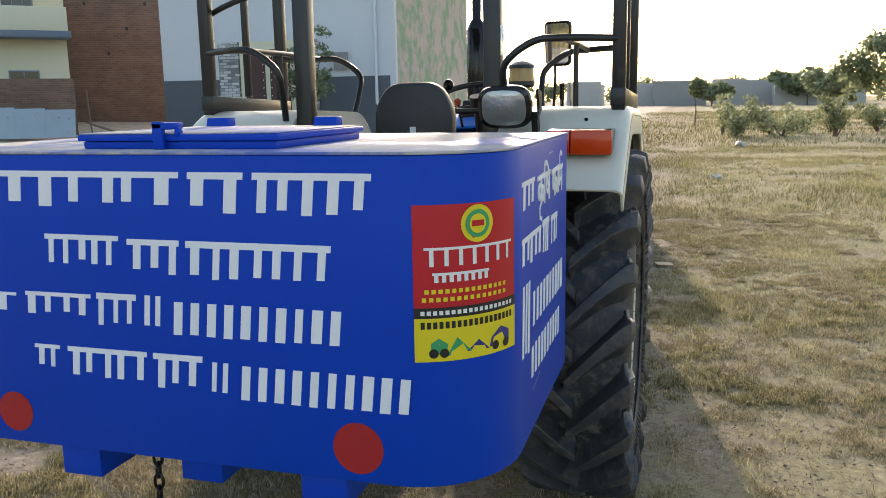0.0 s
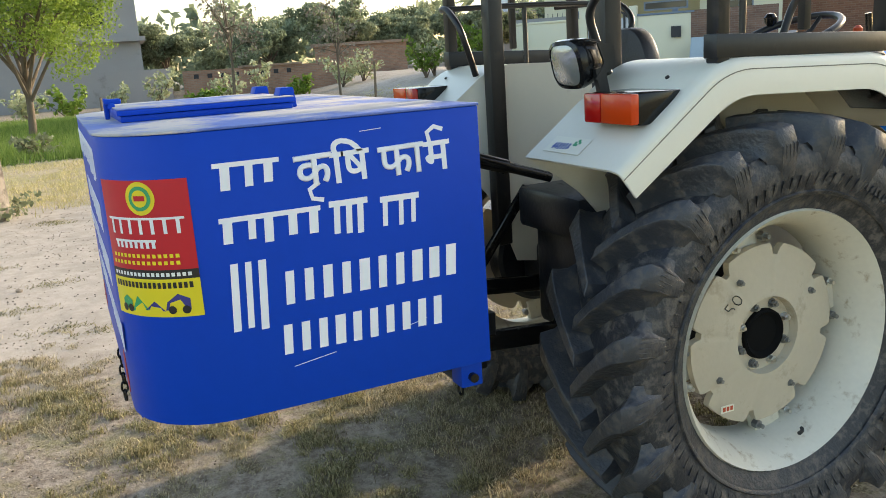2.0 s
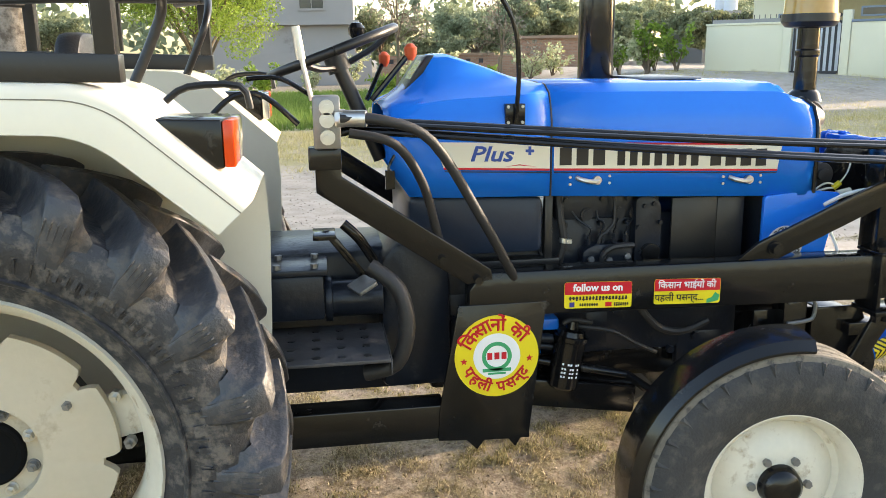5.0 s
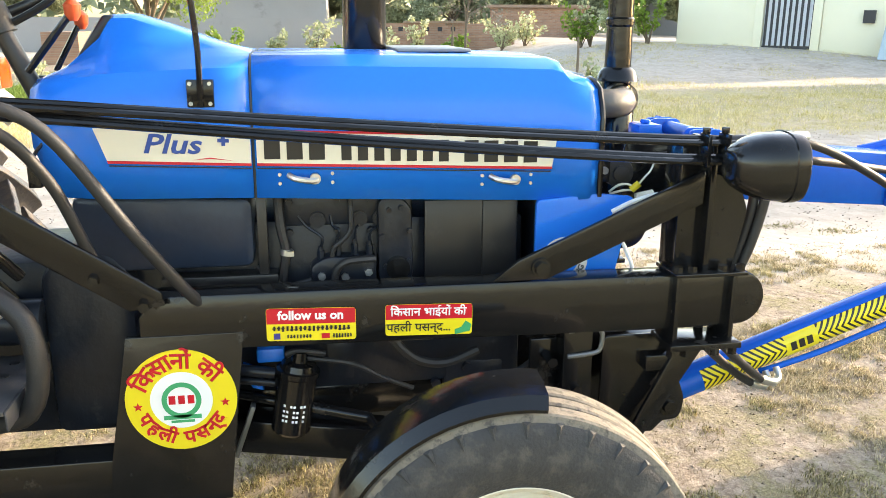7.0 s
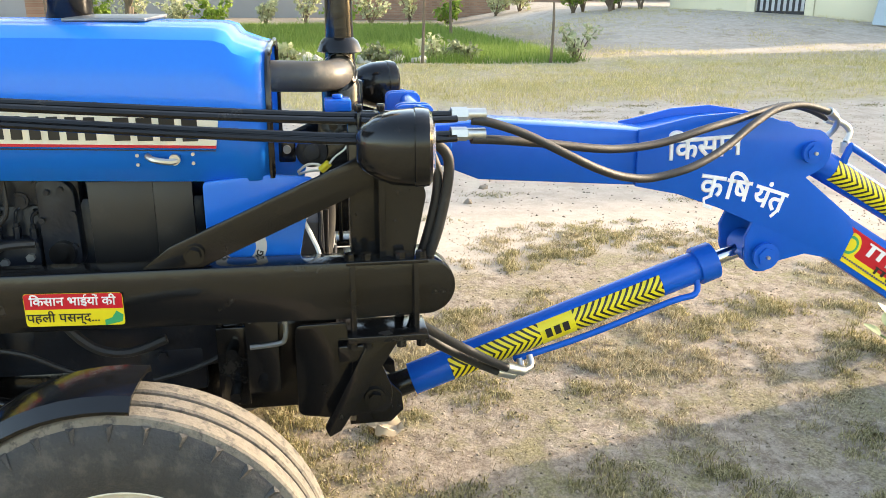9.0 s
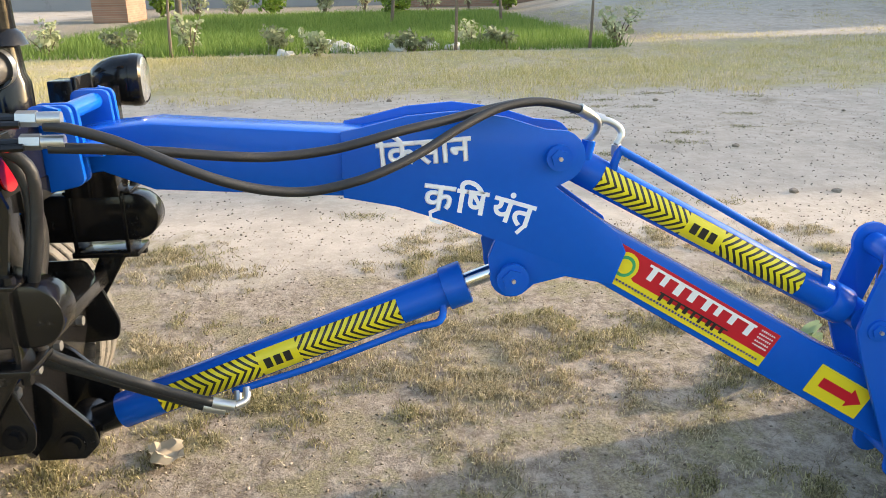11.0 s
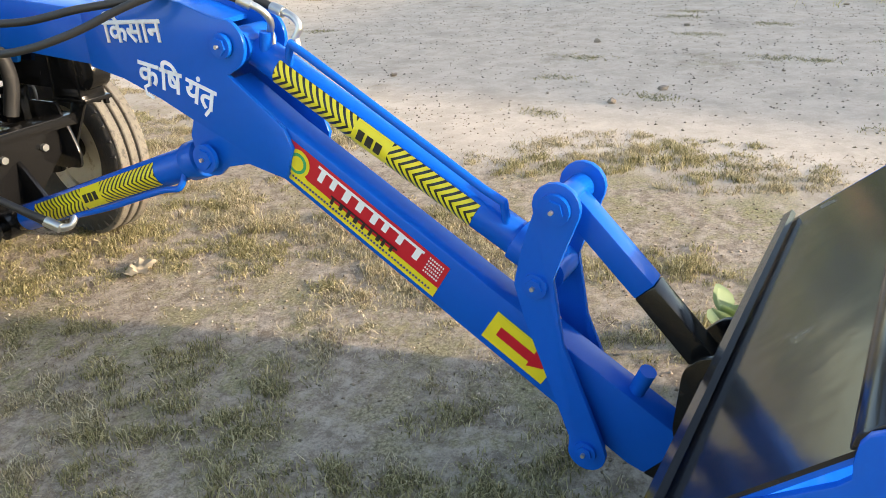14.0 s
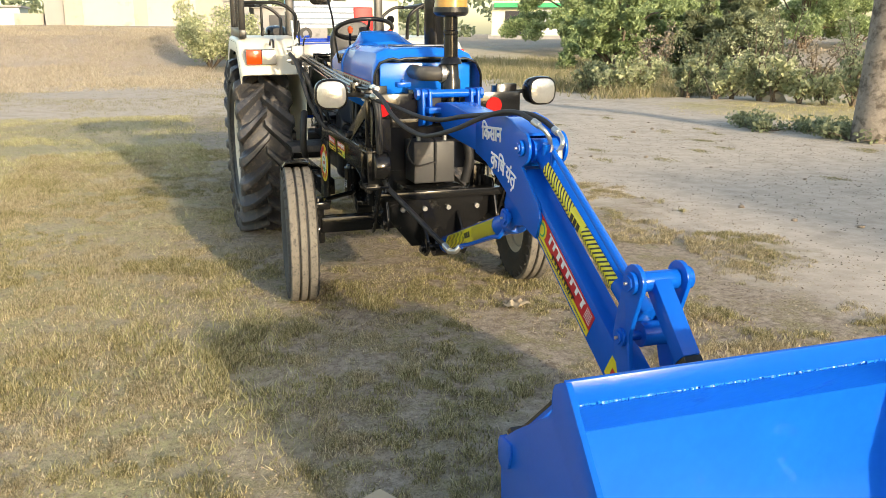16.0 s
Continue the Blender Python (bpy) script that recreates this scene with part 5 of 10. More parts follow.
part("bell_housing", gb, GREASE, tractor, "dark greasy clutch bell housing", bevel=0.02)
pb = Shape(); pb.prism(rounded([(-0.045, -0.03), (0.045, -0.03), (0.045, 0.03), (-0.045, 0.03)], 0.01, 3), -0.006, 0.006, "z", pose(0.37, 0.845, 0.862, 25, 0, 20))
part("foot_pedal", pb, ALLOY, tractor, "worn metal foot pedal", bevel=0.002)
sl = Shape()
sl.tube([(0.47, 0.86, 0.94), (0.49, 0.93, 0.88), (0.50, 0.95, 0.78), (0.49, 0.92, 0.68), (0.47, 0.84, 0.65)], 0.022, 10, 4)
part("pto_hose", sl, HOSE, tractor)
pd = Shape(); pd.bar((0.30, 0.86, 0.86), (0.33, 0.76, 1.0), 0.02, 0.02); pd.box(0.28, 0.38, 0.72, 0.78, 0.99, 1.005)
part("brake_pedal", pd, BLACK, tractor, bevel=0.003)
lv = Shape(); lv.tube([(0.32, 0.88, 0.92), (0.36, 0.84, 0.99), (0.36, 0.80, 1.03)], 0.014, 10, 3)
part("gear_lever", lv, BLACK, tractor)
# keys and cable under the cowl
s = Shape(); s.tube([(0.29, 0.95, 1.20), (0.31, 0.93, 1.17), (0.31, 0.93, 1.13)], 0.004, 6, 2); s.box(0.303, 0.317, 0.92, 0.945, 1.11, 1.16)
part("key_tag", s, BLACK, tractor)
# three-point hitch
for s_ in (-1, 1):
    la = Shape(); la.bar((CX + s_ * 0.28, 0.0, 0.57), (CX + s_ * 0.32, -0.775, 0.64), 0.03, 0.062)
    part("lower_link", la, BLACK, tractor, "black lower hitch link", bevel=0.006)
    la = Shape(); la.bar((CX + s_ * 0.26, -0.22, 0.98), (CX + s_ * 0.31, -0.48, 0.60), 0.03, 0.035)
    part("lift_rod", la, BLACK, tractor, bevel=0.005)
tl = Shape(); tl.tube([(CX, -0.28, 1.05), (CX, -0.80, 1.22)], 0.018, 12, 1); tl.tube([(CX, -0.45, 1.105), (CX, -0.65, 1.171)], 0.026, 12, 1)
part("top_link", tl, BLACK, tractor)

# ---- ballast box ----
bx = thing("ballast_box", "blue painted steel ballast box hung on the rear hitch", "ballast box")
BC, BW, BY0, BY1, BZ0, BZ1, BR = 0.033, 0.685, -1.737, -0.905, 0.735, 1.368, 0.21
plan = []
for cx_, a0 in ((BC + BW - BR, 270), (BC - BW + BR, 180)):
    arc = [(cx_ + BR * math.cos(radians(a0 + 90 * i / 10)), BY0 + BR + BR * math.sin(radians(a0 + 90 * i / 10))) for i in range(11)]
    plan.append(arc)
outline = plan[1] + plan[0] + [(BC + BW, BY1), (BC - BW, BY1)]
s = Shape(); s.prism(outline, BZ0, BZ1, "z")
body = part("box_body", s, BLUE_BOX, bx, "royal blue box body with rounded rear corners", bevel=0.004)
s = Shape(); s.prism([((p[0] - BC) * 1.004 + BC, (p[1] + 1.32) * 1.004 - 1.32) for p in outline], BZ1 + 0.0, BZ1 + 0.006, "z")
part("box_top", s, BLUE_TOP, bx, "blue top sheet with the sky's pale reflection painted in", bevel=0.002)
# thin added sheet; the mirrored grass is put into its dark olive colour
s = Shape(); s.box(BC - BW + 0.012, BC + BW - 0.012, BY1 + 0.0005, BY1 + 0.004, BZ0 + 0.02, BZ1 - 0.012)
part("box_front", s, material("olive_reflection_front", (0.035, 0.042, 0.035), 0.15, vary=0.2, scale=4, coat=0.3), bx, "glossy front sheet of the box, mirrored grass painted in as dark olive", bevel=0.001)
LX0, LX1, LY0, LY1 = -0.205, 0.262, -1.662, -1.212           # hatch lid on the box
s = Shape(); s.box(LX0 + 0.008, LX1 - 0.008, LY0 + 0.008, LY1 - 0.008, BZ1 + 0.006, BZ1 + 0.022)
part("lid_frame", s, BLUE_BOX, bx, bevel=0.003)
s = Shape(); s.box(LX0 + 0.004, LX1 - 0.004, LY0 + 0.004, LY1 - 0.004, BZ1 + 0.0365, BZ1 + 0.039)
lid = part("box_lid", s, BLUE_TOP, bx, "flat blue hatch lid", bevel=0.001)
s = Shape(); s.box(LX0, LX1, LY0, LY1, BZ1 + 0.023, BZ1 + 0.036)
part("lid_edge", s, BLUE_BOX, bx, bevel=0.002)
s = Shape(); s.box(-0.012, 0.012, LY0 - 0.014, LY0 - 0.001, BZ1 + 0.006, BZ1 + 0.062); s.box(-0.012, 0.034, LY0 - 0.014, LY0 + 0.030, BZ1 + 0.046, BZ1 + 0.060); s.disc((0.034, LY0 + 0.004, BZ1 + 0.040), (0.044, LY0 + 0.004, BZ1 + 0.040), 0.010, 12)
part("lid_hasp", s, BLUE_BOX, bx, "blue hasp with a folded top", bevel=0.003)
for x_ in (-0.13, 0.17):
    s = Shape(); s.prism(rounded([(LY1 - 0.030, BZ1 + 0.037), (LY1 - 0.022, BZ1 + 0.060), (LY1 + 0.012, BZ1 + 0.060), (LY1 + 0.018, BZ1 + 0.006), (LY1 + 0.002, BZ1 + 0.006), (LY1 + 0.002, BZ1 + 0.037)], 0.004, 3), x_ - 0.03, x_ + 0.03)
    part("lid_hinge", s, BLUE_BOX, bx, bevel=0.002)
for x_, y_ in ((-0.225, -1.66), (0.05, -1.62), (0.355, -1.66), (0.655, -0.945), (-0.59, -0.945)):
    s = Shape(); s.box(x_ - 0.05 if y_ < -1 else x_ - 0.03, x_ + 0.05 if y_ < -1 else x_ + 0.03, y_ - 0.06 if y_ < -1 else y_ - 0.03, y_ + 0.06 if y_ < -1 else y_ + 0.03, BZ0 - 0.072, BZ0)
    part("foot", s, BLUE_BOX, bx, bevel=0.004)
    if y_ > -1:
        s = Shape(); s.disc((x_ + 0.03, y_, BZ0 - 0.045), (x_ + 0.045, y_, BZ0 - 0.045), 0.012, 10)
        part("foot_pin", s, BLACK, bx)


def chain(x, y, z, n):
    for i in range(n):
        s = Shape()
        m = pose(x, y - 0.004 * i * 0.3, z - 0.026 * i, 90, 0, 90 * (i % 2) + 15)
        s.tube([tuple(m @ Vector((0.009 * math.cos(a), 0.017 * math.sin(a), 0))) for a in [2 * math.pi * k / 12 for k in range(13)]], 0.0035, 6, 1)
        part("chain_link", s, BLACK, bx)


chain(-0.02, -1.73, BZ0 - 0.004, 7)
chain(0.59, -0.93, BZ0 - 0.01, 5)
for x_, r_ in ((-0.37, 0.045), (0.44, 0.052)):
    s = Shape(); s.prism([(x_ + r_ * math.cos(2 * math.pi * i / 40), 0.805 + r_ * math.sin(2 * math.pi * i / 40)) for i in range(40)], BY0 - 0.0012, BY0 - 0.0002, "y")
    part("red_disc", s, RED, body, "painted red disc")
# writing on the rear and the right side, as bars
for x0, x1, y0, y1, n_, sd, hd in ((-0.47, 0.085, 1.262, 1.335, 8, 1, True), (0.105, 0.225, 1.255, 1.335, 2, 2, True), (0.245, 0.485, 1.255, 1.335, 5, 3, True),
                                   (-0.245, -0.065, 1.142, 1.205, 5, 4, True), (-0.045, 0.075, 1.13, 1.20, 3, 5, True), (0.09, 0.40, 1.12, 1.20, 7, 6, True),
                                   (-0.50, -0.335, 1.035, 1.075, 3, 7, True), (-0.31, -0.145, 1.03, 1.08, 4, 8, True), (-0.13, -0.035, 1.01, 1.085, 3, 9, True), (-0.02, 0.03, 1.02, 1.085, 2, 10, False), (0.045, 0.425, 1.005, 1.075, 10, 11, False),
                                   (-0.30, -0.235, 0.915, 0.965, 2, 12, True), (-0.215, -0.02, 0.90, 0.965, 5, 13, True), (-0.005, 0.11, 0.89, 0.965, 3, 14, True), (0.125, 0.175, 0.89, 0.955, 2, 15, False), (0.19, 0.56, 0.88, 0.952, 10, 16, False)):
    writing("writing_bar", WHITE, body, pose(0, BY0, 0, 90, 0, 0), x0, x1, y0, y1, n_, hd, 0.10, sd)
for x0, x1, y0, y1, n_, sd, hd in ((-1.525, -1.385, 1.24, 1.30, 3, 21, True),
                                   (-1.525, -1.305, 1.12, 1.185, 5, 24, True), (-1.285, -1.195, 1.11, 1.19, 3, 25, True), (-1.165, -1.07, 1.105, 1.185, 3, 26, True),
                                   (-1.52, -1.43, 0.93, 1.085, 3, 27, False), (-1.41, -0.975, 0.975, 1.05, 10, 28, False), (-1.425, -1.02, 0.86, 0.93, 10, 29, False)):
    writing("writing_bar", WHITE, body, pose(BC + BW, 0, 0, 90, 0, 90), x0, x1, y0, y1, n_, hd, 0.06, sd)
for ch_, y_, z_, b_ in (("क", -1.312, 1.262, 0.0), ("िष", -1.228, 1.262, 0.0018), ("फा", -1.106, 1.262, 0.0), ("म", -1.018, 1.262, 0.0018)):
    lettering("painted_letter", ch_, 0.104, WHITE, body, on_right(y_, z_, BC + BW + 0.0006, 2), b_, stout=0.0 if b_ else 0.0024)
hk = Shape(); hk.prism(strip([(-1.302, 1.236), (-1.325, 1.222), (-1.32, 1.202), (-1.295, 1.196)], 0.010), BC + BW + 0.0004, BC + BW + 0.0016)
part("painted_letter", hk, WHITE, body)
hk = Shape(); hk.prism(strip([(-1.035, 1.296), (-1.04, 1.318), (-1.022, 1.33), (-1.0, 1.322)], 0.010), BC + BW + 0.0004, BC + BW + 0.0016)
part("painted_letter", hk, WHITE, body)
sc_ = Shape()
for y_, z_, l_, a_ in ((-1.40, 0.83, 0.10, 8), (-1.12, 0.87, 0.05, 12), (-1.20, 1.335, 0.05, 3)):
    c_, s_ = math.cos(radians(a_)), math.sin(radians(a_))
    sc_.add([(BC + BW + 0.0008, y_, z_), (BC + BW + 0.0008, y_ + l_ * c_, z_ + l_ * s_), (BC + BW + 0.0008, y_ + l_ * c_, z_ + l_ * s_ + 0.0015), (BC + BW + 0.0008, y_, z_ + 0.0015)], [(0, 1, 2, 3)])
part("scratch", sc_, DECAL_WHITE, body)


# the sticker that wraps round the corner
def corner(u, off):
    """A point on the box's plan, u metres along from the end of the flat rear."""
    cx_, cy_ = BC + BW - BR, BY0 + BR
    L = BR * math.pi / 2
    if u < 0:
        return (cx_ + u, BY0 - off)
    if u > L:
        return (BC + BW + off, cy_ + u - L)
    a = u / BR
    return (cx_ + (BR + off) * math.sin(a), cy_ - (BR + off) * math.cos(a))


def wrap(u0, u1, z0, z1, off, n=10):
    s = Shape()
    top = [(*corner(u0 + (u1 - u0) * i / n, off), z1) for i in range(n + 1)]
    bot = [(*corner(u0 + (u1 - u0) * i / n, off), z0) for i in range(n + 1)]
    s.add(top + bot, [(i, i + 1, n + 2 + i, n + 1 + i) for i in range(n)])
    return s


def wrap_poly(pts, off):
    s = Shape()
    s.add([(*corner(u, off), z) for u, z in pts], [tuple(range(len(pts)))])
    return s


U0, U1 = 0.050, 0.280
stk = part("corner_sticker", wrap(U0, U1, 0.985, 1.278, 0.0010), DECAL_RED, body, "red and yellow sticker round the box corner")
part("sticker_foot", wrap(U0, U1, 0.985, 1.068, 0.0016), YELLOW, stk)
part("sticker_band", wrap(U0, U1, 1.068, 1.088, 0.0018), DECAL_BLACK, stk)
uc = (U0 + U1) / 2 + 0.01
for r_, mt, of in ((0.035, YELLOW, 0.0018), (0.026, DECAL_GREEN, 0.0022), (0.018, YELLOW, 0.0026)):
    part("logo_disc", wrap_poly([(uc + r_ * math.cos(2 * math.pi * i / 28), 1.24 + r_ * math.sin(2 * math.pi * i / 28)) for i in range(28)], of), mt, stk)
part("logo_bar", wrap(uc - 0.013, uc + 0.013, 1.235, 1.246, 0.0030, 3), DECAL_RED, stk)
for z0, z1, a, b, n_ in ((1.165, 1.20, 0.02, 0.215, 7), (1.135, 1.153, 0.035, 0.15, 8)):
    part("sticker_bar", wrap(U0 + a, U0 + b, z1 - 0.005, z1, 0.0018, 6), DECAL_WHITE, stk)
    for i in range(n_):
        u = U0 + a + (b - a) * (i + 0.5) / n_
        part("sticker_bar", wrap(u - 0.004, u + 0.004, z0, z1 - 0.004, 0.0018, 1), DECAL_WHITE, stk)
for z0, a, b in ((1.114, 0.02, 0.20), (1.099, 0.015, 0.20)):
    for i in range(14):
        u = U0 + a + (b - a) * i / 14
        part("sticker_bar", wrap(u, u + 0.008, z0, z0 + 0.008, 0.0018, 1), YELLOW, stk)
for i in range(18):
    u = U0 + 0.012 + i * 0.0115
    part("sticker_bar", wrap(u, u + 0.0075, 1.074, 1.082, 0.0022, 1), DECAL_WHITE, stk)
    part("sticker_bar", wrap(u, u + 0.0075, 1.048, 1.061, 0.0022, 1), DECAL_BLACK, stk)
for pts, mt in ((((0.03, 1.0), (0.06, 0.998), (0.062, 1.018), (0.045, 1.03), (0.03, 1.02)), DECAL_GREEN), (((0.06, 0.995), (0.11, 1.0), (0.08, 1.03)), DECAL_GREEN), (((0.10, 1.0), (0.15, 0.998), (0.125, 1.02)), DECAL_PURPLE), (((0.15, 1.0), (0.205, 1.0), (0.205, 1.025), (0.18, 1.036), (0.155, 1.018)), DECAL_PURPLE)):
    part("sticker_picture", wrap_poly([(U0 + u, z) for u, z in pts], 0.0022), mt, stk)
for u in (0.035, 0.055, 0.165, 0.195):
    part("sticker_picture", wrap_poly([(U0 + u + 0.009 * math.cos(2 * math.pi * i / 14), 1.001 + 0.009 * math.sin(2 * math.pi * i / 14)) for i in range(14)], 0.0026), DECAL_BLACK, stk)
# hitch frame on the front of the box
for s_ in (-1, 1):
    s = Shape(); s.bar((BC + s_ * 0.30, -0.77, 0.55), (BC + s_ * 0.06, -0.74, 1.275), 0.022, 0.088, (0, 1, 0))
    part("hitch_upright", s, BLACK_MATT, bx, "black hitch upright", bevel=0.004)
    s = Shape(); s.box(BC + s_ * 0.31 - 0.02, BC + s_ * 0.31 + 0.02, -0.905, -0.70, 0.66, 0.73)
    part("hitch_lug", s, BLACK_MATT, bx, bevel=0.004)
    s = Shape(); s.prism([(-0.905, 0.80), (-0.905, 0.74), (-0.76, 0.74)], BC + s_ * 0.31 - 0.008, BC + s_ * 0.31 + 0.008)
    part("gusset", s, BLACK_MATT, bx)
    s = Shape(); s.box(BC + s_ * 0.05 - 0.008, BC + s_ * 0.05 + 0.008, -0.905, -0.70, 1.21, 1.26)
    part("hitch_arm", s, BLACK_MATT, bx, bevel=0.003)
s = Shape(); s.disc((BC - 0.08, -0.72, 1.265), (BC + 0.09, -0.72, 1.265), 0.022, 14)
part("hitch_pin", s, BLACK, bx)
s = Shape(); s.box(BC - 0.33, BC + 0.33, -0.80, -0.755, 0.56, 0.62)
part("hitch_crossbar", s, BLACK_MATT, bx, bevel=0.004)

# ---- front loader ----
loader = thing("front_loader", "blue hydraulic front loader with a black side frame and a bucket", "front loader")
XR = 0.41                      # outer face of the right side frame


def frame_side(side):
    def X(x):
        return x if side > 0 else mirrored(x)
    s = Shape()
    end = [(2.50 + 0.066 * math.sin(radians(a)), 0.817 - 0.066 * math.cos(radians(a))) for a in range(0, 181, 15)]
    beam = [(1.165, 0.887), (1.13, 0.84), (1.13, 0.765), (1.345, 0.762), (2.33, 0.748)] + end + [(2.33, 0.882)]
    s.prism(beam, X(XR - 0.075), X(XR))
    b = part("side_beam", s, BLACK, loader, "glossy black loader side beam", bevel=0.004)
    s = Shape()
    s.prism([(1.10, 0.80), (1.345, 0.80), (1.30, 0.42), (1.30, 0.40), (1.275, 0.40), (1.26, 0.375), (1.24, 0.40), (1.17, 0.402), (1.15, 0.375), (1.12, 0.405), (1.04, 0.41), (1.045, 0.50)], X(XR - 0.014), X(XR + 0.002))
    pl = part("side_plate", s, BLACK, loader, "black steel mounting plate", bevel=0.002)
    s = Shape(); s.box(X(XR - 0.09), X(XR - 0.002), 0.05, 1.06, 0.415, 0.515)
    part("lower_beam", s, BLACK, loader, bevel=0.005)
    s = Shape(); s.prism([(1.19, 0.875), (1.12, 0.865), (0.735, 1.125), (0.735, 1.30), (0.80, 1.30), (0.80, 1.165), (1.185, 0.905)], X(XR + 0.01), X(XR + 0.022))
    part("diagonal_brace", s, BLACK, loader, "black diagonal brace", bevel=0.003)
    for y, z in ((1.055, 0.935), (1.15, 0.875)):
        q = Shape(); q.disc((X(XR + 0.022), y, z), (X(XR + 0.034), y, z), 0.012, 6)
        part("bolt", q, BLACK, loader)
    # post with its brace
    s = Shape(); s.box(X(XR - 0.10), X(XR - 0.015), 2.335, 2.40, 0.88, 1.19); s.box(X(XR - 0.10), X(XR - 0.01), 2.405, 2.475, 0.88, 1.10); s.prism([(2.395, 0.88), (2.41, 0.88), (2.41, 1.20), (2.395, 1.20)], X(XR - 0.10), X(XR + 0.012))
    po = part("post", s, BLACK, loader, "black upright post", bevel=0.003)
    s = Shape(); s.prism(rounded([(2.47, 0.88), (2.50, 1.03), (2.475, 1.10), (2.41, 1.12), (2.41, 0.88)], 0.01, 2), X(XR - 0.012), X(XR - 0.002))
    part("post_gusset", s, BLACK, po)
    s = Shape(); s.prism([(1.895, 0.888), (2.02, 0.888), (2.385, 1.052), (2.385, 1.128), (1.955, 0.935)], X(XR - 0.006), X(XR + 0.006))
    part("post_brace", s, BLACK, loader, "flat black brace", bevel=0.002)
    q = Shape(); q.disc((X(XR + 0.006), 2.005, 0.918), (X(XR + 0.026), 2.005, 0.918), 0.016, 6).disc((X(XR + 0.006), 2.005, 0.918), (X(XR + 0.014), 2.005, 0.918), 0.022, 16)
    part("bolt", q, BLACK, loader)
    # sleeve plates round the beam
    for y in (2.335, 2.475):
        q = Shape(); q.box(X(XR - 0.08), X(XR + 0.022), y - 0.006, y + 0.006, 0.715, 0.892)
        part("sleeve_plate", q, BLACK, loader, bevel=0.002)
    for z0, z1 in ((0.703, 0.718), (0.884, 0.893)):
        q = Shape(); q.box(X(XR - 0.08), X(XR + 0.035), 2.32, 2.50, z0, z1)
        part("sleeve_base", q, BLACK, loader, bevel=0.002)
    for y in (2.33, 2.365, 2.44, 2.485):
        for z0, z1 in ((0.893, 0.908), (0.685, 0.703)):
            q = Shape(); q.disc((X(XR + 0.018), y, z0), (X(XR + 0.018), y, z1), 0.012, 6)
            part("bolt", q, BLACK, loader)
    # lower bracket down to the lift cylinder
    q = Shape(); q.prism([(2.385, 0.703), (2.46, 0.703), (2.30, 0.445), (2.272, 0.43), (2.262, 0.455)], X(XR - 0.055), X(XR - 0.043))
    part("lower_strut", q, BLACK, loader, "black diagonal strut under the beam", bevel=0.002)
    q = Shape(); q.prism(rounded([(2.20, 0.703), (2.36, 0.703), (2.40, 0.60), (2.43, 0.52), (2.42, 0.465), (2.30, 0.455), (2.20, 0.47)], 0.02, 4), X(XR - 0.10), X(XR - 0.088))
    lp = part("lower_plate", q, BLACK, loader, bevel=0.002)
    q = Shape(); q.disc((X(XR - 0.088), 2.385, 0.505), (X(XR - 0.07), 2.385, 0.505), 0.017, 6).disc((X(XR - 0.088), 2.385, 0.505), (X(XR - 0.08), 2.385, 0.505), 0.026, 20)
    part("plate_bolt", q, BLACK, lp)
    q = Shape(); q.box(X(XR - 0.13), X(XR - 0.06), 2.09, 2.165, 0.55, 0.747)
    hb = part("hanger_bracket", q, BLACK, loader, "black hanger bracket under the beam", bevel=0.004)
    for y, z in ((2.06, 0.66), (2.06, 0.55), (2.125, 0.58)):
        q = Shape(); q.disc((X(XR - 0.10), y, z), (X(XR - 0.045), y, z), 0.013, 6)
        part("bracket_bolt", q, BLACK, hb)
    q = Shape(); q.box(X(XR - 0.12), X(XR - 0.105), 2.02, 2.09, 0.50, 0.70)
    part("hanger_plate", q, BLACK, loader, bevel=0.003)
    q = Shape(); q.tube([(X(XR - 0.055), 2.10, 0.735), (X(XR - 0.05), 2.175, 0.74), (X(XR - 0.05), 2.18, 0.69), (X(XR - 0.055), 2.16, 0.675), (X(XR - 0.055), 2.10, 0.67)], 0.006, 8, 3)
    part("wire_loop", q, ALLOY, loader, "dull steel wire loop")
    # head lamp
    rows = []
    for yy, r in ((0.0, 0.076), (-0.010, 0.0785), (-0.026, 0.079), (-0.028, 0.0765), (-0.034, 0.0770), (-0.070, 0.0735), (-0.100, 0.0625), (-0.122, 0.048), (-0.132, 0.038), (-0.135, 0.030)):
        rows.append([(r * 1.02 * math.copysign(abs(math.cos(a)) ** 0.72, math.cos(a)), yy, r * 0.92 * math.copysign(abs(math.sin(a)) ** 0.72, math.sin(a))) for a in [2 * math.pi * i / 32 for i in range(32)]])
    s = Shape(); v = [p for r in rows for p in r]
    s.add(v, [(i * 32 + k, i * 32 + (k + 1) % 32, (i + 1) * 32 + (k + 1) % 32, (i + 1) * 32 + k) for i in range(9) for k in range(32)] + [tuple(range(32)), tuple(range(288, 320))])
    hl = part("head_lamp", s, BLACK, loader, "black shell head lamp with clear glass", at=pose(0.60 if side > 0 else -0.478, 2.478 if side > 0 else 2.52, 1.168, 0, 0, -6 * side))
    g = Shape(); g.add([(p[0] * 0.9, 0.003, p[2] * 0.9) for p in rows[0]] + [(p[0] * 0.6, 0.012, p[2] * 0.6) for p in rows[0]], [(i, (i + 1) % 32, (i + 1) % 32 + 32, i + 32) for i in range(32)] + [tuple(range(32, 64))])
    part("lamp_glass", g, LENS_CLEAR, hl)
    g = Shape(); g.add([(p[0], 0.0, p[2]) for p in rows[0]] + [(p[0] * 0.9, 0.006, p[2] * 0.9) for p in rows[0]], [(i, (i + 1) % 32, (i + 1) % 32 + 32, i + 32) for i in range(32)])
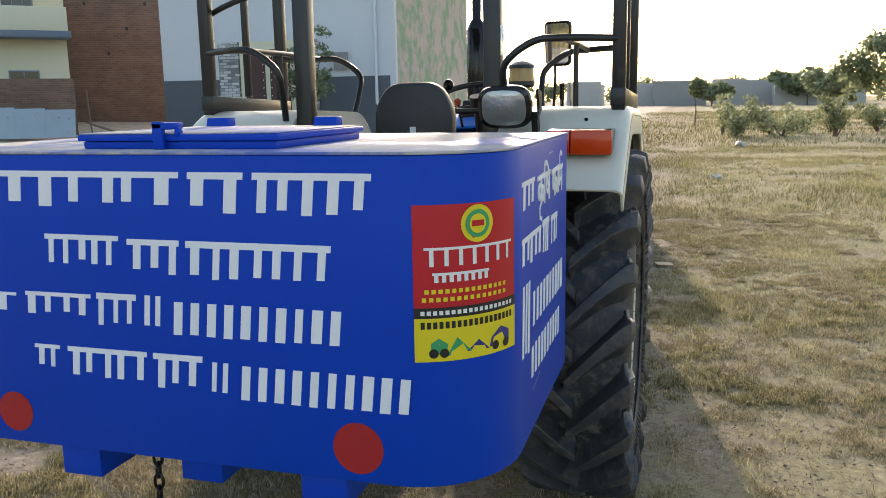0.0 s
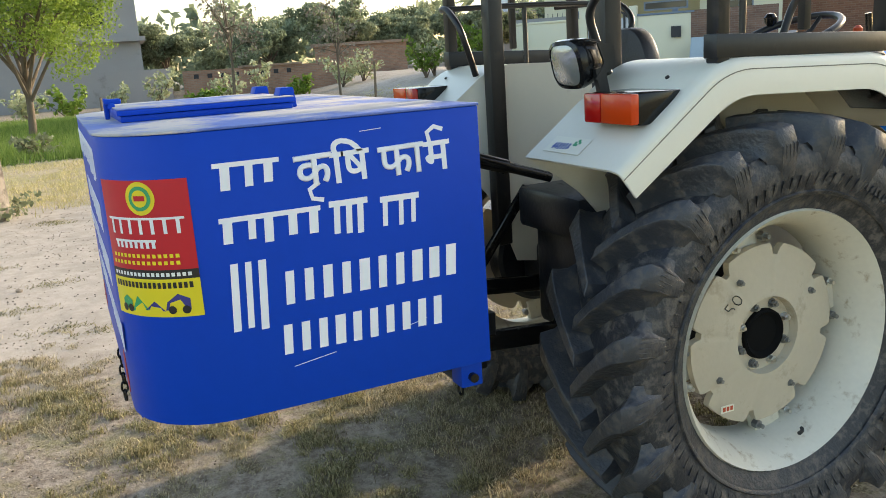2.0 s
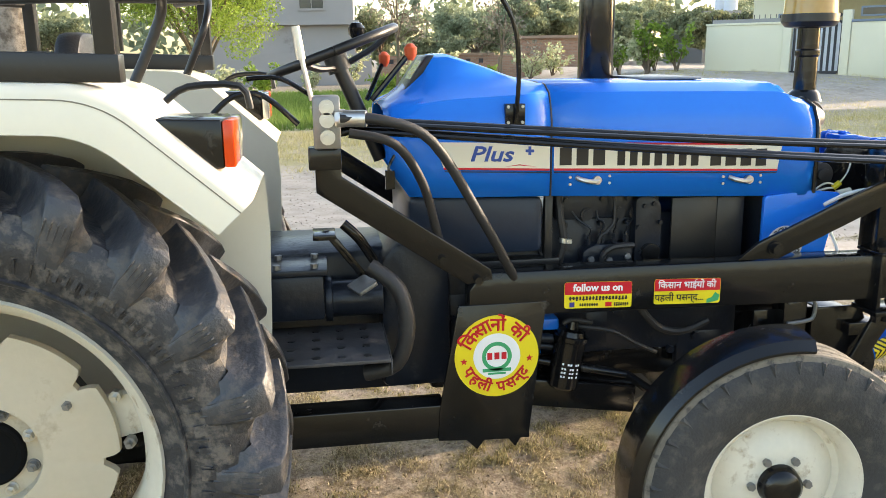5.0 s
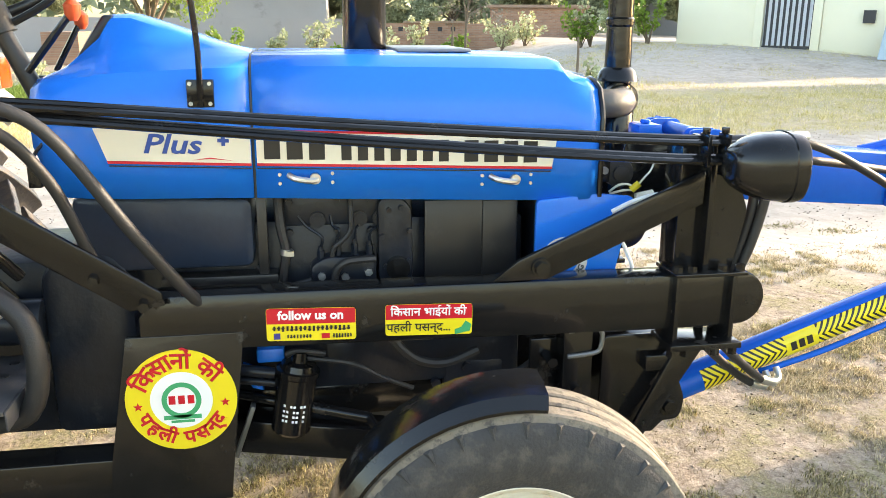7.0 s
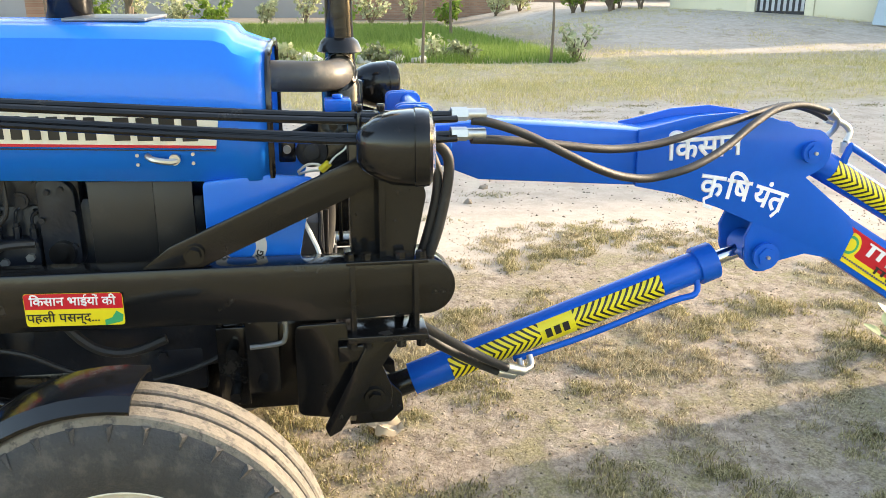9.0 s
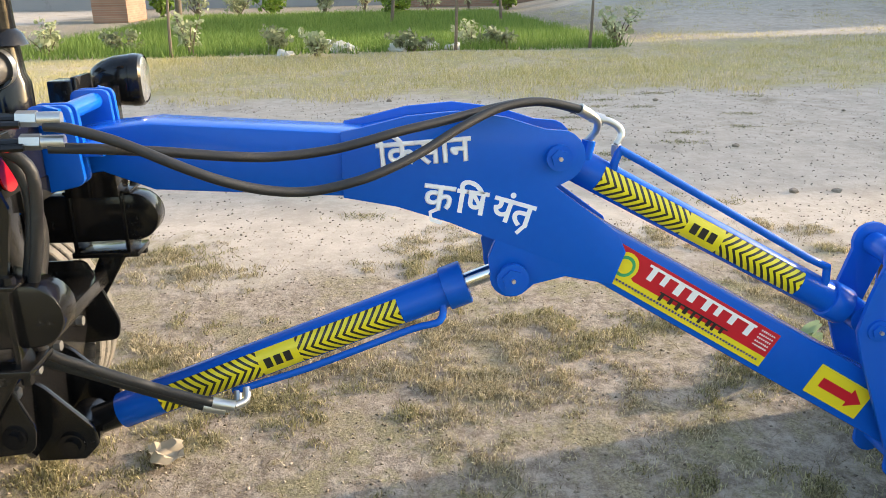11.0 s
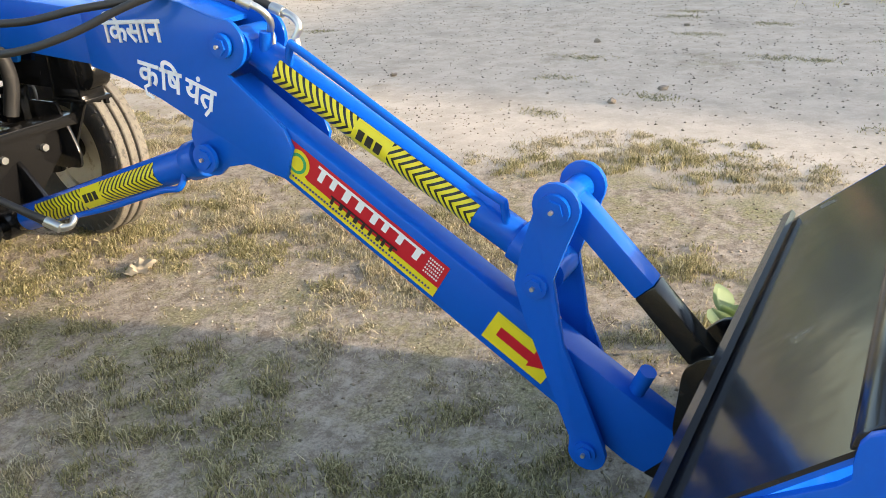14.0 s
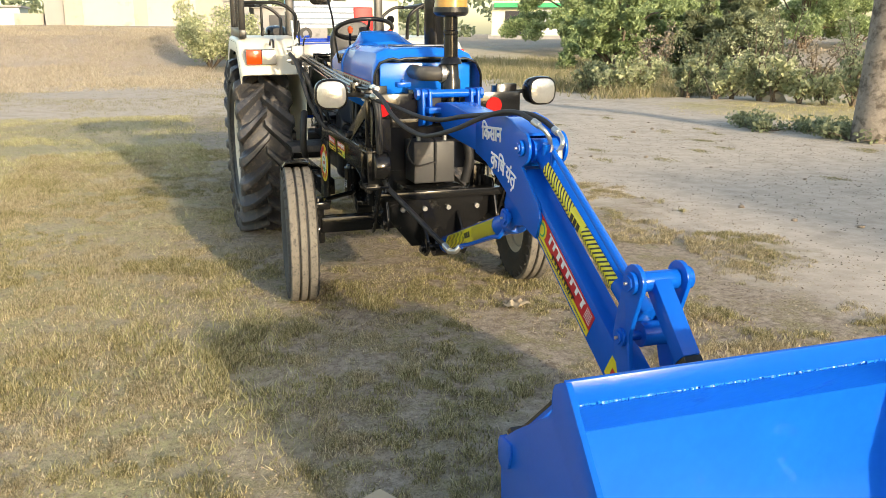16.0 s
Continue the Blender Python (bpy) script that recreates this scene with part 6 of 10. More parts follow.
    part("lamp_bezel", g, BLACK, hl)
    q = Shape(); q.bar((X(0.40), 2.43, 1.16), (0.53 if side > 0 else -0.41, 2.45, 1.165), 0.02, 0.02)
    part("lamp_stalk", q, BLACK, loader)
    # reflector on the cross plate
    q = Shape(); q.prism([((0.355 if side > 0 else -0.225) + 0.042 * math.cos(2 * math.pi * i / 30), 1.098 + 0.042 * math.sin(2 * math.pi * i / 30)) for i in range(30)], 2.487, 2.491, "y")
    part("reflector", q, LENS_RED, loader, "round red reflector")
    return pl


plate_right = frame_side(1)
frame_side(-1)
s = Shape(); s.box(mirrored(XR) + 0.02, XR - 0.10, 2.40, 2.485, 1.0, 1.045); s.box(mirrored(XR) - 0.0, -0.13, 2.47, 2.485, 1.045, 1.165); s.box(0.18, XR - 0.02, 2.47, 2.485, 1.045, 1.165)
part("cross_plate", s, BLACK, loader, "black cross plate between the posts", bevel=0.003)
s = Shape(); s.prism([(mirrored(0.36), 0.64), (0.36, 0.64), (0.30, 0.52), (0.17, 0.36), (-0.10, 0.36), (mirrored(0.30), 0.52)], 2.33, 2.345, "y")
part("front_plate", s, BLACK, loader, "black welded front plate", bevel=0.003)
s = Shape(); s.box(mirrored(0.36), 0.36, 2.30, 2.40, 0.62, 0.66)
part("front_shelf", s, BLACK, loader, bevel=0.003)
for x_ in (-0.19, -0.03, 0.10, 0.22):
    q = Shape(); q.disc((x_, 2.345, 0.56), (x_, 2.362, 0.56), 0.014, 6)
    part("bolt", q, ALLOY, loader)
for x_ in (-0.085, 0.118):
    q = Shape(); q.prism([(2.33, 0.55), (2.37, 0.52), (2.47, 0.41), (2.475, 0.36), (2.44, 0.325), (2.33, 0.325)], x_ - 0.008, x_ + 0.008)
    part("cylinder_bracket", q, BLACK, loader, bevel=0.002)
q = Shape(); q.disc((-0.11, 2.415, 0.365), (0.145, 2.415, 0.365), 0.02, 16).disc((0.126, 2.415, 0.365), (0.134, 2.415, 0.365), 0.032, 18)
part("cylinder_pin", q, BLACK, loader)
bt = Shape(); bt.box(-0.09, 0.135, 2.10, 2.28, 0.68, 0.90)
bat = part("battery", bt, material("grey_black_battery", (0.05, 0.05, 0.05), 0.5, dirt=(0.2, 0.18, 0.15), dirt_amount=0.3), loader, "dusty battery on the front shelf", bevel=0.008)
for x_ in (-0.05, 0.095):
    q = Shape(); q.disc((x_, 2.23, 0.90), (x_, 2.23, 0.925), 0.012, 12)
    part("terminal", q, STEEL, bat)
q = Shape(); q.tube([(0.02, 2.285, 0.69), (0.02, 2.29, 0.90), (0.02, 2.24, 0.915), (0.02, 2.12, 0.91)], 0.006, 8, 1)
q.tube([(0.095, 2.23, 0.925), (0.14, 2.27, 0.93), (0.17, 2.27, 0.85), (0.13, 2.30, 0.78), (0.02, 2.31, 0.80)], 0.005, 6, 4)
part("battery_cable", q, HOSE, bat)
q = Shape(); q.tube([(-0.10, 2.27, 0.92), (-0.15, 2.29, 0.90), (-0.17, 2.29, 0.80), (-0.15, 2.27, 0.68)], 0.026, 12, 5)
part("coolant_hose", q, HOSE, loader)
q = Shape(); q.tube([(0.33, 2.20, 1.02), (0.34, 2.26, 1.05), (0.35, 2.33, 1.06), (0.34, 2.36, 1.0)], 0.006, 8, 4); q.tube([(0.30, 2.22, 0.98), (0.32, 2.27, 0.86), (0.31, 2.25, 0.76)], 0.005, 8, 4)
part("lamp_wire", q, DECAL_WHITE, loader)

q = Shape(); q.prism(rounded([(2.275, 0.98), (2.468, 0.98), (2.468, 1.18), (2.30, 1.185), (2.275, 1.16)], 0.015, 4), 0.190, 0.200)
rp = part("root_plate", q, BLACK, loader, "black plate beside the boom root", bevel=0.002)
for y_, z_ in ((2.31, 1.15), (2.43, 1.15), (2.44, 1.02)):
    q = Shape(); q.disc((0.20, y_, z_), (0.214, y_, z_), 0.011, 6)
    part("plate_bolt", q, BLACK, rp)
q = Shape(); q.box(0.17, 0.24, 2.292, 2.352, 1.186, 1.212); q.disc((0.205, 2.322, 1.212), (0.205, 2.322, 1.222), 0.014, 6)
part("grease_cap", q, BLUE_ARM, loader, "small blue cap on the boom root", bevel=0.004)
q = Shape(); q.disc((0.19, 2.258, 1.092), (0.222, 2.258, 1.092), 0.036, 28).disc((0.222, 2.258, 1.092), (0.232, 2.258, 1.092), 0.020, 20)
part("belt_pulley", q, HOSE, loader, "black belt pulley", bevel=0.003)
q = Shape(); q.box(0.19, 0.25, 2.185, 2.222, 1.075, 1.135)
rb = part("regulator_box", q, BLACK, loader, "black regulator box", bevel=0.004)
q = Shape(); q.disc((0.25, 2.204, 1.106), (0.262, 2.204, 1.106), 0.009, 16)
part("box_stud", q, ALLOY, rb)
q = Shape(); q.tube([(0.24, 2.225, 1.05), (0.25, 2.245, 1.068), (0.25, 2.27, 1.069), (0.25, 2.29, 1.058)], 0.003, 6, 4); q.tube([(0.24, 2.228, 1.045), (0.26, 2.25, 1.056), (0.25, 2.28, 1.055)], 0.003, 6, 4)
q.tube([(0.25, 2.29, 1.06), (0.25, 2.31, 1.085), (0.23, 2.335, 1.10), (0.22, 2.35, 1.13)], 0.0025, 6, 4)
part("loom_wire", q, DECAL_CREAM, loader, "loose pale loom wires")
q = Shape(); q.tube([(0.25, 2.278, 1.055), (0.255, 2.296, 1.072)], 0.009, 10, 1)
part("wire_plug", q, YELLOW, loader, "yellow wire plug")
q = Shape(); q.tube([(0.25, 2.292, 1.036), (0.25, 2.335, 1.044)], 0.011, 10, 1)
part("wire_plug", q, DECAL_CREAM, loader, "pale wire plug")
q = Shape(); q.tube([(0.22, 2.31, 1.13), (0.23, 2.37, 1.142), (0.22, 2.43, 1.13), (0.22, 2.46, 1.10)], 0.003, 6, 4); q.tube([(0.215, 2.42, 1.16), (0.225, 2.40, 1.11), (0.215, 2.43, 1.05)], 0.004, 6, 4)
part("cable_tail", q, HOSE, loader, "loose black cable tails")

# stickers on the frame
x = XR + 0.0025
q = Shape(); q.prism(ring_poly(1.205, 0.651, 0.118, 64), x, x + 0.001)
rd = part("round_sticker", q, YELLOW, plate_right, "round yellow slogan sticker with a green emblem")
q = Shape(); q.prism(ring_poly(1.205, 0.651, 0.066, 48), x + 0.0012, x + 0.0018)
part("sticker_core", q, DECAL_WHITE, rd)
q = Shape(); q.lathe([(x + 0.002, 0.031), (x + 0.0024, 0.031), (x + 0.0024, 0.042), (x + 0.002, 0.042)], (0, 1.205, 0.651), "x", 40)
part("emblem_ring", q, DECAL_GREEN, rd)
q = Shape(); q.box(x + 0.002, x + 0.0024, 1.165, 1.245, 0.606, 0.616)
q.box(x + 0.002, x + 0.0024, 1.18, 1.23, 0.598, 0.604)
part("emblem_leaf", q, DECAL_GREEN, rd)
q = Shape()
for d_ in (-0.02, 0.0, 0.02):
    q.box(x + 0.002, x + 0.0024, 1.205 + d_ - 0.007, 1.205 + d_ + 0.007, 0.642, 0.662)
part("emblem_bar", q, DECAL_RED, rd)
for y_ in (1.113, 1.297):
    q = Shape(); q.prism([(y_ + (0.011 if i % 2 == 0 else 0.0045) * math.sin(2 * math.pi * i / 10), 0.64 + (0.011 if i % 2 == 0 else 0.0045) * math.cos(2 * math.pi * i / 10)) for i in range(10)], x + 0.0012, x + 0.0018)
    part("star", q, DECAL_RED, rd)
words = [("िक", 146), ("सा", 116), ("नों", 88), ("की", 47)]
for w_, a_ in words:
    a = radians(a_)
    lettering("slogan_letter", w_, 0.052, DECAL_RED, rd, on_right(1.205 + 0.090 * math.cos(a), 0.651 + 0.090 * math.sin(a), x + 0.0016, a_ - 90), 0.0, stout=0.0013)
for w_, a_ in (("प", 208), ("ह", 226), ("ली", 247), ("प", 278), ("स", 296), ("न्द", 320)):
    a = radians(a_)
    lettering("slogan_letter", w_, 0.042, DECAL_RED, rd, on_right(1.205 + 0.090 * math.cos(a), 0.651 + 0.090 * math.sin(a), x + 0.0016, a_ + 90), 0.0012)


def small_sticker(y0, y1, z0, z1):
    q = Shape(); q.prism(rounded([(y0, z0), (y1, z0 - 0.006), (y1, z1 - 0.006), (y0, z1)], 0.008, 4), x, x + 0.0008)
    st_ = part("frame_sticker", q, YELLOW, plate_right, "small red and yellow sticker")
    zm = z0 + (z1 - z0) * 0.52
    q = Shape(); q.prism([(y0 + 0.001, zm), (y1 - 0.001, zm - 0.006), (y1 - 0.001, z1 - 0.008), (y1 - 0.008, z1 - 0.0065), (y0 + 0.008, z1 - 0.0005), (y0 + 0.001, z1 - 0.003)], x + 0.001, x + 0.0014)
    part("sticker_head", q, DECAL_RED, st_)
    return st_


s1 = small_sticker(1.394, 1.588, 0.776, 0.851)
lettering("sticker_word", "follow us on", 0.0285, DECAL_WHITE, s1, on_right(1.49, 0.831, x + 0.0018, -1.8), 0.0009)
q = Shape(); script_bars(q, -0.085, 0.085, -0.006, 0.006, 18, False, 0.0, 5, 0.5)
part("sticker_bar", q, DECAL_BLACK, s1, at=on_right(1.491, 0.801, x + 0.0012, -1.8))
q = Shape(); script_bars(q, -0.055, 0.0, -0.005, 0.004, 8, False, 0.0, 6, 0.5); script_bars(q, 0.045, 0.088, -0.005, 0.005, 7, False, 0.0, 7, 0.5)
part("sticker_bar", q, DECAL_BLACK, s1, at=on_right(1.491, 0.783, x + 0.0012, -1.8))
q = Shape(); q.box(x + 0.001, x + 0.0016, 1.409, 1.423, 0.779, 0.793)
part("sticker_mark", q, DECAL_PURPLE, s1)
q = Shape(); q.box(x + 0.001, x + 0.0016, 1.512, 1.530, 0.776, 0.788)
part("sticker_mark", q, DECAL_RED, s1)
s2 = small_sticker(1.653, 1.850, 0.773, 0.846)
lettering("sticker_word", "िकसान भाईयों की", 0.0268, DECAL_WHITE, s2, on_right(1.75, 0.825, x + 0.0018, -1.8), 0.0, stout=0.0007)
lettering("sticker_word", "पहली पसन्द...", 0.0275, DECAL_BLACK, s2, on_right(1.728, 0.789, x + 0.0018, -1.8), 0.0002)
q = Shape(); q.prism([(1.81, 0.768), (1.845, 0.775), (1.848, 0.79), (1.835, 0.80), (1.825, 0.785), (1.81, 0.78)], x + 0.001, x + 0.0016)
part("sticker_mark", q, DECAL_GREEN, s2)

# control valve with levers
v_ = Shape(); v_.box(0.445, 0.53, 0.735, 0.80, 1.245, 1.37)
vb = part("control_valve", v_, ALLOY, loader, "grey cast hydraulic control valve", bevel=0.006)
for z_ in (1.275, 1.315, 1.345):
    q = Shape(); q.disc((0.53, 0.768, z_), (0.552, 0.768, z_), 0.018, 12).disc((0.552, 0.768, z_), (0.56, 0.768, z_), 0.009, 6)
    part("valve_port", q, STEEL, vb)
q = Shape(); q.box(0.44, 0.49, 0.72, 0.80, 1.19, 1.245)
part("valve_foot", q, BLACK, vb, bevel=0.004)
for dx in (0.465, 0.505):
    q = Shape(); q.disc((dx, 0.735, 1.36), (dx, 0.715, 1.46), 0.006, 8).disc((dx, 0.715, 1.455), (dx, 0.705, 1.53), 0.011, 12)
    part("valve_lever", q, STEEL if dx > 0.5 else BLACK, vb)
q = Shape(); q.tube([(0.455, 0.70, 1.30), (0.45, 0.62, 1.37), (0.46, 0.55, 1.37), (0.47, 0.50, 1.33)], 0.007, 8, 4); q.tube([(0.44, 0.73, 1.37), (0.42, 0.66, 1.41), (0.40, 0.58, 1.41)], 0.006, 8, 4)
part("valve_link", q, BLACK, vb)

# pipes along the bonnet, hoses behind
for i, (x_, z0, z1) in enumerate(((0.45, 1.305, 1.207), (0.468, 1.297, 1.199), (0.45, 1.282, 1.165), (0.468, 1.276, 1.158))):
    q = Shape(); q.tube([(x_, 0.80, z0), (x_, 0.92, z0 - 0.002), (x_, 1.6, (z0 + z1) / 2 - 0.004), (x_, 2.30, z1 + 0.002), (x_ - 0.03, 2.56, z1 - 0.004)], 0.0075, 8, 4)
    part("oil_pipe", q, BLACK, loader, "thin black hydraulic pipe")
    if i in (0, 2):
        q = Shape(); q.disc((x_ - 0.03, 2.55, z1 - 0.004), (x_ - 0.032, 2.585, z1 - 0.005), 0.015, 6).disc((x_ - 0.032, 2.585, z1 - 0.005), (x_ - 0.036, 2.625, z1 - 0.006), 0.0125, 14)
        part("pipe_fitting", q, STEEL, loader, "bright steel hose fitting")
for y_ in (2.355, 2.40):
    q = Shape(); q.box(0.438, 0.482, y_ - 0.004, y_ + 0.004, 1.148, 1.218); q.disc((0.459, y_, 1.218), (0.459, y_, 1.232), 0.009, 6)
    part("pipe_clamp", q, BLACK, loader, bevel=0.001)
for pts, r, sm in ((((0.54, 0.80, 1.318), (0.55, 0.90, 1.312), (0.53, 1.02, 1.255), (0.49, 1.15, 1.05), (0.44, 1.22, 0.93), (0.40, 1.255, 0.87)), 0.0128, 5),
                   (((0.50, 0.82, 1.28), (0.50, 0.93, 1.25), (0.46, 1.0, 1.15), (0.42, 1.04, 1.02), (0.38, 1.07, 0.90)), 0.0118, 5)):
    q = Shape(); q.tube(pts, r, 12, sm)
    part("oil_hose", q, HOSE, loader, "thick black hydraulic hose")
q = Shape(); q.disc((0.53, 0.80, 1.318), (0.545, 0.86, 1.317), 0.02, 14).disc((0.525, 0.79, 1.318), (0.53, 0.81, 1.318), 0.022, 6)
part("hose_fitting", q, STEEL, loader)

# boom: a box beam with a gooseneck plate on each face
AC, AH = CX + 0.005, 0.068


def plate(name, poly, x0, x1, mat=BLUE_ARM, label="", bevel=0.003):
    q = Shape(); q.prism(poly, x0, x1)
    return part(name, q, mat, loader, label, bevel=bevel)


def circle_arc(cy, cz, r, a0, a1, n=8):
    return [(cy + r * math.cos(radians(a0 + (a1 - a0) * i / n)), cz + r * math.sin(radians(a0 + (a1 - a0) * i / n))) for i in range(n + 1)]


plate("boom_beam", [(2.50, 1.02), (2.50, 1.115), (2.56, 1.125), (2.68, 1.135), (3.14, 1.100), (3.5, 1.04), (3.5, 0.95), (3.12, 0.955), (2.68, 0.985), (2.57, 1.03)], AC - AH, AC + AH, BLUE_ARM, "blue box-section boom", 0.006)
goose = [(3.10, 0.956), (3.10, 1.106), (3.14, 1.113), (3.25, 1.138), (3.36, 1.146), (3.47, 1.130), (3.56, 1.100)] + circle_arc(3.592, 1.036, 0.062, 70, -60, 8) + \
        [(3.588, 0.965), (3.74, 0.848), (3.76, 0.80), (3.73, 0.72), (3.70, 0.726), (3.615, 0.745), (3.54, 0.728)] + circle_arc(3.487, 0.750, 0.052, -60, -190, 8) + [(3.43, 0.80), (3.447, 0.842), (3.34, 0.889), (3.22, 0.931)]
for sx_ in (-1, 1):
    plate("gooseneck_plate", goose, AC + sx_ * AH, AC + sx_ * (AH + 0.012), BLUE_ARM, "blue gooseneck side plate", 0.002)
top_w = Shape()
tw = [(3.14, 1.098), (3.25, 1.118), (3.36, 1.126), (3.45, 1.112), (3.54, 1.085)]
top_w.prism(tw + [(y, z - 0.012) for y, z in tw[::-1]], AC - AH, AC + AH)
part("gooseneck_cover", top_w, BLUE_ARM, loader)
lo = [(3.58, 0.955), (3.74, 0.848), (4.735, 0.255), (4.64, 0.146), (4.60, 0.160), (3.70, 0.720), (3.56, 0.80)]
plate("dipper_arm", lo, AC - AH + 0.055, AC + AH - 0.002, BLUE_ARM, "blue box-section lower arm", 0.006)
plate("dipper_tip", [(4.735, 0.257), (4.80, 0.20), (4.87, 0.11), (4.85, 0.085), (4.638, 0.144)], AC - AH + 0.057, AC + AH - 0.004, BLACK, "black painted arm tip", 0.004)
s = Shape(); s.disc((AC + 0.03, 4.605, 0.335), (AC + 0.04, 4.63, 0.395), 0.019, 14)
part("grease_stub", s, BLUE_ARM, loader)


def pin(y, z, r, x0, x1, label="blue pivot pin with a collar"):
    q = Shape()
    q.disc((x0 + 0.003, y, z), (x1 - 0.010, y, z), r * 0.55, 18)
    for a, b in ((x1 - 0.018, x1 - 0.006), (x0 + 0.006, x0 + 0.018)):
        q.disc((a, y, z), (b, y, z), r, 24)
    q.disc((x1 - 0.006, y, z), (x1, y, z), r * 0.7, 6)
    p = part("pivot_pin", q, BLUE_ARM, loader, label)
    q = Shape(); q.disc((x1, y, z), (x1 + 0.008, y, z), 0.005, 10)
    part("grease_nipple", q, STEEL, p)
    return p


pin(3.592, 1.036, 0.03, AC - AH - 0.03, AC + AH + 0.034)
pin(3.487, 0.750, 0.038, AC - AH - 0.04, AC + AH + 0.042)
# hinge lugs at the post
for x_ in (-0.12, -0.085, 0.13, 0.165):
    q = Shape(); q.prism(rounded([(2.46, 1.0), (2.46, 1.19), (2.55, 1.19), (2.56, 1.02)], 0.02, 4), x_ - 0.008, x_ + 0.008)
    part("hinge_lug", q, BLUE_ARM, loader, bevel=0.003)
q = Shape(); q.disc((-0.14, 2.515, 1.165), (0.185, 2.515, 1.165), 0.02, 16)
q.disc((-0.15, 2.515, 1.165), (-0.135, 2.515, 1.165), 0.028, 6).disc((0.18, 2.515, 1.165), (0.195, 2.515, 1.165), 0.028, 6)
part("hinge_pin", q, BLUE_ARM, loader)
q = Shape(); q.box(-0.11, 0.155, 2.50, 2.60, 1.075, 1.105)
part("hinge_cross", q, BLUE_ARM, loader, bevel=0.006)


# hydraulic cylinders: barrel, gland, rod, tape and side tube
def ram(a, b, r, rod_r, s0, s1, xc, tape0, tape1, tape_r, black_foot=False):
    a, b = Vector((xc, *a)), Vector((xc, *b))
    L = (b - a).length
    d = (b - a) / L
    q = Shape(); q.disc(tuple(a + d * s0), tuple(a + d * s1), r, 32)
    cyl = part("ram_barrel", q, BLUE_ARM, loader, "blue hydraulic ram barrel", bevel=0.003)
    q = Shape(); q.disc(tuple(a + d * (s1 - 0.012)), tuple(a + d * (s1 + 0.045)), r * 1.2, 28)
    part("ram_gland", q, BLUE_ARM, cyl, bevel=0.004)
    q = Shape(); q.disc(tuple(a + d * s1), tuple(b), rod_r, 20)
    part("ram_rod", q, CHROME, cyl, "chrome ram rod")
    q = Shape(); q.disc(tuple(a), tuple(a + d * (s0 + 0.02)), r * 0.8, 20).disc((xc - 0.05, a.y, a.z), (xc + 0.05, a.y, a.z), r * 1.05, 20)
    part("ram_eye", q, BLACK if black_foot else BLUE_ARM, cyl)
    q = Shape(); q.disc((xc - 0.045, b.y, b.z), (xc + 0.045, b.y, b.z), rod_r * 2.0, 20)
    part("rod_eye", q, BLUE_ARM, cyl)
    # the tape hugs the outer face of the barrel
    mid, half = (tape0 + tape1) / 2, (tape1 - tape0) / 2
    rows, n = [], 12
    for sgn in (-half, half):
        for i in range(n + 1):
            t = radians(-46 + 92 * i / n)
            rows.append((sgn, (r + 0.0012) * math.cos(t), (r + 0.0012) * math.sin(t)))
    q = Shape(); q.add(rows, [(i, i + 1, n + 2 + i, n + 1 + i) for i in range(n)])
    tilt_ = math.atan2(d.z, d.y)
    m = Matrix.Translation(a + d * mid) @ Matrix(((0, 1, 0, 0), (math.cos(tilt_), 0, -math.sin(tilt_), 0), (math.sin(tilt_), 0, math.cos(tilt_), 0), (0, 0, 0, 1)))
    tp = part("chevron_tape", q, TAPE, cyl, "yellow tape with black chevrons", at=m)
    q = Shape()
    for o_ in (-0.028, -0.002, 0.024):
        q.box(o_ - 0.009, o_ + 0.009, r + 0.0008, r + 0.0026, -0.013, 0.013)
    part("tape_bar", q, DECAL_BLACK, tp)
    return cyl, a, d


ram((2.415, 0.365), (3.487, 0.750), 0.046, 0.021, 0.10, 0.985, AC, 0.215, 0.855, 0.046, True)
c1 = Shape(); c1.tube([(AC + 0.03, 2.80, 0.455), (AC + 0.05, 2.84, 0.475), (AC + 0.055, 3.0, 0.525), (AC + 0.055, 3.24, 0.612), (AC + 0.05, 3.315, 0.63), (AC + 0.03, 3.325, 0.67)], 0.009, 10, 4)
part("ram_tube", c1, BLUE_ARM, loader)
ram((3.600, 1.028), (4.400, 0.582), 0.042, 0.019, 0.03, 0.825, AC, 0.115, 0.71, 0.042)
c1 = Shape(); c1.tube([(AC + 0.02, 3.735, 0.975), (AC + 0.025, 3.745, 1.03), (AC + 0.025, 3.80, 1.008), (AC + 0.025, 4.24, 0.748), (AC + 0.025, 4.29, 0.722), (AC + 0.02, 4.29, 0.66)], 0.010, 10, 2)
c1.disc((AC + 0.02, 3.66, 0.99), (AC + 0.02, 3.675, 1.06), 0.016, 12)
part("ram_tube", c1, BLUE_ARM, loader)

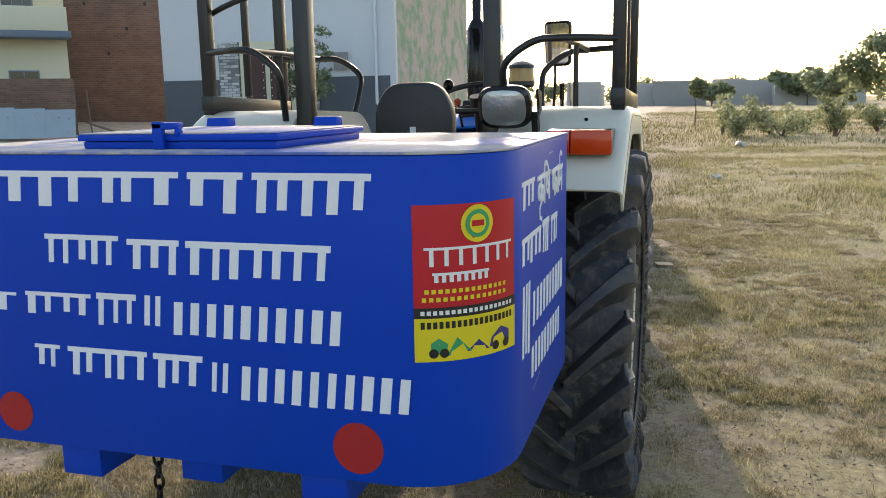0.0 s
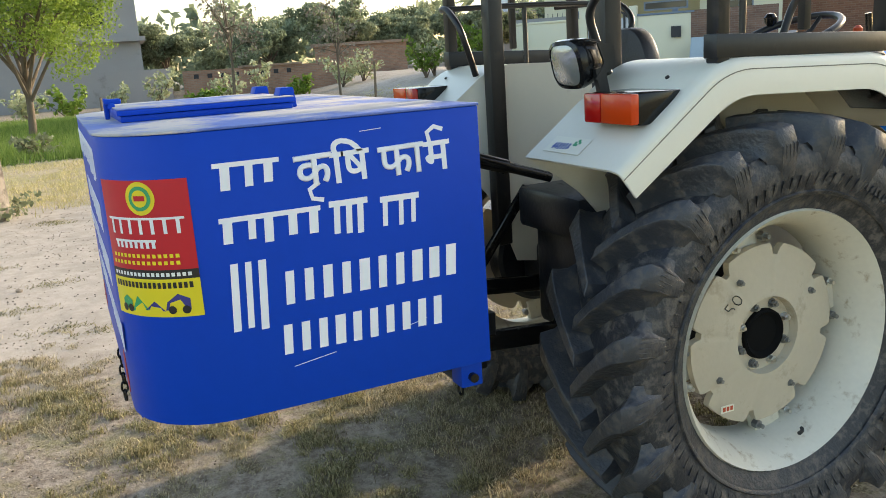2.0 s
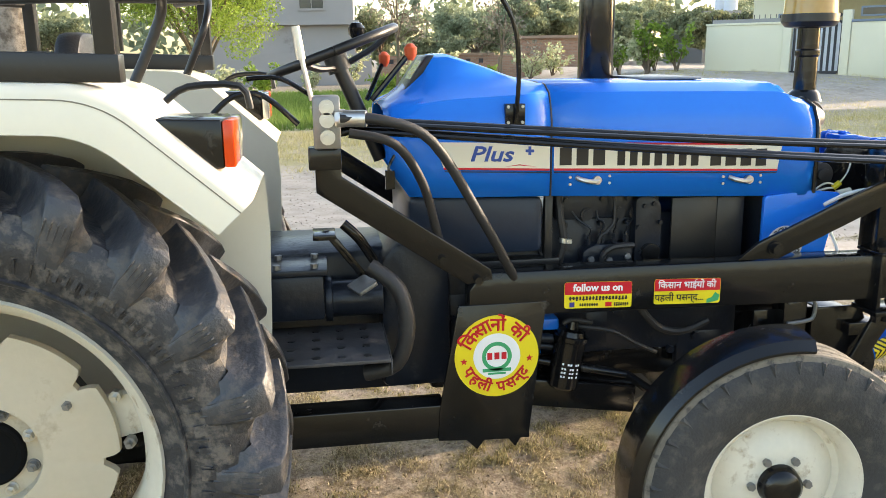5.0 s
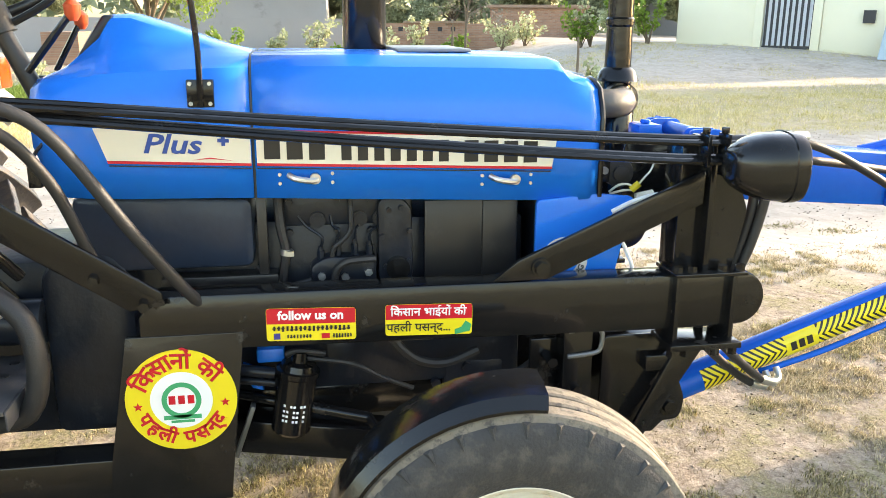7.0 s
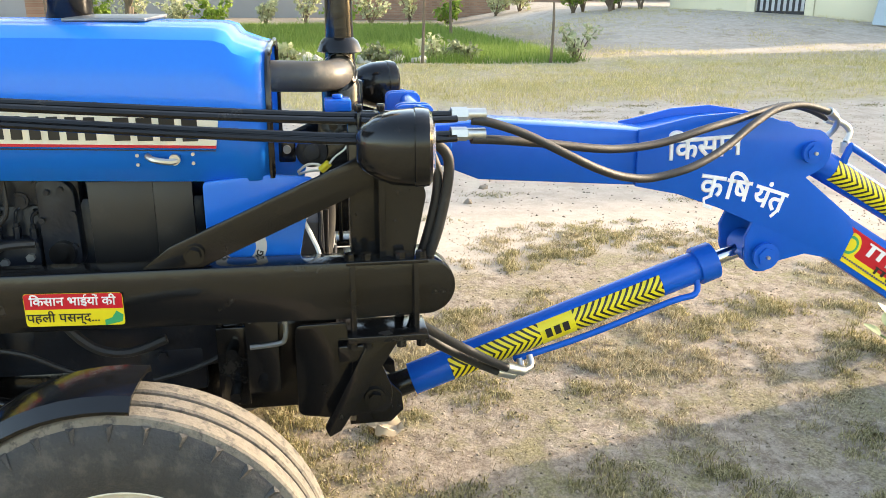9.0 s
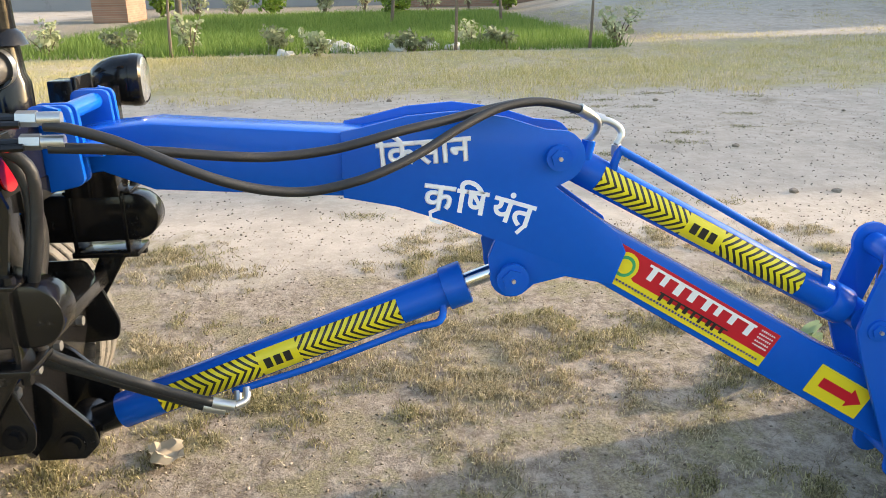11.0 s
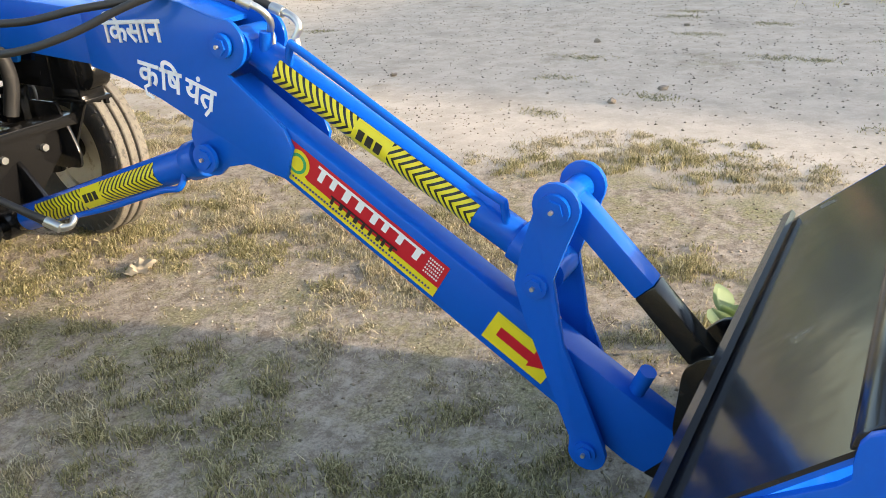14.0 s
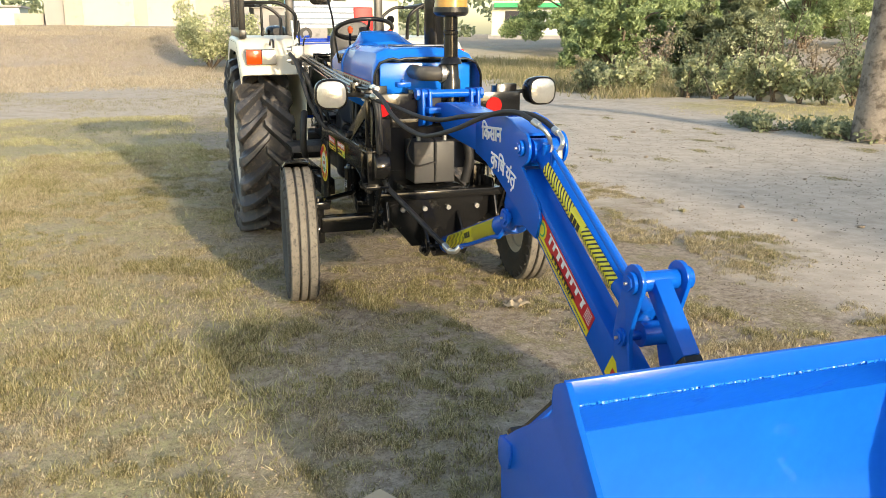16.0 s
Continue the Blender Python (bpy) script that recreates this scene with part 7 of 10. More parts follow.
# hoses on the boom
HX = AC + AH + 0.03
for pts in (((0.42, 2.595, 1.189), (0.42, 2.64, 1.182), (0.41, 2.72, 1.153), (0.40, 2.823, 1.102), (0.38, 2.895, 1.067), (0.35, 2.97, 1.040), (0.32, 3.05, 1.028), (0.30, 3.145, 1.042), (0.27, 3.22, 1.063), (0.235, 3.285, 1.088), (0.19, 3.365, 1.126), (0.14, 3.455, 1.157), (0.105, 3.55, 1.162), (0.085, 3.645, 1.139)),
            ((0.42, 2.595, 1.149), (0.40, 2.671, 1.141), (0.36, 2.78, 1.124), (0.32, 2.90, 1.103), (0.285, 2.985, 1.093), (0.255, 3.08, 1.096), (0.235, 3.155, 1.108), (0.21, 3.23, 1.123), (0.165, 3.33, 1.136), (0.11, 3.445, 1.152), (0.065, 3.54, 1.157), (0.035, 3.62, 1.139), (0.02, 3.685, 1.112))):
    q = Shape(); q.tube(pts, 0.0100, 12, 6)
    part("boom_hose", q, HOSE, loader, "black hydraulic hose over the boom")
for pts in (((0.02, 3.68, 1.113), (0.02, 3.735, 1.096), (0.022, 3.757, 1.072), (0.028, 3.745, 1.045)), ((0.087, 3.64, 1.141), (0.065, 3.683, 1.115), (0.045, 3.692, 1.085), (0.03, 3.672, 1.055))):
    q = Shape(); q.tube(pts, 0.0088, 12, 5); q.disc(pts[-1], (pts[-1][0], pts[-1][1], pts[-1][2] - 0.03), 0.013, 6); q.disc(pts[0], tuple(Vector(pts[0]) + (Vector(pts[1]) - Vector(pts[0])) * 0.6), 0.0135, 12)
    part("hose_elbow", q, STEEL, loader, "bright steel hose elbow")
for pts in (((0.41, 2.50, 1.15), (0.40, 2.55, 1.10), (0.39, 2.53, 0.95), (0.37, 2.49, 0.82), (0.34, 2.48, 0.72), (0.27, 2.56, 0.63), (0.18, 2.69, 0.52), (0.13, 2.76, 0.466)),
            ((0.38, 2.50, 1.14), (0.38, 2.53, 1.05), (0.37, 2.50, 0.90), (0.35, 2.46, 0.80), (0.32, 2.45, 0.70), (0.25, 2.53, 0.615), (0.16, 2.66, 0.505), (0.12, 2.735, 0.452))):
    q = Shape(); q.tube(pts, 0.0118, 12, 6)
    part("lift_hose", q, HOSE, loader, "black hose to the lift ram")
    e = Vector(pts[-1])
    q = Shape(); q.disc(tuple(e), (e.x - 0.01, e.y + 0.05, e.z - 0.018), 0.014, 10).tube([(e.x - 0.01, e.y + 0.05, e.z - 0.018), (e.x - 0.03, e.y + 0.075, e.z - 0.014), (e.x - 0.05, e.y + 0.075, e.z + 0.01)], 0.010, 10, 3)
    part("hose_fitting", q, STEEL, loader)

# link plates and bar
for x0, x1 in ((AC + AH + 0.022, AC + AH + 0.036), (-0.032, -0.018)):
    pl = circle_arc(4.442, 0.762, 0.052, 200, -20, 10) + [(4.462, 0.67), (4.437, 0.60), (4.46, 0.45), (4.56, 0.21)] + circle_arc(4.520, 0.186, 0.044, 30, -170, 10) + [(4.478, 0.22), (4.37, 0.50), (4.348, 0.575), (4.366, 0.66)]
    plate("link_plate", pl, x0, x1, BLUE_ARM, "blue kinked link plate", 0.002)
pin(4.442, 0.760, 0.034, -0.062, AC + AH + 0.056)
pin(4.398, 0.580, 0.028, -0.045, AC + AH + 0.05)
pin(4.518, 0.192, 0.026, -0.045, AC + AH + 0.05)
LX = 0.05
q = Shape(); q.bar((LX, 4.442, 0.760), (LX, 4.615, 0.585), 0.055, 0.055); q.disc((LX - 0.064, 4.442, 0.760), (LX + 0.062, 4.442, 0.760), 0.030, 20)
part("link_bar", q, BLUE_ARM, loader, "blue link bar", bevel=0.004)
q = Shape(); q.bar((LX, 4.615, 0.585), (LX, 4.762, 0.43), 0.0555, 0.0555)
part("link_bar", q, BLACK, loader, "black painted end of the link bar", bevel=0.004)

# bucket
KX0, KX1 = -0.540, 0.660
T, B1, B2, LP = (5.068, 0.775), (4.800, 0.535), (4.875, 0.105), (5.70, 0.03)
s = Shape(); s.prism([T, B1, (4.805, 0.30), B2, (4.94, 0.055)] + [(4.943, 0.060), (4.882, 0.112), (4.813, 0.302), (4.809, 0.534), (5.070, 0.767)], KX0, KX1)
part("bucket_back", s, BLACK_BUCKET, loader, "black painted bucket back plate")
s = Shape(); s.prism([(5.0705, 0.7675), (4.810, 0.5345), (4.814, 0.302), (4.883, 0.1125), (4.944, 0.0605), (5.70, 0.032), (5.70, 0.044), (4.956, 0.072), (4.892, 0.120), (4.825, 0.306), (4.822, 0.532), (5.0715, 0.757)], KX0 + 0.001, KX1 - 0.001)
part("bucket_shell", s, BLUE_BUCKET, loader, "bright blue bucket inside")
for x0, x1 in ((KX1 - 0.002, KX1 + 0.012), (KX0 - 0.012, KX0 + 0.002)):
    s = Shape(); s.prism([(T[0] + 0.026, T[1] + 0.024), (T[0] + 0.002, T[1] + 0.014), (T[0] - 0.020, T[1] + 0.002), (T[0] - 0.029, T[1] - 0.014), (T[0] - 0.032, T[1] - 0.038), (T[0] - 0.030, T[1] - 0.062), (T[0] - 0.045, T[1] - 0.078), (B1[0] + 0.06, B1[1] + 0.052), (B1[0] + 0.010, B1[1] + 0.014), (B1[0] - 0.016, B1[1] - 0.002), (4.785, 0.44), (4.795, 0.30), (B2[0] - 0.008, B2[1] - 0.004), (4.95, 0.045), (5.72, 0.025), (5.72, 0.06)], x0, x1)
    if x0 < AC:
        s = Shape(); s.prism([(T[0] + 0.026, T[1] + 0.010), (T[0] - 0.004, T[1] - 0.004), (B1[0] + 0.003, B1[1]), (4.803, 0.30), (B2[0] + 0.003, B2[1] + 0.002), (4.95, 0.050), (5.72, 0.025), (5.72, 0.06)], x0, x1)
    part("bucket_side", s, BLUE_ARM, loader, "blue bucket side plate", bevel=0.002)
    if x0 > AC:
        s = Shape(); s.prism([(4.776, 0.520), (4.788, 0.541), (4.846, 0.545), (4.852, 0.520), (4.838, 0.478), (4.800, 0.462), (4.782, 0.475)], x0 + 0.001, x1 + 0.006)
        part("side_wear_plate", s, BLUE_ARM, loader, bevel=0.002)
s = Shape(); s.prism([(T[0] - 0.040, T[1] - 0.036), (T[0] - 0.026, T[1] - 0.042), (T[0] + 0.006, T[1] - 0.018), (T[0] + 0.0095, T[1] + 0.016), (T[0] - 0.010, T[1] + 0.012), (T[0] - 0.034, T[1] - 0.012)], KX0 - 0.012, KX1 - 0.004)
part("bucket_lip", s, BLACK_BUCKET, loader, "black stiffener along the bucket top", bevel=0.006)
s = Shape(); s.prism([(T[0] + 0.0100, T[1] + 0.024), (T[0] + 0.0145, T[1] - 0.022), (T[0] + 0.028, T[1] - 0.027), (T[0] + 0.022, T[1] + 0.024)], KX0 - 0.009, KX1 + 0.009)
part("bucket_front_lip", s, BLUE_ARM, loader, "blue strip welded along the bucket edge", bevel=0.003)
rr = random.Random(4)


def weld(y, z, mat, count, radius, extra=0.0008):
    s = Shape()
    p = [(KX0 + 0.01 + i * (KX1 - KX0 - 0.02) / count, y + rr.uniform(-0.0016, 0.0016), z + rr.uniform(-0.0016, 0.0016)) for i in range(count + 1)]
    for i in range(count):
        if rr.random() < 0.93:
            s.disc(p[i], p[i + 1], radius + rr.uniform(0, extra), 6)
    part("weld_seam", s, mat, loader)


weld(T[0] + 0.024, T[1] - 0.028, BLUE_HOOD, 240, 0.0034, 0.002)
s = Shape(); s.prism([(B1[0] - 0.006, B1[1] + 0.004), (B1[0] + 0.012, B1[1] + 0.019), (B1[0] + 0.002, B1[1] + 0.029), (B1[0] - 0.016, B1[1] + 0.012)], KX0 - 0.012, KX1 - 0.003)
part("bucket_edge_strip", s, BLACK_BUCKET, loader)
for sx_ in (-1, 1):
    xx = AC + sx_ * (AH + 0.018)
    s = Shape(); s.prism(rounded([(4.712, 0.45), (4.745, 0.486), (4.797, 0.500), (4.802, 0.30), (4.872, 0.10), (4.90, 0.06), (4.86, 0.03), (4.80, 0.045), (4.765, 0.10), (4.70, 0.30)], 0.018, 4), xx - 0.008, xx + 0.008)
    part("bucket_lug", s, BLACK, loader, "black bucket lug", bevel=0.002)
for y_, z_ in ((4.762, 0.425), (4.835, 0.080)):
    s = Shape(); s.disc((AC - 0.12, y_, z_), (AC + 0.122, y_, z_), 0.012, 14).disc((AC + 0.098, y_, z_), (AC + 0.112, y_, z_), 0.02, 20)
    part("bucket_pin", s, BLACK, loader)

# stickers on the boom
xb = AC + AH - 0.002 + 0.001
def slanted(name, corners, off, mat, parent, label=""):
    q = Shape(); q.prism(corners, xb + off, xb + off + 0.0006)
    return part(name, q, mat, parent, label)


def dip(u, v):
    """A point on the lower arm's side: u along from its upper end, v up from its lower edge."""
    a, b = Vector((3.72, 0.712)), Vector((4.60, 0.163))
    d = (b - a).normalized()
    n_ = Vector((-d.y, d.x))
    p = a + d * (u - 0.036) + n_ * (v * 1.12 - 0.001)
    return (p.x, p.y)


ds_ = slanted("arm_sticker", [dip(0.0, 0.012), dip(0.50, 0.012), dip(0.50, 0.098), dip(0.0, 0.098)], 0.0, DECAL_RED, loader, "long red and yellow sticker on the arm")
slanted("sticker_foot", [dip(0.0, 0.012), dip(0.50, 0.012), dip(0.50, 0.038), dip(0.085, 0.038), dip(0.06, 0.05), dip(0.0, 0.05)], 0.001, YELLOW, ds_)
for r_, mt, of in ((0.036, YELLOW, 0.0012), (0.027, DECAL_GREEN, 0.0022), (0.019, YELLOW, 0.0030)):
    c_ = dip(0.045, 0.058)
    slanted("logo_disc", ring_poly(c_[0], c_[1], r_, 28), of, mt, ds_)
tw_ = math.degrees(math.atan2(0.163 - 0.712, 0.88))
c_ = dip(0.10, 0.074)
writing("sticker_bar", DECAL_WHITE, ds_, on_right(c_[0], c_[1], xb + 0.0012, tw_), 0, 0.33, -0.019, 0.019, 8, True, 0.06, 31)
c_ = dip(0.16, 0.040)
writing("sticker_bar", DECAL_BLACK, ds_, on_right(c_[0], c_[1], xb + 0.0024, tw_), 0, 0.21, -0.011, 0.011, 9, True, 0.06, 32)
for k_ in range(5):
    c_ = dip(0.445, 0.088 - 0.009 * k_)
    writing("sticker_bar", DECAL_WHITE, ds_, on_right(c_[0], c_[1], xb + 0.0012, tw_), 0, 0.045, -0.0022, 0.0022, 7, False, 0.0, 50 + k_)
q = Shape(); script_bars(q, 0, 0.47, -0.003, 0.003, 50, False, 0.0, 33, 0.5)
c_ = dip(0.015, 0.024)
part("sticker_bar", q, DECAL_PURPLE, ds_, at=on_right(c_[0], c_[1], xb + 0.0020, tw_))
ar = slanted("arrow_sticker", [dip(0.645, 0.016), dip(0.82, 0.016), dip(0.82, 0.092), dip(0.645, 0.092)], 0.0, YELLOW, loader, "yellow sticker with a red arrow")
slanted("arrow", [dip(0.672, 0.042), dip(0.767, 0.042), dip(0.767, 0.030), dip(0.808, 0.054), dip(0.767, 0.078), dip(0.767, 0.066), dip(0.672, 0.066)], 0.0012, DECAL_RED, ar)
xg = AC + AH + 0.0126
lettering("boom_word", "िकसान", 0.083, WHITE, loader, on_right(3.285, 1.055, xg, 3), 0.0, stout=0.0026)
lettering("boom_word", "िष", 0.084, WHITE, loader, on_right(3.392, 0.935, xg, -10), 0.002)
lettering("boom_word", "क", 0.088, WHITE, loader, on_right(3.316, 0.949, xg, -10), 0.0, stout=0.0026)
tl_ = Shape(); tl_.prism(strip([(3.318, 0.925), (3.296, 0.916), (3.298, 0.898), (3.322, 0.889)], 0.009), xg + 0.0004, xg + 0.0014)
part("boom_word", tl_, WHITE, loader)
lettering("boom_word", "यंत", 0.084, WHITE, loader, on_right(3.487, 0.908, xg, -18), 0.002)
tl_ = Shape(); tl_.prism(strip([(3.520, 0.880), (3.495, 0.858)], 0.009), xg + 0.0006, xg + 0.0016)
part("boom_word", tl_, WHITE, loader)

# ---- ground ----
gx = [-420, -200, -120, -80, -60] + [-50 + i * 2 for i in range(16)] + [-19 + 0.75 * i for i in range(16)] + [-7 + 0.35 * i for i in range(35)] + [5.6, 7, 9, 12, 16, 25, 40, 80, 160, 420]
gy = [-420, -200, -120, -90] + [-75 + i * 2.5 for i in range(24)] + [-15 + 0.75 * i for i in range(14)] + [-4.4 + 0.35 * i for i in range(38)] + [9.2, 10, 11, 12, 14, 16, 18, 20, 23, 26, 30, 36, 45, 60, 90, 160, 420]


def step(a, b, x):
    t = min(max((x - a) / (b - a), 0), 1)
    return t * t * (3 - 2 * t)


def height(x, y):
    h = 0.0
    h += 0.75 * step(-17, -26, x) * step(8, 14, y) * (1 - 0.3 * step(30, 60, y))          # rise before the gate
    h += 1.0 * step(-20, -48, y)                                                            # the back rises
    h += 0.9 * step(-27, -33, y) * (1 - step(-44, -52, y)) * step(-6, 1, x)                 # bank of earth
    near = math.exp(-((x - 0.5) ** 2 + (y - 2) ** 2) / 40)
    h += (noise.noise((x * 0.35, y * 0.35, 0)) * 0.05 + noise.noise((x * 1.3, y * 1.3, 3)) * 0.012) * (1 - 0.75 * near)
    return h


ground_sheet = Shape()
ground_sheet.v = [(x, y, height(x, y)) for x in gx for y in gy]
ground_sheet.f = [(i * len(gy) + j, (i + 1) * len(gy) + j, (i + 1) * len(gy) + j + 1, i * len(gy) + j + 1) for i in range(len(gx) - 1) for j in range(len(gy) - 1)]


def ground_material():
    m = bpy.data.materials.new("dry_grass_and_sand")
    m.use_nodes = True
    n, ln = m.node_tree.nodes, m.node_tree.links
    b = n["Principled BSDF"]
    b.inputs["Roughness"].default_value = 0.95
    b.inputs["Specular IOR Level"].default_value = 0.15
    geo = n.new("ShaderNodeNewGeometry")
    sx = n.new("ShaderNodeSeparateXYZ")
    ln.new(geo.outputs["Position"], sx.inputs[0])

    def noise_tex(scale, detail=6, rough=0.6):
        t = n.new("ShaderNodeTexNoise")
        t.inputs["Scale"].default_value, t.inputs["Detail"].default_value, t.inputs["Roughness"].default_value = scale, detail, rough
        ln.new(geo.outputs["Position"], t.inputs["Vector"])
        return t.outputs["Fac"]

    def math_node(op, a, b_=None):
        t = n.new("ShaderNodeMath"); t.operation = op
        for i, q in enumerate((a, b_)):
            if q is None:
                continue
            if isinstance(q, (int, float)):
                t.inputs[i].default_value = q
            else:
                ln.new(q, t.inputs[i])
        return t.outputs[0]

    def ramp(v, a, b_, lo=0.0, hi=1.0):
        t = n.new("ShaderNodeMapRange"); t.interpolation_type = "SMOOTHSTEP"
        t.inputs["From Min"].default_value, t.inputs["From Max"].default_value = a, b_
        t.inputs["To Min"].default_value, t.inputs["To Max"].default_value = lo, hi
        ln.new(v, t.inputs["Value"])
        return t.outputs[0]

    def mix(f, a, b_):
        t = n.new("ShaderNodeMixRGB")
        for s, q in (("Fac", f), ("Color1", a), ("Color2", b_)):
            if isinstance(q, tuple):
                t.inputs[s].default_value = (*q, 1)
            else:
                ln.new(q, t.inputs[s])
        return t.outputs[0]

    wob = math_node("MULTIPLY", math_node("SUBTRACT", noise_tex(0.9, 5), 0.5), 2.6)
    xw = math_node("ADD", sx.outputs["X"], wob)
    sand = mix(ramp(noise_tex(5, 10, 0.72), 0.36, 0.64), (0.435, 0.37, 0.30), (0.535, 0.463, 0.38))
    sand = mix(ramp(noise_tex(1.3, 9, 0.7), 0.50, 0.66, 0.0, 0.7), sand, (0.36, 0.305, 0.245))
    sand = mix(ramp(noise_tex(45, 7, 0.7), 0.60, 0.72, 0.0, 0.7), sand, (0.27, 0.22, 0.17))
    soil = mix(ramp(noise_tex(17, 12, 0.82), 0.38, 0.62), (0.20, 0.155, 0.115), (0.45, 0.372, 0.29))
    straw = mix(ramp(noise_tex(85, 8, 0.75), 0.38, 0.62), (0.42, 0.345, 0.215), (0.14, 0.115, 0.065))
    green = mix(ramp(noise_tex(80, 8, 0.75), 0.38, 0.62), (0.38, 0.335, 0.18), (0.13, 0.125, 0.055))
    grass = mix(ramp(noise_tex(0.55, 4), 0.40, 0.62), straw, green)
    yw = math_node("ADD", sx.outputs["Y"], wob)
    cover = ramp(noise_tex(3.2, 12, 0.8), 0.46, 0.60)
    meadow = math_node("MULTIPLY", ramp(xw, 0.4, 2.0), ramp(yw, -12.0, -8.5))
    cover = math_node("MAXIMUM", cover, math_node("MULTIPLY", meadow, ramp(noise_tex(1.1, 10, 0.75), 0.43, 0.57, 0.0, 0.85)))
    lawn = mix(cover, soil, grass)
    lawn = mix(math_node("MULTIPLY", meadow, ramp(noise_tex(30, 8, 0.8), 0.4, 0.62, 0.1, 0.85)), lawn, mix(ramp(noise_tex(1.6, 6, 0.7), 0.4, 0.6), (0.52, 0.45, 0.28), (0.43, 0.40, 0.20)))
    verge = math_node("MULTIPLY", ramp(xw, -7.8, -8.8), ramp(xw, -17, -15))
    lawn = mix(math_node("MULTIPLY", verge, ramp(noise_tex(9, 8, 0.75), 0.36, 0.6, 0.35, 0.85)), lawn, mix(ramp(noise_tex(0.8, 6, 0.7), 0.42, 0.58), (0.58, 0.48, 0.31), (0.48, 0.415, 0.19)))
    lawn = mix(ramp(noise_tex(130, 6, 0.8), 0.52, 0.62, 0.0, 0.45), lawn, (0.10, 0.08, 0.055))
    lawn = mix(ramp(noise_tex(95, 6, 0.8), 0.44, 0.36, 0.0, 0.55), lawn, (0.50, 0.42, 0.30))
    path = math_node("MULTIPLY", ramp(xw, -2.6, -1.7, 1, 0), ramp(xw, -9.2, -8.0, 0, 1))
    back = math_node("MULTIPLY", ramp(yw, -8.5, -9.8, 0, 1), ramp(yw, -21, -25, 1, 0.55))
    gate = math_node("MULTIPLY", ramp(xw, -15, -18, 0, 1), ramp(yw, 8.5, 11, 0, 1))
    bare = math_node("MAXIMUM", math_node("MAXIMUM", path, math_node("MULTIPLY", back, 0.85)), math_node("MULTIPLY", gate, 0.9))
    bare = math_node("MULTIPLY", bare, ramp(noise_tex(0.9, 8, 0.7), 0.68, 0.56, 0.25, 1.0))
    col = mix(bare, lawn, sand)
    ln.new(col, b.inputs["Base Color"])
    bp = n.new("ShaderNodeBump")
    bp.inputs["Distance"].default_value = 0.022
    ln.new(ramp(bare, 0.0, 1.0, 0.8, 0.28), bp.inputs["Strength"])
    ln.new(math_node("ADD", noise_tex(14, 8, 0.7), math_node("MULTIPLY", noise_tex(60, 4), 0.18)), bp.inputs["Height"])
    ln.new(bp.outputs[0], b.inputs["Normal"])
    return m


ground = tagged(new("ground", ground_sheet.mesh("ground", ground_material())), "dry patchy grass with bare sandy track", "ground", kind="structure")

# ---- grass and field ----
rng = np.random.default_rng(7)


def lattice(seed):
    return np.random.default_rng(seed).random((64, 64))


def patches(x, y, size, seed):
    """Smooth random patches between 0 and 1."""
    g = lattice(seed)
    total, amp = 0.0, 0.0
    for k in range(4):
        u, v = x / size * 2 ** k, y / size * 2 ** k
        i, j = np.floor(u).astype(int), np.floor(v).astype(int)
        fu, fv = u - i, v - j
        fu, fv = fu * fu * (3 - 2 * fu), fv * fv * (3 - 2 * fv)
        i0, i1, j0, j1 = i % 64, (i + 1) % 64, j % 64, (j + 1) % 64
        n = (g[i0, j0] * (1 - fu) + g[i1, j0] * fu) * (1 - fv) + (g[i0, j1] * (1 - fu) + g[i1, j1] * fu) * fv
        total = total + n / 2 ** k
        amp += 1 / 2 ** k
    return total / amp


def leaf_material(name, dark, light, rough=0.6, through=0.25, third=None):
    m = bpy.data.materials.new(name)
    m.use_nodes = True
    n, ln = m.node_tree.nodes, m.node_tree.links
    b = n["Principled BSDF"]
    g = n.new("ShaderNodeNewGeometry")
    r = n.new("ShaderNodeValToRGB")
    r.color_ramp.elements[0].color, r.color_ramp.elements[1].color = (*dark, 1), (*light, 1)
    if third:
        e = r.color_ramp.elements.new(0.55)
        e.color = (*third, 1)
    ln.new(g.outputs["Random Per Island"], r.inputs["Fac"])
    ln.new(r.outputs["Color"], b.inputs["Base Color"])
    b.inputs["Roughness"].default_value = rough
    b.inputs["Specular IOR Level"].default_value = 0.25
    t = n.new("ShaderNodeBsdfTranslucent")
    ln.new(r.outputs["Color"], t.inputs["Color"])
    mx = n.new("ShaderNodeMixShader")
    mx.inputs["Fac"].default_value = through
    out = n["Material Output"]
    ln.new(b.outputs[0], mx.inputs[1])
    ln.new(t.outputs[0], mx.inputs[2])
    ln.new(mx.outputs[0], out.inputs["Surface"])
    return m


GRASS = leaf_material("dry_grass_blades", (0.085, 0.095, 0.03), (0.60, 0.50, 0.30), 0.7, 0.3, (0.25, 0.22, 0.09))
STRAW = leaf_material("dead_straw", (0.16, 0.12, 0.07), (0.64, 0.54, 0.36), 0.7, 0.15, (0.34, 0.27, 0.155))
CROP = leaf_material("green_crop", (0.10, 0.175, 0.03), (0.25, 0.34, 0.08), 0.6, 0.35)


def height_np(x, y):
    return np.array([height(a, b) for a, b in zip(x, y)])


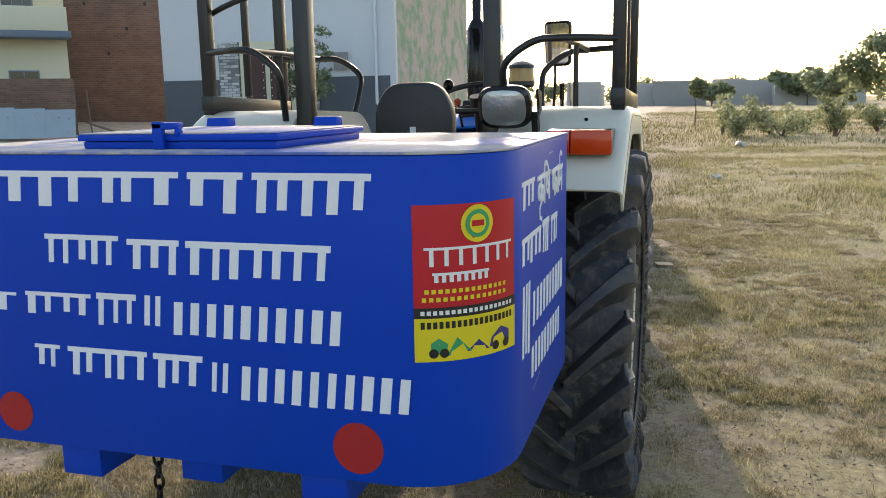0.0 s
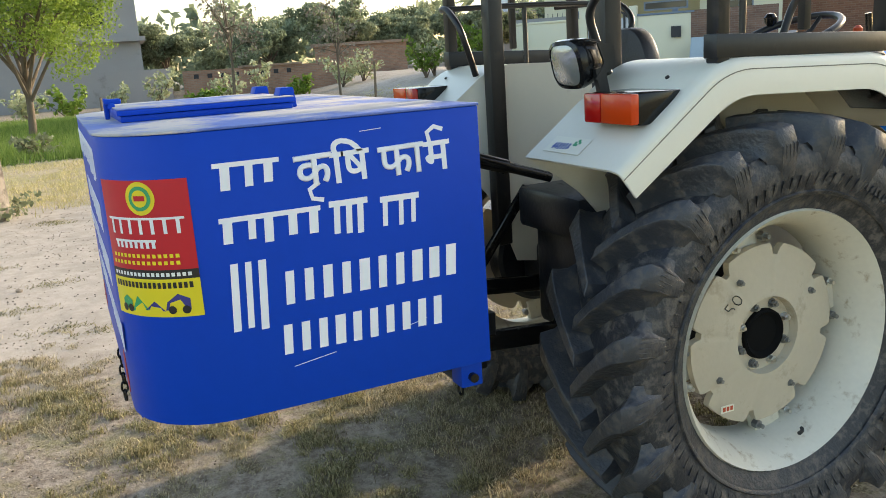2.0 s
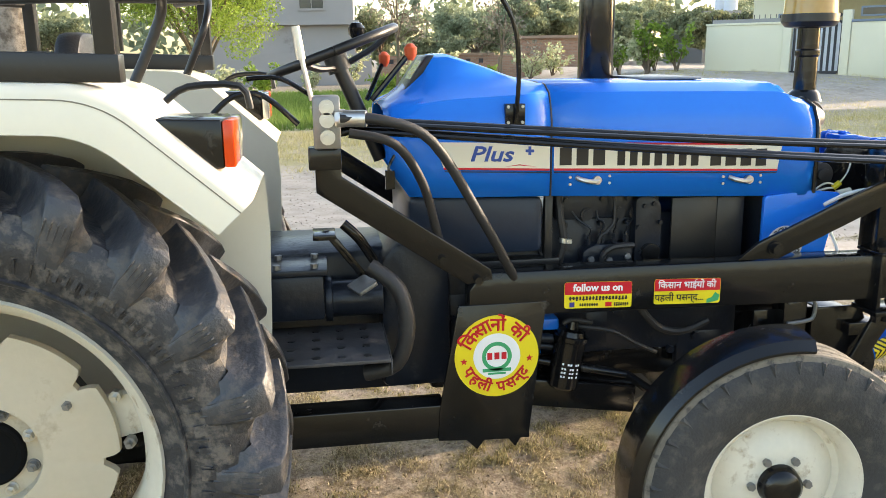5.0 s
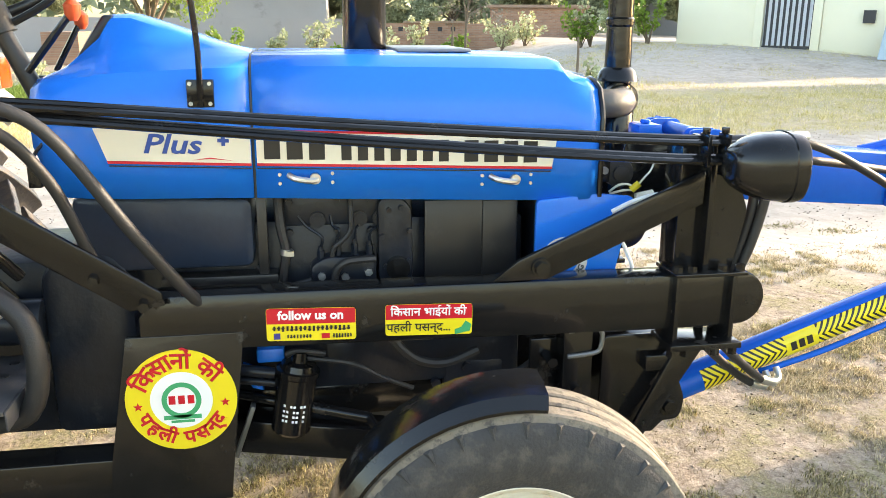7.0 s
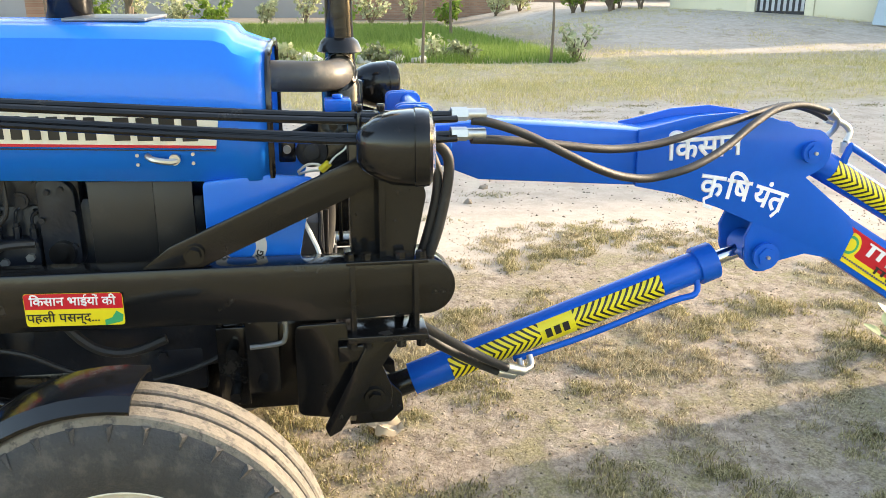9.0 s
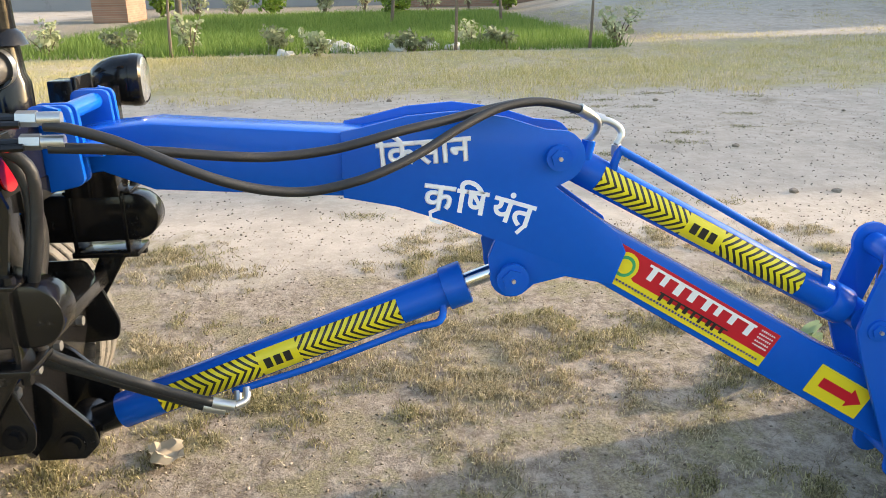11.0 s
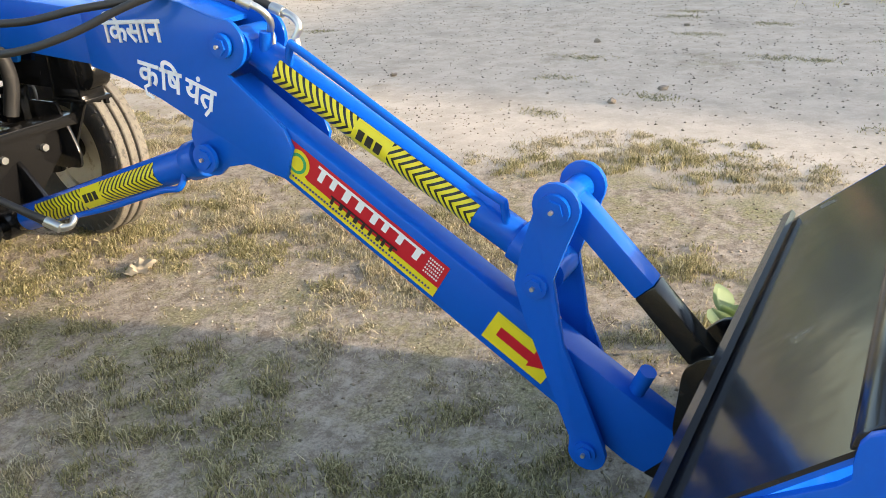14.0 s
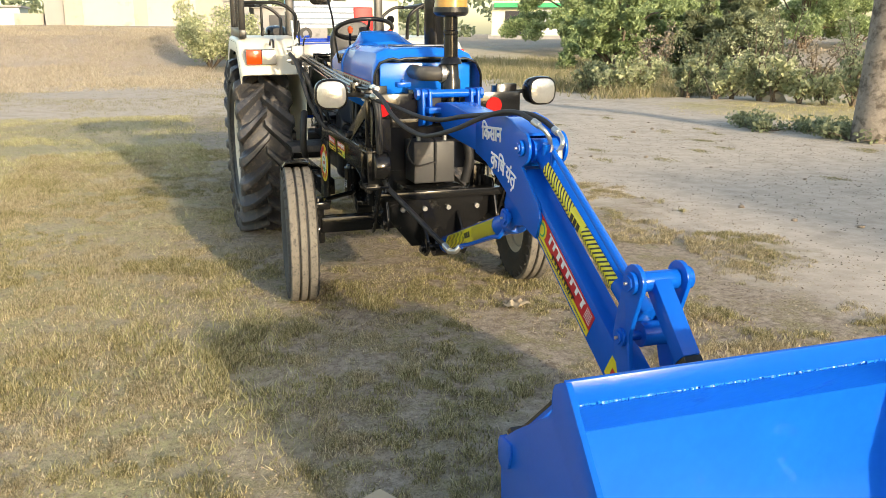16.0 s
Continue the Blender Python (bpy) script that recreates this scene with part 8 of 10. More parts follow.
def blades(name, label, x, y, tall, wide, mat, per=5, spread=0.03, lean=0.5, patchy=None):
    """Tufts of single-triangle blades at the places x, y."""
    z = height_np(x, y)
    k = len(x)
    bx_ = np.repeat(x, per) + rng.normal(0, spread, k * per)
    by_ = np.repeat(y, per) + rng.normal(0, spread, k * per)
    bz = np.repeat(z, per) - 0.004
    h = np.repeat(tall, per) * rng.uniform(0.45, 1.15, k * per)
    w = wide * rng.uniform(0.6, 1.3, k * per)
    a = rng.uniform(0, 2 * np.pi, k * per)
    l = h * lean * rng.uniform(0.1, 1.3, k * per)
    d = rng.uniform(0, 2 * np.pi, k * per)
    v = np.empty((k * per, 3, 3))
    v[:, 0] = np.stack([bx_ - w * np.cos(a), by_ - w * np.sin(a), bz], 1)
    v[:, 1] = np.stack([bx_ + w * np.cos(a), by_ + w * np.sin(a), bz], 1)
    v[:, 2] = np.stack([bx_ + l * np.cos(d), by_ + l * np.sin(d), bz + h], 1)
    me = bpy.data.meshes.new(name)
    n = k * per
    me.vertices.add(n * 3)
    me.vertices.foreach_set("co", v.reshape(-1))
    me.loops.add(n * 3)
    me.loops.foreach_set("vertex_index", np.arange(n * 3))
    me.polygons.add(n)
    me.polygons.foreach_set("loop_start", np.arange(n) * 3)
    me.polygons.foreach_set("loop_total", np.full(n, 3))
    me.update()
    me.materials.append(mat)
    return tagged(new(name, me), label, "grass", kind="stuff")


def bent_blades(name, label, x, y, tall, wide, mat, per=14, spread=0.018, lean=1.0):
    """Tufts of blades that bend over half way up."""
    k = len(x) * per
    bx_ = np.repeat(x, per) + rng.normal(0, spread, k)
    by_ = np.repeat(y, per) + rng.normal(0, spread, k)
    bz = np.repeat(height_np(x, y), per) - 0.004
    h = np.repeat(tall, per) * rng.uniform(0.4, 1.15, k)
    w = wide * rng.uniform(0.6, 1.2, k)
    a, d = rng.uniform(0, 2 * np.pi, k), rng.uniform(0, 2 * np.pi, k)
    l = h * lean * rng.uniform(0.1, 1.2, k)
    e = d + rng.normal(0, 0.7, k)
    drop = rng.uniform(0.55, 1.0, k)
    v = np.empty((k, 5, 3))
    for i, q in ((0, -1), (1, 1)):
        v[:, i] = np.stack([bx_ + q * w * np.cos(a), by_ + q * w * np.sin(a), bz], 1)
        v[:, i + 2] = np.stack([bx_ + 0.35 * l * np.cos(d) + q * 0.8 * w * np.cos(a), by_ + 0.35 * l * np.sin(d) + q * 0.8 * w * np.sin(a), bz + 0.62 * h], 1)
    v[:, 4] = np.stack([bx_ + 0.35 * l * np.cos(d) + 0.75 * l * np.cos(e), by_ + 0.35 * l * np.sin(d) + 0.75 * l * np.sin(e), bz + h * drop], 1)
    me = bpy.data.meshes.new(name)
    me.vertices.add(k * 5)
    me.vertices.foreach_set("co", v.reshape(-1))
    me.loops.add(k * 7)
    me.loops.foreach_set("vertex_index", (np.array([0, 1, 3, 2, 2, 3, 4])[None, :] + 5 * np.arange(k)[:, None]).reshape(-1))
    me.polygons.add(k * 2)
    me.polygons.foreach_set("loop_start", (np.array([0, 4])[None, :] + 7 * np.arange(k)[:, None]).reshape(-1))
    me.polygons.foreach_set("loop_total", np.tile([4, 3], k))
    me.update()
    me.materials.append(mat)
    return tagged(new(name, me), label, "grass", kind="stuff")


def crumbs(name, label, x, y, size, mat, category):
    """Tiny eight-sided lumps lying on the ground."""
    k = len(x)
    z = height_np(x, y)
    s = size * rng.uniform(0.4, 1.5, k)
    unit = np.array([(1, 0, 0), (0, 1, 0), (-1, 0, 0), (0, -1, 0), (0, 0, 0.8), (0, 0, -0.5)])
    v = unit[None] * s[:, None, None] * rng.uniform(0.6, 1.3, (k, 6, 1))
    a = rng.uniform(0, 2 * np.pi, k)
    c_, s_ = np.cos(a)[:, None], np.sin(a)[:, None]
    vx, vy = v[:, :, 0] * c_ - v[:, :, 1] * s_, v[:, :, 0] * s_ + v[:, :, 1] * c_
    v = np.stack([vx + x[:, None], vy + y[:, None], v[:, :, 2] + z[:, None] + 0.15 * s[:, None]], 2)
    tri = np.array([(0, 1, 4), (1, 2, 4), (2, 3, 4), (3, 0, 4), (1, 0, 5), (2, 1, 5), (3, 2, 5), (0, 3, 5)])
    me = bpy.data.meshes.new(name)
    me.vertices.add(k * 6)
    me.vertices.foreach_set("co", v.reshape(-1))
    me.loops.add(k * 24)
    me.loops.foreach_set("vertex_index", (tri.reshape(-1)[None] + 6 * np.arange(k)[:, None]).reshape(-1))
    me.polygons.add(k * 8)
    me.polygons.foreach_set("loop_start", np.arange(k * 8) * 3)
    me.polygons.foreach_set("loop_total", np.full(k * 8, 3))
    me.update()
    me.materials.append(mat)
    return tagged(new(name, me), label, category, kind="stuff")


def sow(x0, x1, y0, y1, count, thr=0.48, seed=11, size=1.4):
    x, y = rng.uniform(x0, x1, count), rng.uniform(y0, y1, count)
    p = patches(x + 100, y + 100, size, seed) * 0.5 + patches(x + 100, y + 100, 0.17, seed + 1) * 0.5
    keep = p + rng.normal(0, 0.035, count) > thr
    wob = (patches(x + 50, y + 50, 1.1, 5) - 0.5) * 2.6
    keep &= ~((x + wob > -8.4) & (x + wob < -2.15) & (rng.random(count) > 0.03))
    return x[keep], y[keep], p[keep]


x, y, p = sow(-2.9, 2.9, -4.6, 8.2, 15500, 0.468, 11, 0.75)
x, y, p = np.repeat(x, 6) + rng.normal(0, 0.020, len(x) * 6), np.repeat(y, 6) + rng.normal(0, 0.020, len(y) * 6), np.repeat(p, 6)
green_ = patches(x + 30, y + 30, 0.5, 71) > 0.55
bent_blades("green_tuft", "small green grass tufts", x[green_], y[green_], 0.022 + 0.13 * np.clip(p[green_] - 0.48, 0, 0.3), 0.0019, leaf_material("tuft_blades", (0.12, 0.11, 0.045), (0.64, 0.55, 0.33), 0.6, 0.3, (0.36, 0.31, 0.15)), 14, 0.016, 1.0)
green_ = ~green_
bent_blades("dry_tuft", "small dry grass tufts", x[green_], y[green_], 0.020 + 0.12 * np.clip(p[green_] - 0.48, 0, 0.3), 0.0018, leaf_material("dry_tuft_blades", (0.15, 0.125, 0.065), (0.72, 0.62, 0.43), 0.7, 0.3, (0.45, 0.375, 0.22)), 12, 0.017, 1.2)
x, y, p = sow(-2.9, 2.9, -4.6, 8.2, 46000, 0.42)
blades("grass_stubble", "thin straw stubble on bare soil", x, y, 0.010 + 0.03 * rng.random(len(x)) ** 2, 0.0017, STRAW, 4, 0.02, 1.3)
x, y, p = sow(-2.9, 2.9, -4.6, 8.2, 40000, 0.42)
blades("straw_litter", "dead straw lying on the ground", x, y, np.full(len(x), 0.006), 0.0013, STRAW, 3, 0.03, 2.6)
x, y = rng.uniform(-2.9, 4.2, 26000), rng.uniform(-4.6, 8.2, 26000)
crumbs("soil_crumb", "loose dry soil crumbs", x, y, 0.0055, leaf_material("soil_crumbs", (0.15, 0.115, 0.08), (0.52, 0.43, 0.33), 0.9, 0.0, (0.30, 0.24, 0.175)), "soil")
x, y = rng.uniform(-8.4, -2.6, 9000), rng.uniform(-6, 10, 9000)
crumbs("sand_crumb", "loose sand crumbs on the track", x, y, 0.0075, leaf_material("sand_crumbs", (0.17, 0.14, 0.105), (0.32, 0.275, 0.225), 0.9, 0.0, (0.26, 0.22, 0.18)), "soil")
x, y, p = sow(-2.9, 9, 7, 22, 30000, 0.46)
blades("far_grass", "short dry grass in patches", x, y, 0.05 + 0.2 * np.clip(p - 0.45, 0, 0.4), 0.004, GRASS, 5, 0.05, 0.8)
x, y, p = sow(0.9, 8.5, -9.5, 22, 84000, 0.492, 15, 1.0)
blades("meadow_grass", "yellow-green meadow grass", x, y, 0.024 + 0.20 * np.clip(p - 0.46, 0, 0.3), 0.0024, leaf_material("meadow_blades", (0.22, 0.21, 0.08), (0.76, 0.67, 0.42), 0.7, 0.35, (0.44, 0.40, 0.19)), 6, 0.03, 0.9)
x, y, p = sow(-14, 30, 22, 75, 30000, 0.44, 21, 5)
blades("far_grass", "short dry grass in patches", x, y, 0.12 + 0.3 * np.clip(p - 0.4, 0, 0.4), 0.012, GRASS, 5, 0.15, 0.8)
VERGE = leaf_material("verge_blades", (0.37, 0.33, 0.11), (0.80, 0.67, 0.39), 0.7, 0.35, (0.58, 0.485, 0.21))
x, y, p = sow(-14.2, -7.6, -8, 16, 20000, 0.47, 31, 2.5)
blades("verge_grass", "low green and straw grass beside the track", x, y, 0.05 + 0.25 * np.clip(p - 0.45, 0, 0.4), 0.004, VERGE, 5, 0.06, 0.8)
x, y, p = sow(-2.9, 12, -24, -4.5, 24000, 0.50, 41, 2.5)
blades("back_grass", "thin grass in patches", x, y, 0.03 + 0.12 * np.clip(p - 0.45, 0, 0.4), 0.003, GRASS, 5, 0.04, 0.8)
x, y, p = sow(-30, -9.5, 8.5, 24, 16000, 0.53, 51, 2.5)
blades("slope_grass", "dry grass on the slope before the gate", x, y, 0.04 + 0.2 * np.clip(p - 0.42, 0, 0.4), 0.005, VERGE, 5, 0.08, 0.9)
x, y, p = sow(-3, 14, -40, -17, 26000, 0.40, 61, 2.0)
blades("bank_straw", "dry straw and weeds on the earth bank", x, y, 0.05 + 0.5 * np.clip(p - 0.42, 0, 0.4), 0.012, leaf_material("bank_stalks", (0.24, 0.205, 0.15), (0.56, 0.49, 0.38), 0.7, 0.2, (0.40, 0.34, 0.25)), 5, 0.16, 1.0)
x, y, p = sow(-24, -7.5, -29, -10.5, 26000, 0.38, 71, 2.0)
blades("dry_weeds", "tangle of dry and olive weeds beside the track", x, y, 0.10 + 1.5 * np.clip(p - 0.40, 0, 0.45), 0.010, leaf_material("dry_weed_stalks", (0.17, 0.17, 0.07), (0.52, 0.44, 0.28), 0.7, 0.3, (0.32, 0.28, 0.15)), 5, 0.14, 0.8)
tr_ = np.random.default_rng(91)
cx_, cy_ = tr_.uniform(-8.3, -2.4, 60), tr_.uniform(-7, 10, 60)
x = np.repeat(cx_, 60) + tr_.normal(0, 0.045, 3600); y = np.repeat(cy_, 60) + tr_.normal(0, 0.10, 3600)
blades("track_tuft", "flat trodden grass tufts on the sandy track", x, y, np.full(3600, 0.022), 0.004, GRASS, 4, 0.02, 1.6)
x, y = rng.uniform(-31, -14.6, 26000), rng.uniform(-14, 8.5, 26000)
k_ = (y < 8 + (x + 14) * 0.05) & (y > -4.5)
blades("crop_field", "young green crop in a field", x[k_], y[k_], np.full(k_.sum(), 0.26), 0.010, CROP, 5, 0.10, 0.5)


# ---- plants ----
def leaf_cloud(name, centres, radii, counts, size, mat, squash=0.75, seed=0, long=1.8):
    """Many small leaves gathered in clumps."""
    r = np.random.default_rng(seed)
    vs = []
    for c, rad, cnt in zip(centres, radii, counts):
        d = r.normal(size=(cnt, 3))
        d /= np.linalg.norm(d, axis=1)[:, None]
        q = np.array(c) + d * rad * (r.random(cnt)[:, None] ** 0.45) * np.array([1, 1, squash])
        a = r.normal(size=(cnt, 3)); a /= np.linalg.norm(a, axis=1)[:, None]
        b = np.cross(a, r.normal(size=(cnt, 3))); b /= np.linalg.norm(b, axis=1)[:, None]
        s = size * r.uniform(0.55, 1.4, (cnt, 1))
        vs.append(np.stack([q - a * s * long / 2, q + b * s / 2, q + a * s * long / 2, q - b * s / 2], 1))
    v = np.concatenate(vs)
    n = len(v)
    me = bpy.data.meshes.new(name)
    me.vertices.add(n * 4)
    me.vertices.foreach_set("co", v.reshape(-1))
    me.loops.add(n * 4)
    me.loops.foreach_set("vertex_index", np.arange(n * 4))
    me.polygons.add(n)
    me.polygons.foreach_set("loop_start", np.arange(n) * 4)
    me.polygons.foreach_set("loop_total", np.full(n, 4))
    me.update()
    me.materials.append(mat)
    return me


BARK = material("grey_brown_bark", (0.16, 0.12, 0.085), 0.9, vary=0.4, scale=6, bump=0.8, bump_scale=25)
BARK_PALE = material("pale_rough_bark", (0.22, 0.19, 0.155), 0.9, vary=0.5, scale=9, bump=1.0, bump_scale=22, dirt=(0.095, 0.078, 0.06), dirt_amount=0.5, dirt_scale=7)
LEAF_BRIGHT = leaf_material("fresh_green_leaves", (0.10, 0.17, 0.02), (0.26, 0.36, 0.06), 0.5, 0.35)
LEAF_FEATHER = leaf_material("feathery_yellow_green_leaves", (0.17, 0.25, 0.03), (0.40, 0.50, 0.11), 0.5, 0.45)
# the next two greens are lightened: the distance's haze is put into them
LEAF_HAZY = leaf_material("haze_paled_green_leaves", (0.17, 0.20, 0.12), (0.33, 0.38, 0.24), 0.5, 0.45)
LEAF_OLIVE = leaf_material("olive_leaves", (0.15, 0.17, 0.09), (0.34, 0.36, 0.21), 0.55, 0.4)
LEAF_THORN = leaf_material("thorn_green_leaves", (0.19, 0.25, 0.10), (0.44, 0.52, 0.27), 0.55, 0.4)
LEAF_PALE = leaf_material("pale_grey_green_leaves", (0.28, 0.31, 0.15), (0.58, 0.58, 0.37), 0.55, 0.3)
LEAF_BROWN = leaf_material("bare_brown_twigs", (0.20, 0.165, 0.12), (0.38, 0.32, 0.24), 0.8, 0.1)


def tree(name, label, x, y, high, spread, leaves, size, mat, seed, trunk_r=0.14, first=0.3, limbs=7, bark=None, squash=0.7, base=None, group=""):
    r = random.Random(seed)
    z0 = height(x, y) - 0.05 if base is None else base
    t = thing(name, label, "tree", group, at=pose(x, y, z0))
    w = Shape()
    bend = [(0, 0, 0), (r.uniform(-0.1, 0.1) * high * 0.3, r.uniform(-0.1, 0.1) * high * 0.3, high * first), (r.uniform(-0.2, 0.2), r.uniform(-0.2, 0.2), high * 0.8)]
    w.tube(bend, trunk_r, 10, 4, trunk_r * 0.35)
    centres, radii = [], []
    fork = Vector(bend[1])
    for i in range(limbs):
        a = 2 * math.pi * i / limbs + r.uniform(-0.4, 0.4)
        reach = spread * r.uniform(0.45, 0.95)
        up = high * r.uniform(0.5, 0.97)
        tip = Vector((math.cos(a) * reach, math.sin(a) * reach, up))
        start = fork.lerp(Vector(bend[2]), r.uniform(0, 0.6))
        mid = start.lerp(tip, 0.5) + Vector((0, 0, r.uniform(0.0, 0.12) * high))
        w.tube([tuple(start), tuple(mid), tuple(tip)], trunk_r * 0.4, 7, 4, trunk_r * 0.08)
        for f in (0.55, 0.8, 1.0):
            c = start.lerp(mid, f * 2) if f < 0.5 else mid.lerp(tip, f * 2 - 1)
            for _ in range(2):
                centres.append((c.x + r.uniform(-0.2, 0.2) * spread, c.y + r.uniform(-0.2, 0.2) * spread, c.z + r.uniform(-0.1, 0.13) * high))
                radii.append(spread * r.uniform(0.13, 0.30))
    part("trunk", w, bark or BARK, t)
    tot = sum(q ** 2 for q in radii)
    counts = [max(6, int(leaves * q * q / tot)) for q in radii]
    cr = new("crown", leaf_cloud("crown", centres, radii, counts, size, mat, squash, seed))
    cr.parent = t
    return t


def bush(name, label, x, y, high, spread, leaves, size, mat, seed, group="", category="bush"):
    r = random.Random(seed)
    t = thing(name, label, category, group, at=pose(x, y, height(x, y) - 0.02))
    w = Shape()
    centres, radii = [], []
    for i in range(8):
        a = r.uniform(0, 2 * math.pi)
        tip = (math.cos(a) * spread * r.uniform(0.2, 0.95), math.sin(a) * spread * r.uniform(0.2, 0.95), high * r.uniform(0.45, 1.0))
        w.tube([(r.uniform(-0.05, 0.05), r.uniform(-0.05, 0.05), 0), (tip[0] * 0.5, tip[1] * 0.5, tip[2] * 0.6), tip], 0.012 * (1 + high), 6, 3, 0.004)
        for f in (0.45, 0.75, 1.0):
            centres.append((tip[0] * f, tip[1] * f, tip[2] * f + 0.03))
            radii.append(spread * r.uniform(0.16, 0.34))
    part("stem", w, BARK, t)
    tot = sum(q ** 2 for q in radii)
    cr = new("foliage", leaf_cloud("foliage", centres, radii, [max(5, int(leaves * q * q / tot)) for q in radii], size, mat, 0.8, seed, 1.7))
    cr.parent = t
    return t


tree("roadside_tree", "thick pale trunk of a roadside tree beside the track", -8.0, -2.68, 7.5, 2.6, 5000, 0.10, LEAF_OLIVE, 3, 0.28, 0.55, 8, BARK_PALE)
tree("field_tree", "feathery bright green tree at the field edge", -21.3, -2.4, 5.6, 3.0, 42000, 0.046, LEAF_FEATHER, 5, 0.13, 0.14, 16)
tree("thin_tree", "thin half-bare young tree in the field", -24.0, 3.3, 4.4, 1.5, 900, 0.06, LEAF_BROWN, 8, 0.06, 0.35, 8)
tree("thin_tree", "thin half-bare young tree in the field", -23.0, 6.5, 3.4, 1.2, 700, 0.06, LEAF_BROWN, 9, 0.05, 0.35, 7)
r9 = random.Random(12)
spots = [(a, b, h * 0.6, c * 0.85) for a, b, h, c in [(-50, 31, 7.5, 3.6), (-52, 26, 6.2, 3.4), (-54, 21.5, 6.0, 3.3), (-49, 19.5, 5.0, 2.6), (-55, 17.0, 8.6, 3.6), (-48, 14.5, 5.6, 2.8), (-53, 11.5, 5.8, 3.2), (-50, 8.5, 5.0, 2.6), (-56, 5.5, 7.0, 3.2), (-62, 24, 7.6, 4), (-62, 13, 7.4, 4), (-46, 24.5, 4.6, 2.4), (-60, 36, 8, 4), (-57, -16, 7, 3.4), (-60, -24, 8, 4), (-44, 27.5, 4.2, 2.2)]]
for i, (x_, y_, h_, s_) in enumerate(spots):
    tree("grove_tree", ("dark leafy tree in the grove behind the field", "olive green tree in the grove behind the field")[i % 2], x_, y_, h_, s_, 17000, 0.11, (LEAF_HAZY, LEAF_OLIVE)[i % 2], 40 + i, 0.16, 0.28, 9, group="trees behind the field", squash=0.65)


def thorn_tree(x, y, high, spread, leaves, mat, seed):
    """A wide tree whose sprays hang down to the ground."""
    r = random.Random(seed)
    t = thing("thorn_tree", "wide green thorn tree with sprays down to the ground", "tree", "thorn trees", at=pose(x, y, height(x, y) - 0.05))
    w, centres, radii = Shape(), [], []
    for i in range(46):
        a, f = r.uniform(0, 2 * math.pi), r.random() ** 0.6
        up = high * (1 - 0.55 * f * f) * r.uniform(0.25, 1.0)
        c = (math.cos(a) * f * spread, math.sin(a) * f * spread, up)
        if i % 3 == 0:
            w.tube([(r.uniform(-0.15, 0.15), r.uniform(-0.15, 0.15), 0), (c[0] * 0.45, c[1] * 0.45, up * 0.75 + 0.3), c], 0.07, 6, 3, 0.015)
        for k in (0.0, 0.5):
            centres.append((c[0] * (1 + 0.18 * k), c[1] * (1 + 0.18 * k), c[2] - k * 0.8))
            radii.append(spread * r.uniform(0.09, 0.20))
    part("trunk", w, BARK, t)
    tot = sum(q ** 2 for q in radii)
    cr = new("crown", leaf_cloud("crown", centres, radii, [max(6, int(leaves * q * q / tot)) for q in radii], 0.085, mat, 0.55, seed, 3.0))
    cr.parent = t
    return t


for i, (x_, y_, h_, s_) in enumerate(((-14.3, -20.4, 4.6, 2.1), (-16.6, -17.6, 3.8, 1.7), (-19.5, -33, 5.2, 3.6), (-24.5, -35, 5.6, 4.0), (-30, -37, 5.2, 4.0), (-36, -36, 5.6, 4.0), (-42, -38, 6.0, 4.4))):
    thorn_tree(x_, y_, h_, s_, 26000, (LEAF_THORN, LEAF_OLIVE, LEAF_THORN)[i % 3], 70 + i)
for i, (x_, y_, h_) in enumerate(((-52, -48, 9), (-56, -44, 10), (-47, -52, 8.5), (-62, -46, 9))):
    tree("tall_tree", "tall slender tree far off", x_, y_, h_, 2.2, 2200, 0.22, LEAF_OLIVE, 80 + i, 0.12, 0.4, 8, group="far slender trees")
for i, (x_, y_, h_, s_) in enumerate(((9.6, 38, 3.8, 2.4), (12.0, 35, 4.8, 3.0), (8.4, 46, 2.6, 1.8), (15, 38, 6, 3), (18, 33, 6.5, 3.4), (3.6, 118, 3.2, 3), (16, 120, 4.2, 4))):
    tree("hedgerow_tree", "green tree in the hedgerow", x_, y_, h_, s_, 3800, 0.14 if y_ < 60 else 0.5, LEAF_OLIVE if i % 2 else LEAF_HAZY, 90 + i, 0.12, 0.22, 9, group="trees along the hedgerow")
for i in range(16):
    bush("hedge_bush", "rough grey-green bush on the meadow", 2.2 + i * 0.75 + r9.uniform(-0.5, 0.5), 28 + r9.uniform(-3, 5), r9.uniform(0.9, 1.7), r9.uniform(0.7, 1.3), 900, 0.075, LEAF_OLIVE if i % 3 else LEAF_PALE, 110 + i, "bushes on the meadow")
# pale broad-leaved shrubs along the field edge
for i, (x_, y_, h_) in enumerate([(-14.8 + r9.uniform(-1, 0.6), -7.5 + i * 1.35 + r9.uniform(-0.4, 0.4), r9.uniform(0.35, 0.85)) for i in range(12)]):
    bush("field_shrub", "pale green broad-leaved shrub at the field edge", x_, y_, h_, 0.5, 260, 0.07, LEAF_PALE if i % 2 else LEAF_OLIVE, 130 + i, "shrubs at the field edge")
for i in range(13):
    bush("milkweed_shrub", "pale milkweed shrub with broad leaves", -9.1 - i * 0.27 + r9.uniform(-0.3, 0.3), -12.4 + i * 0.41 + r9.uniform(-0.4, 0.4), r9.uniform(0.7, 1.15), r9.uniform(0.45, 0.7), 760, 0.062, LEAF_PALE if i % 4 else LEAF_OLIVE, 150 + i, "milkweed beside the track")
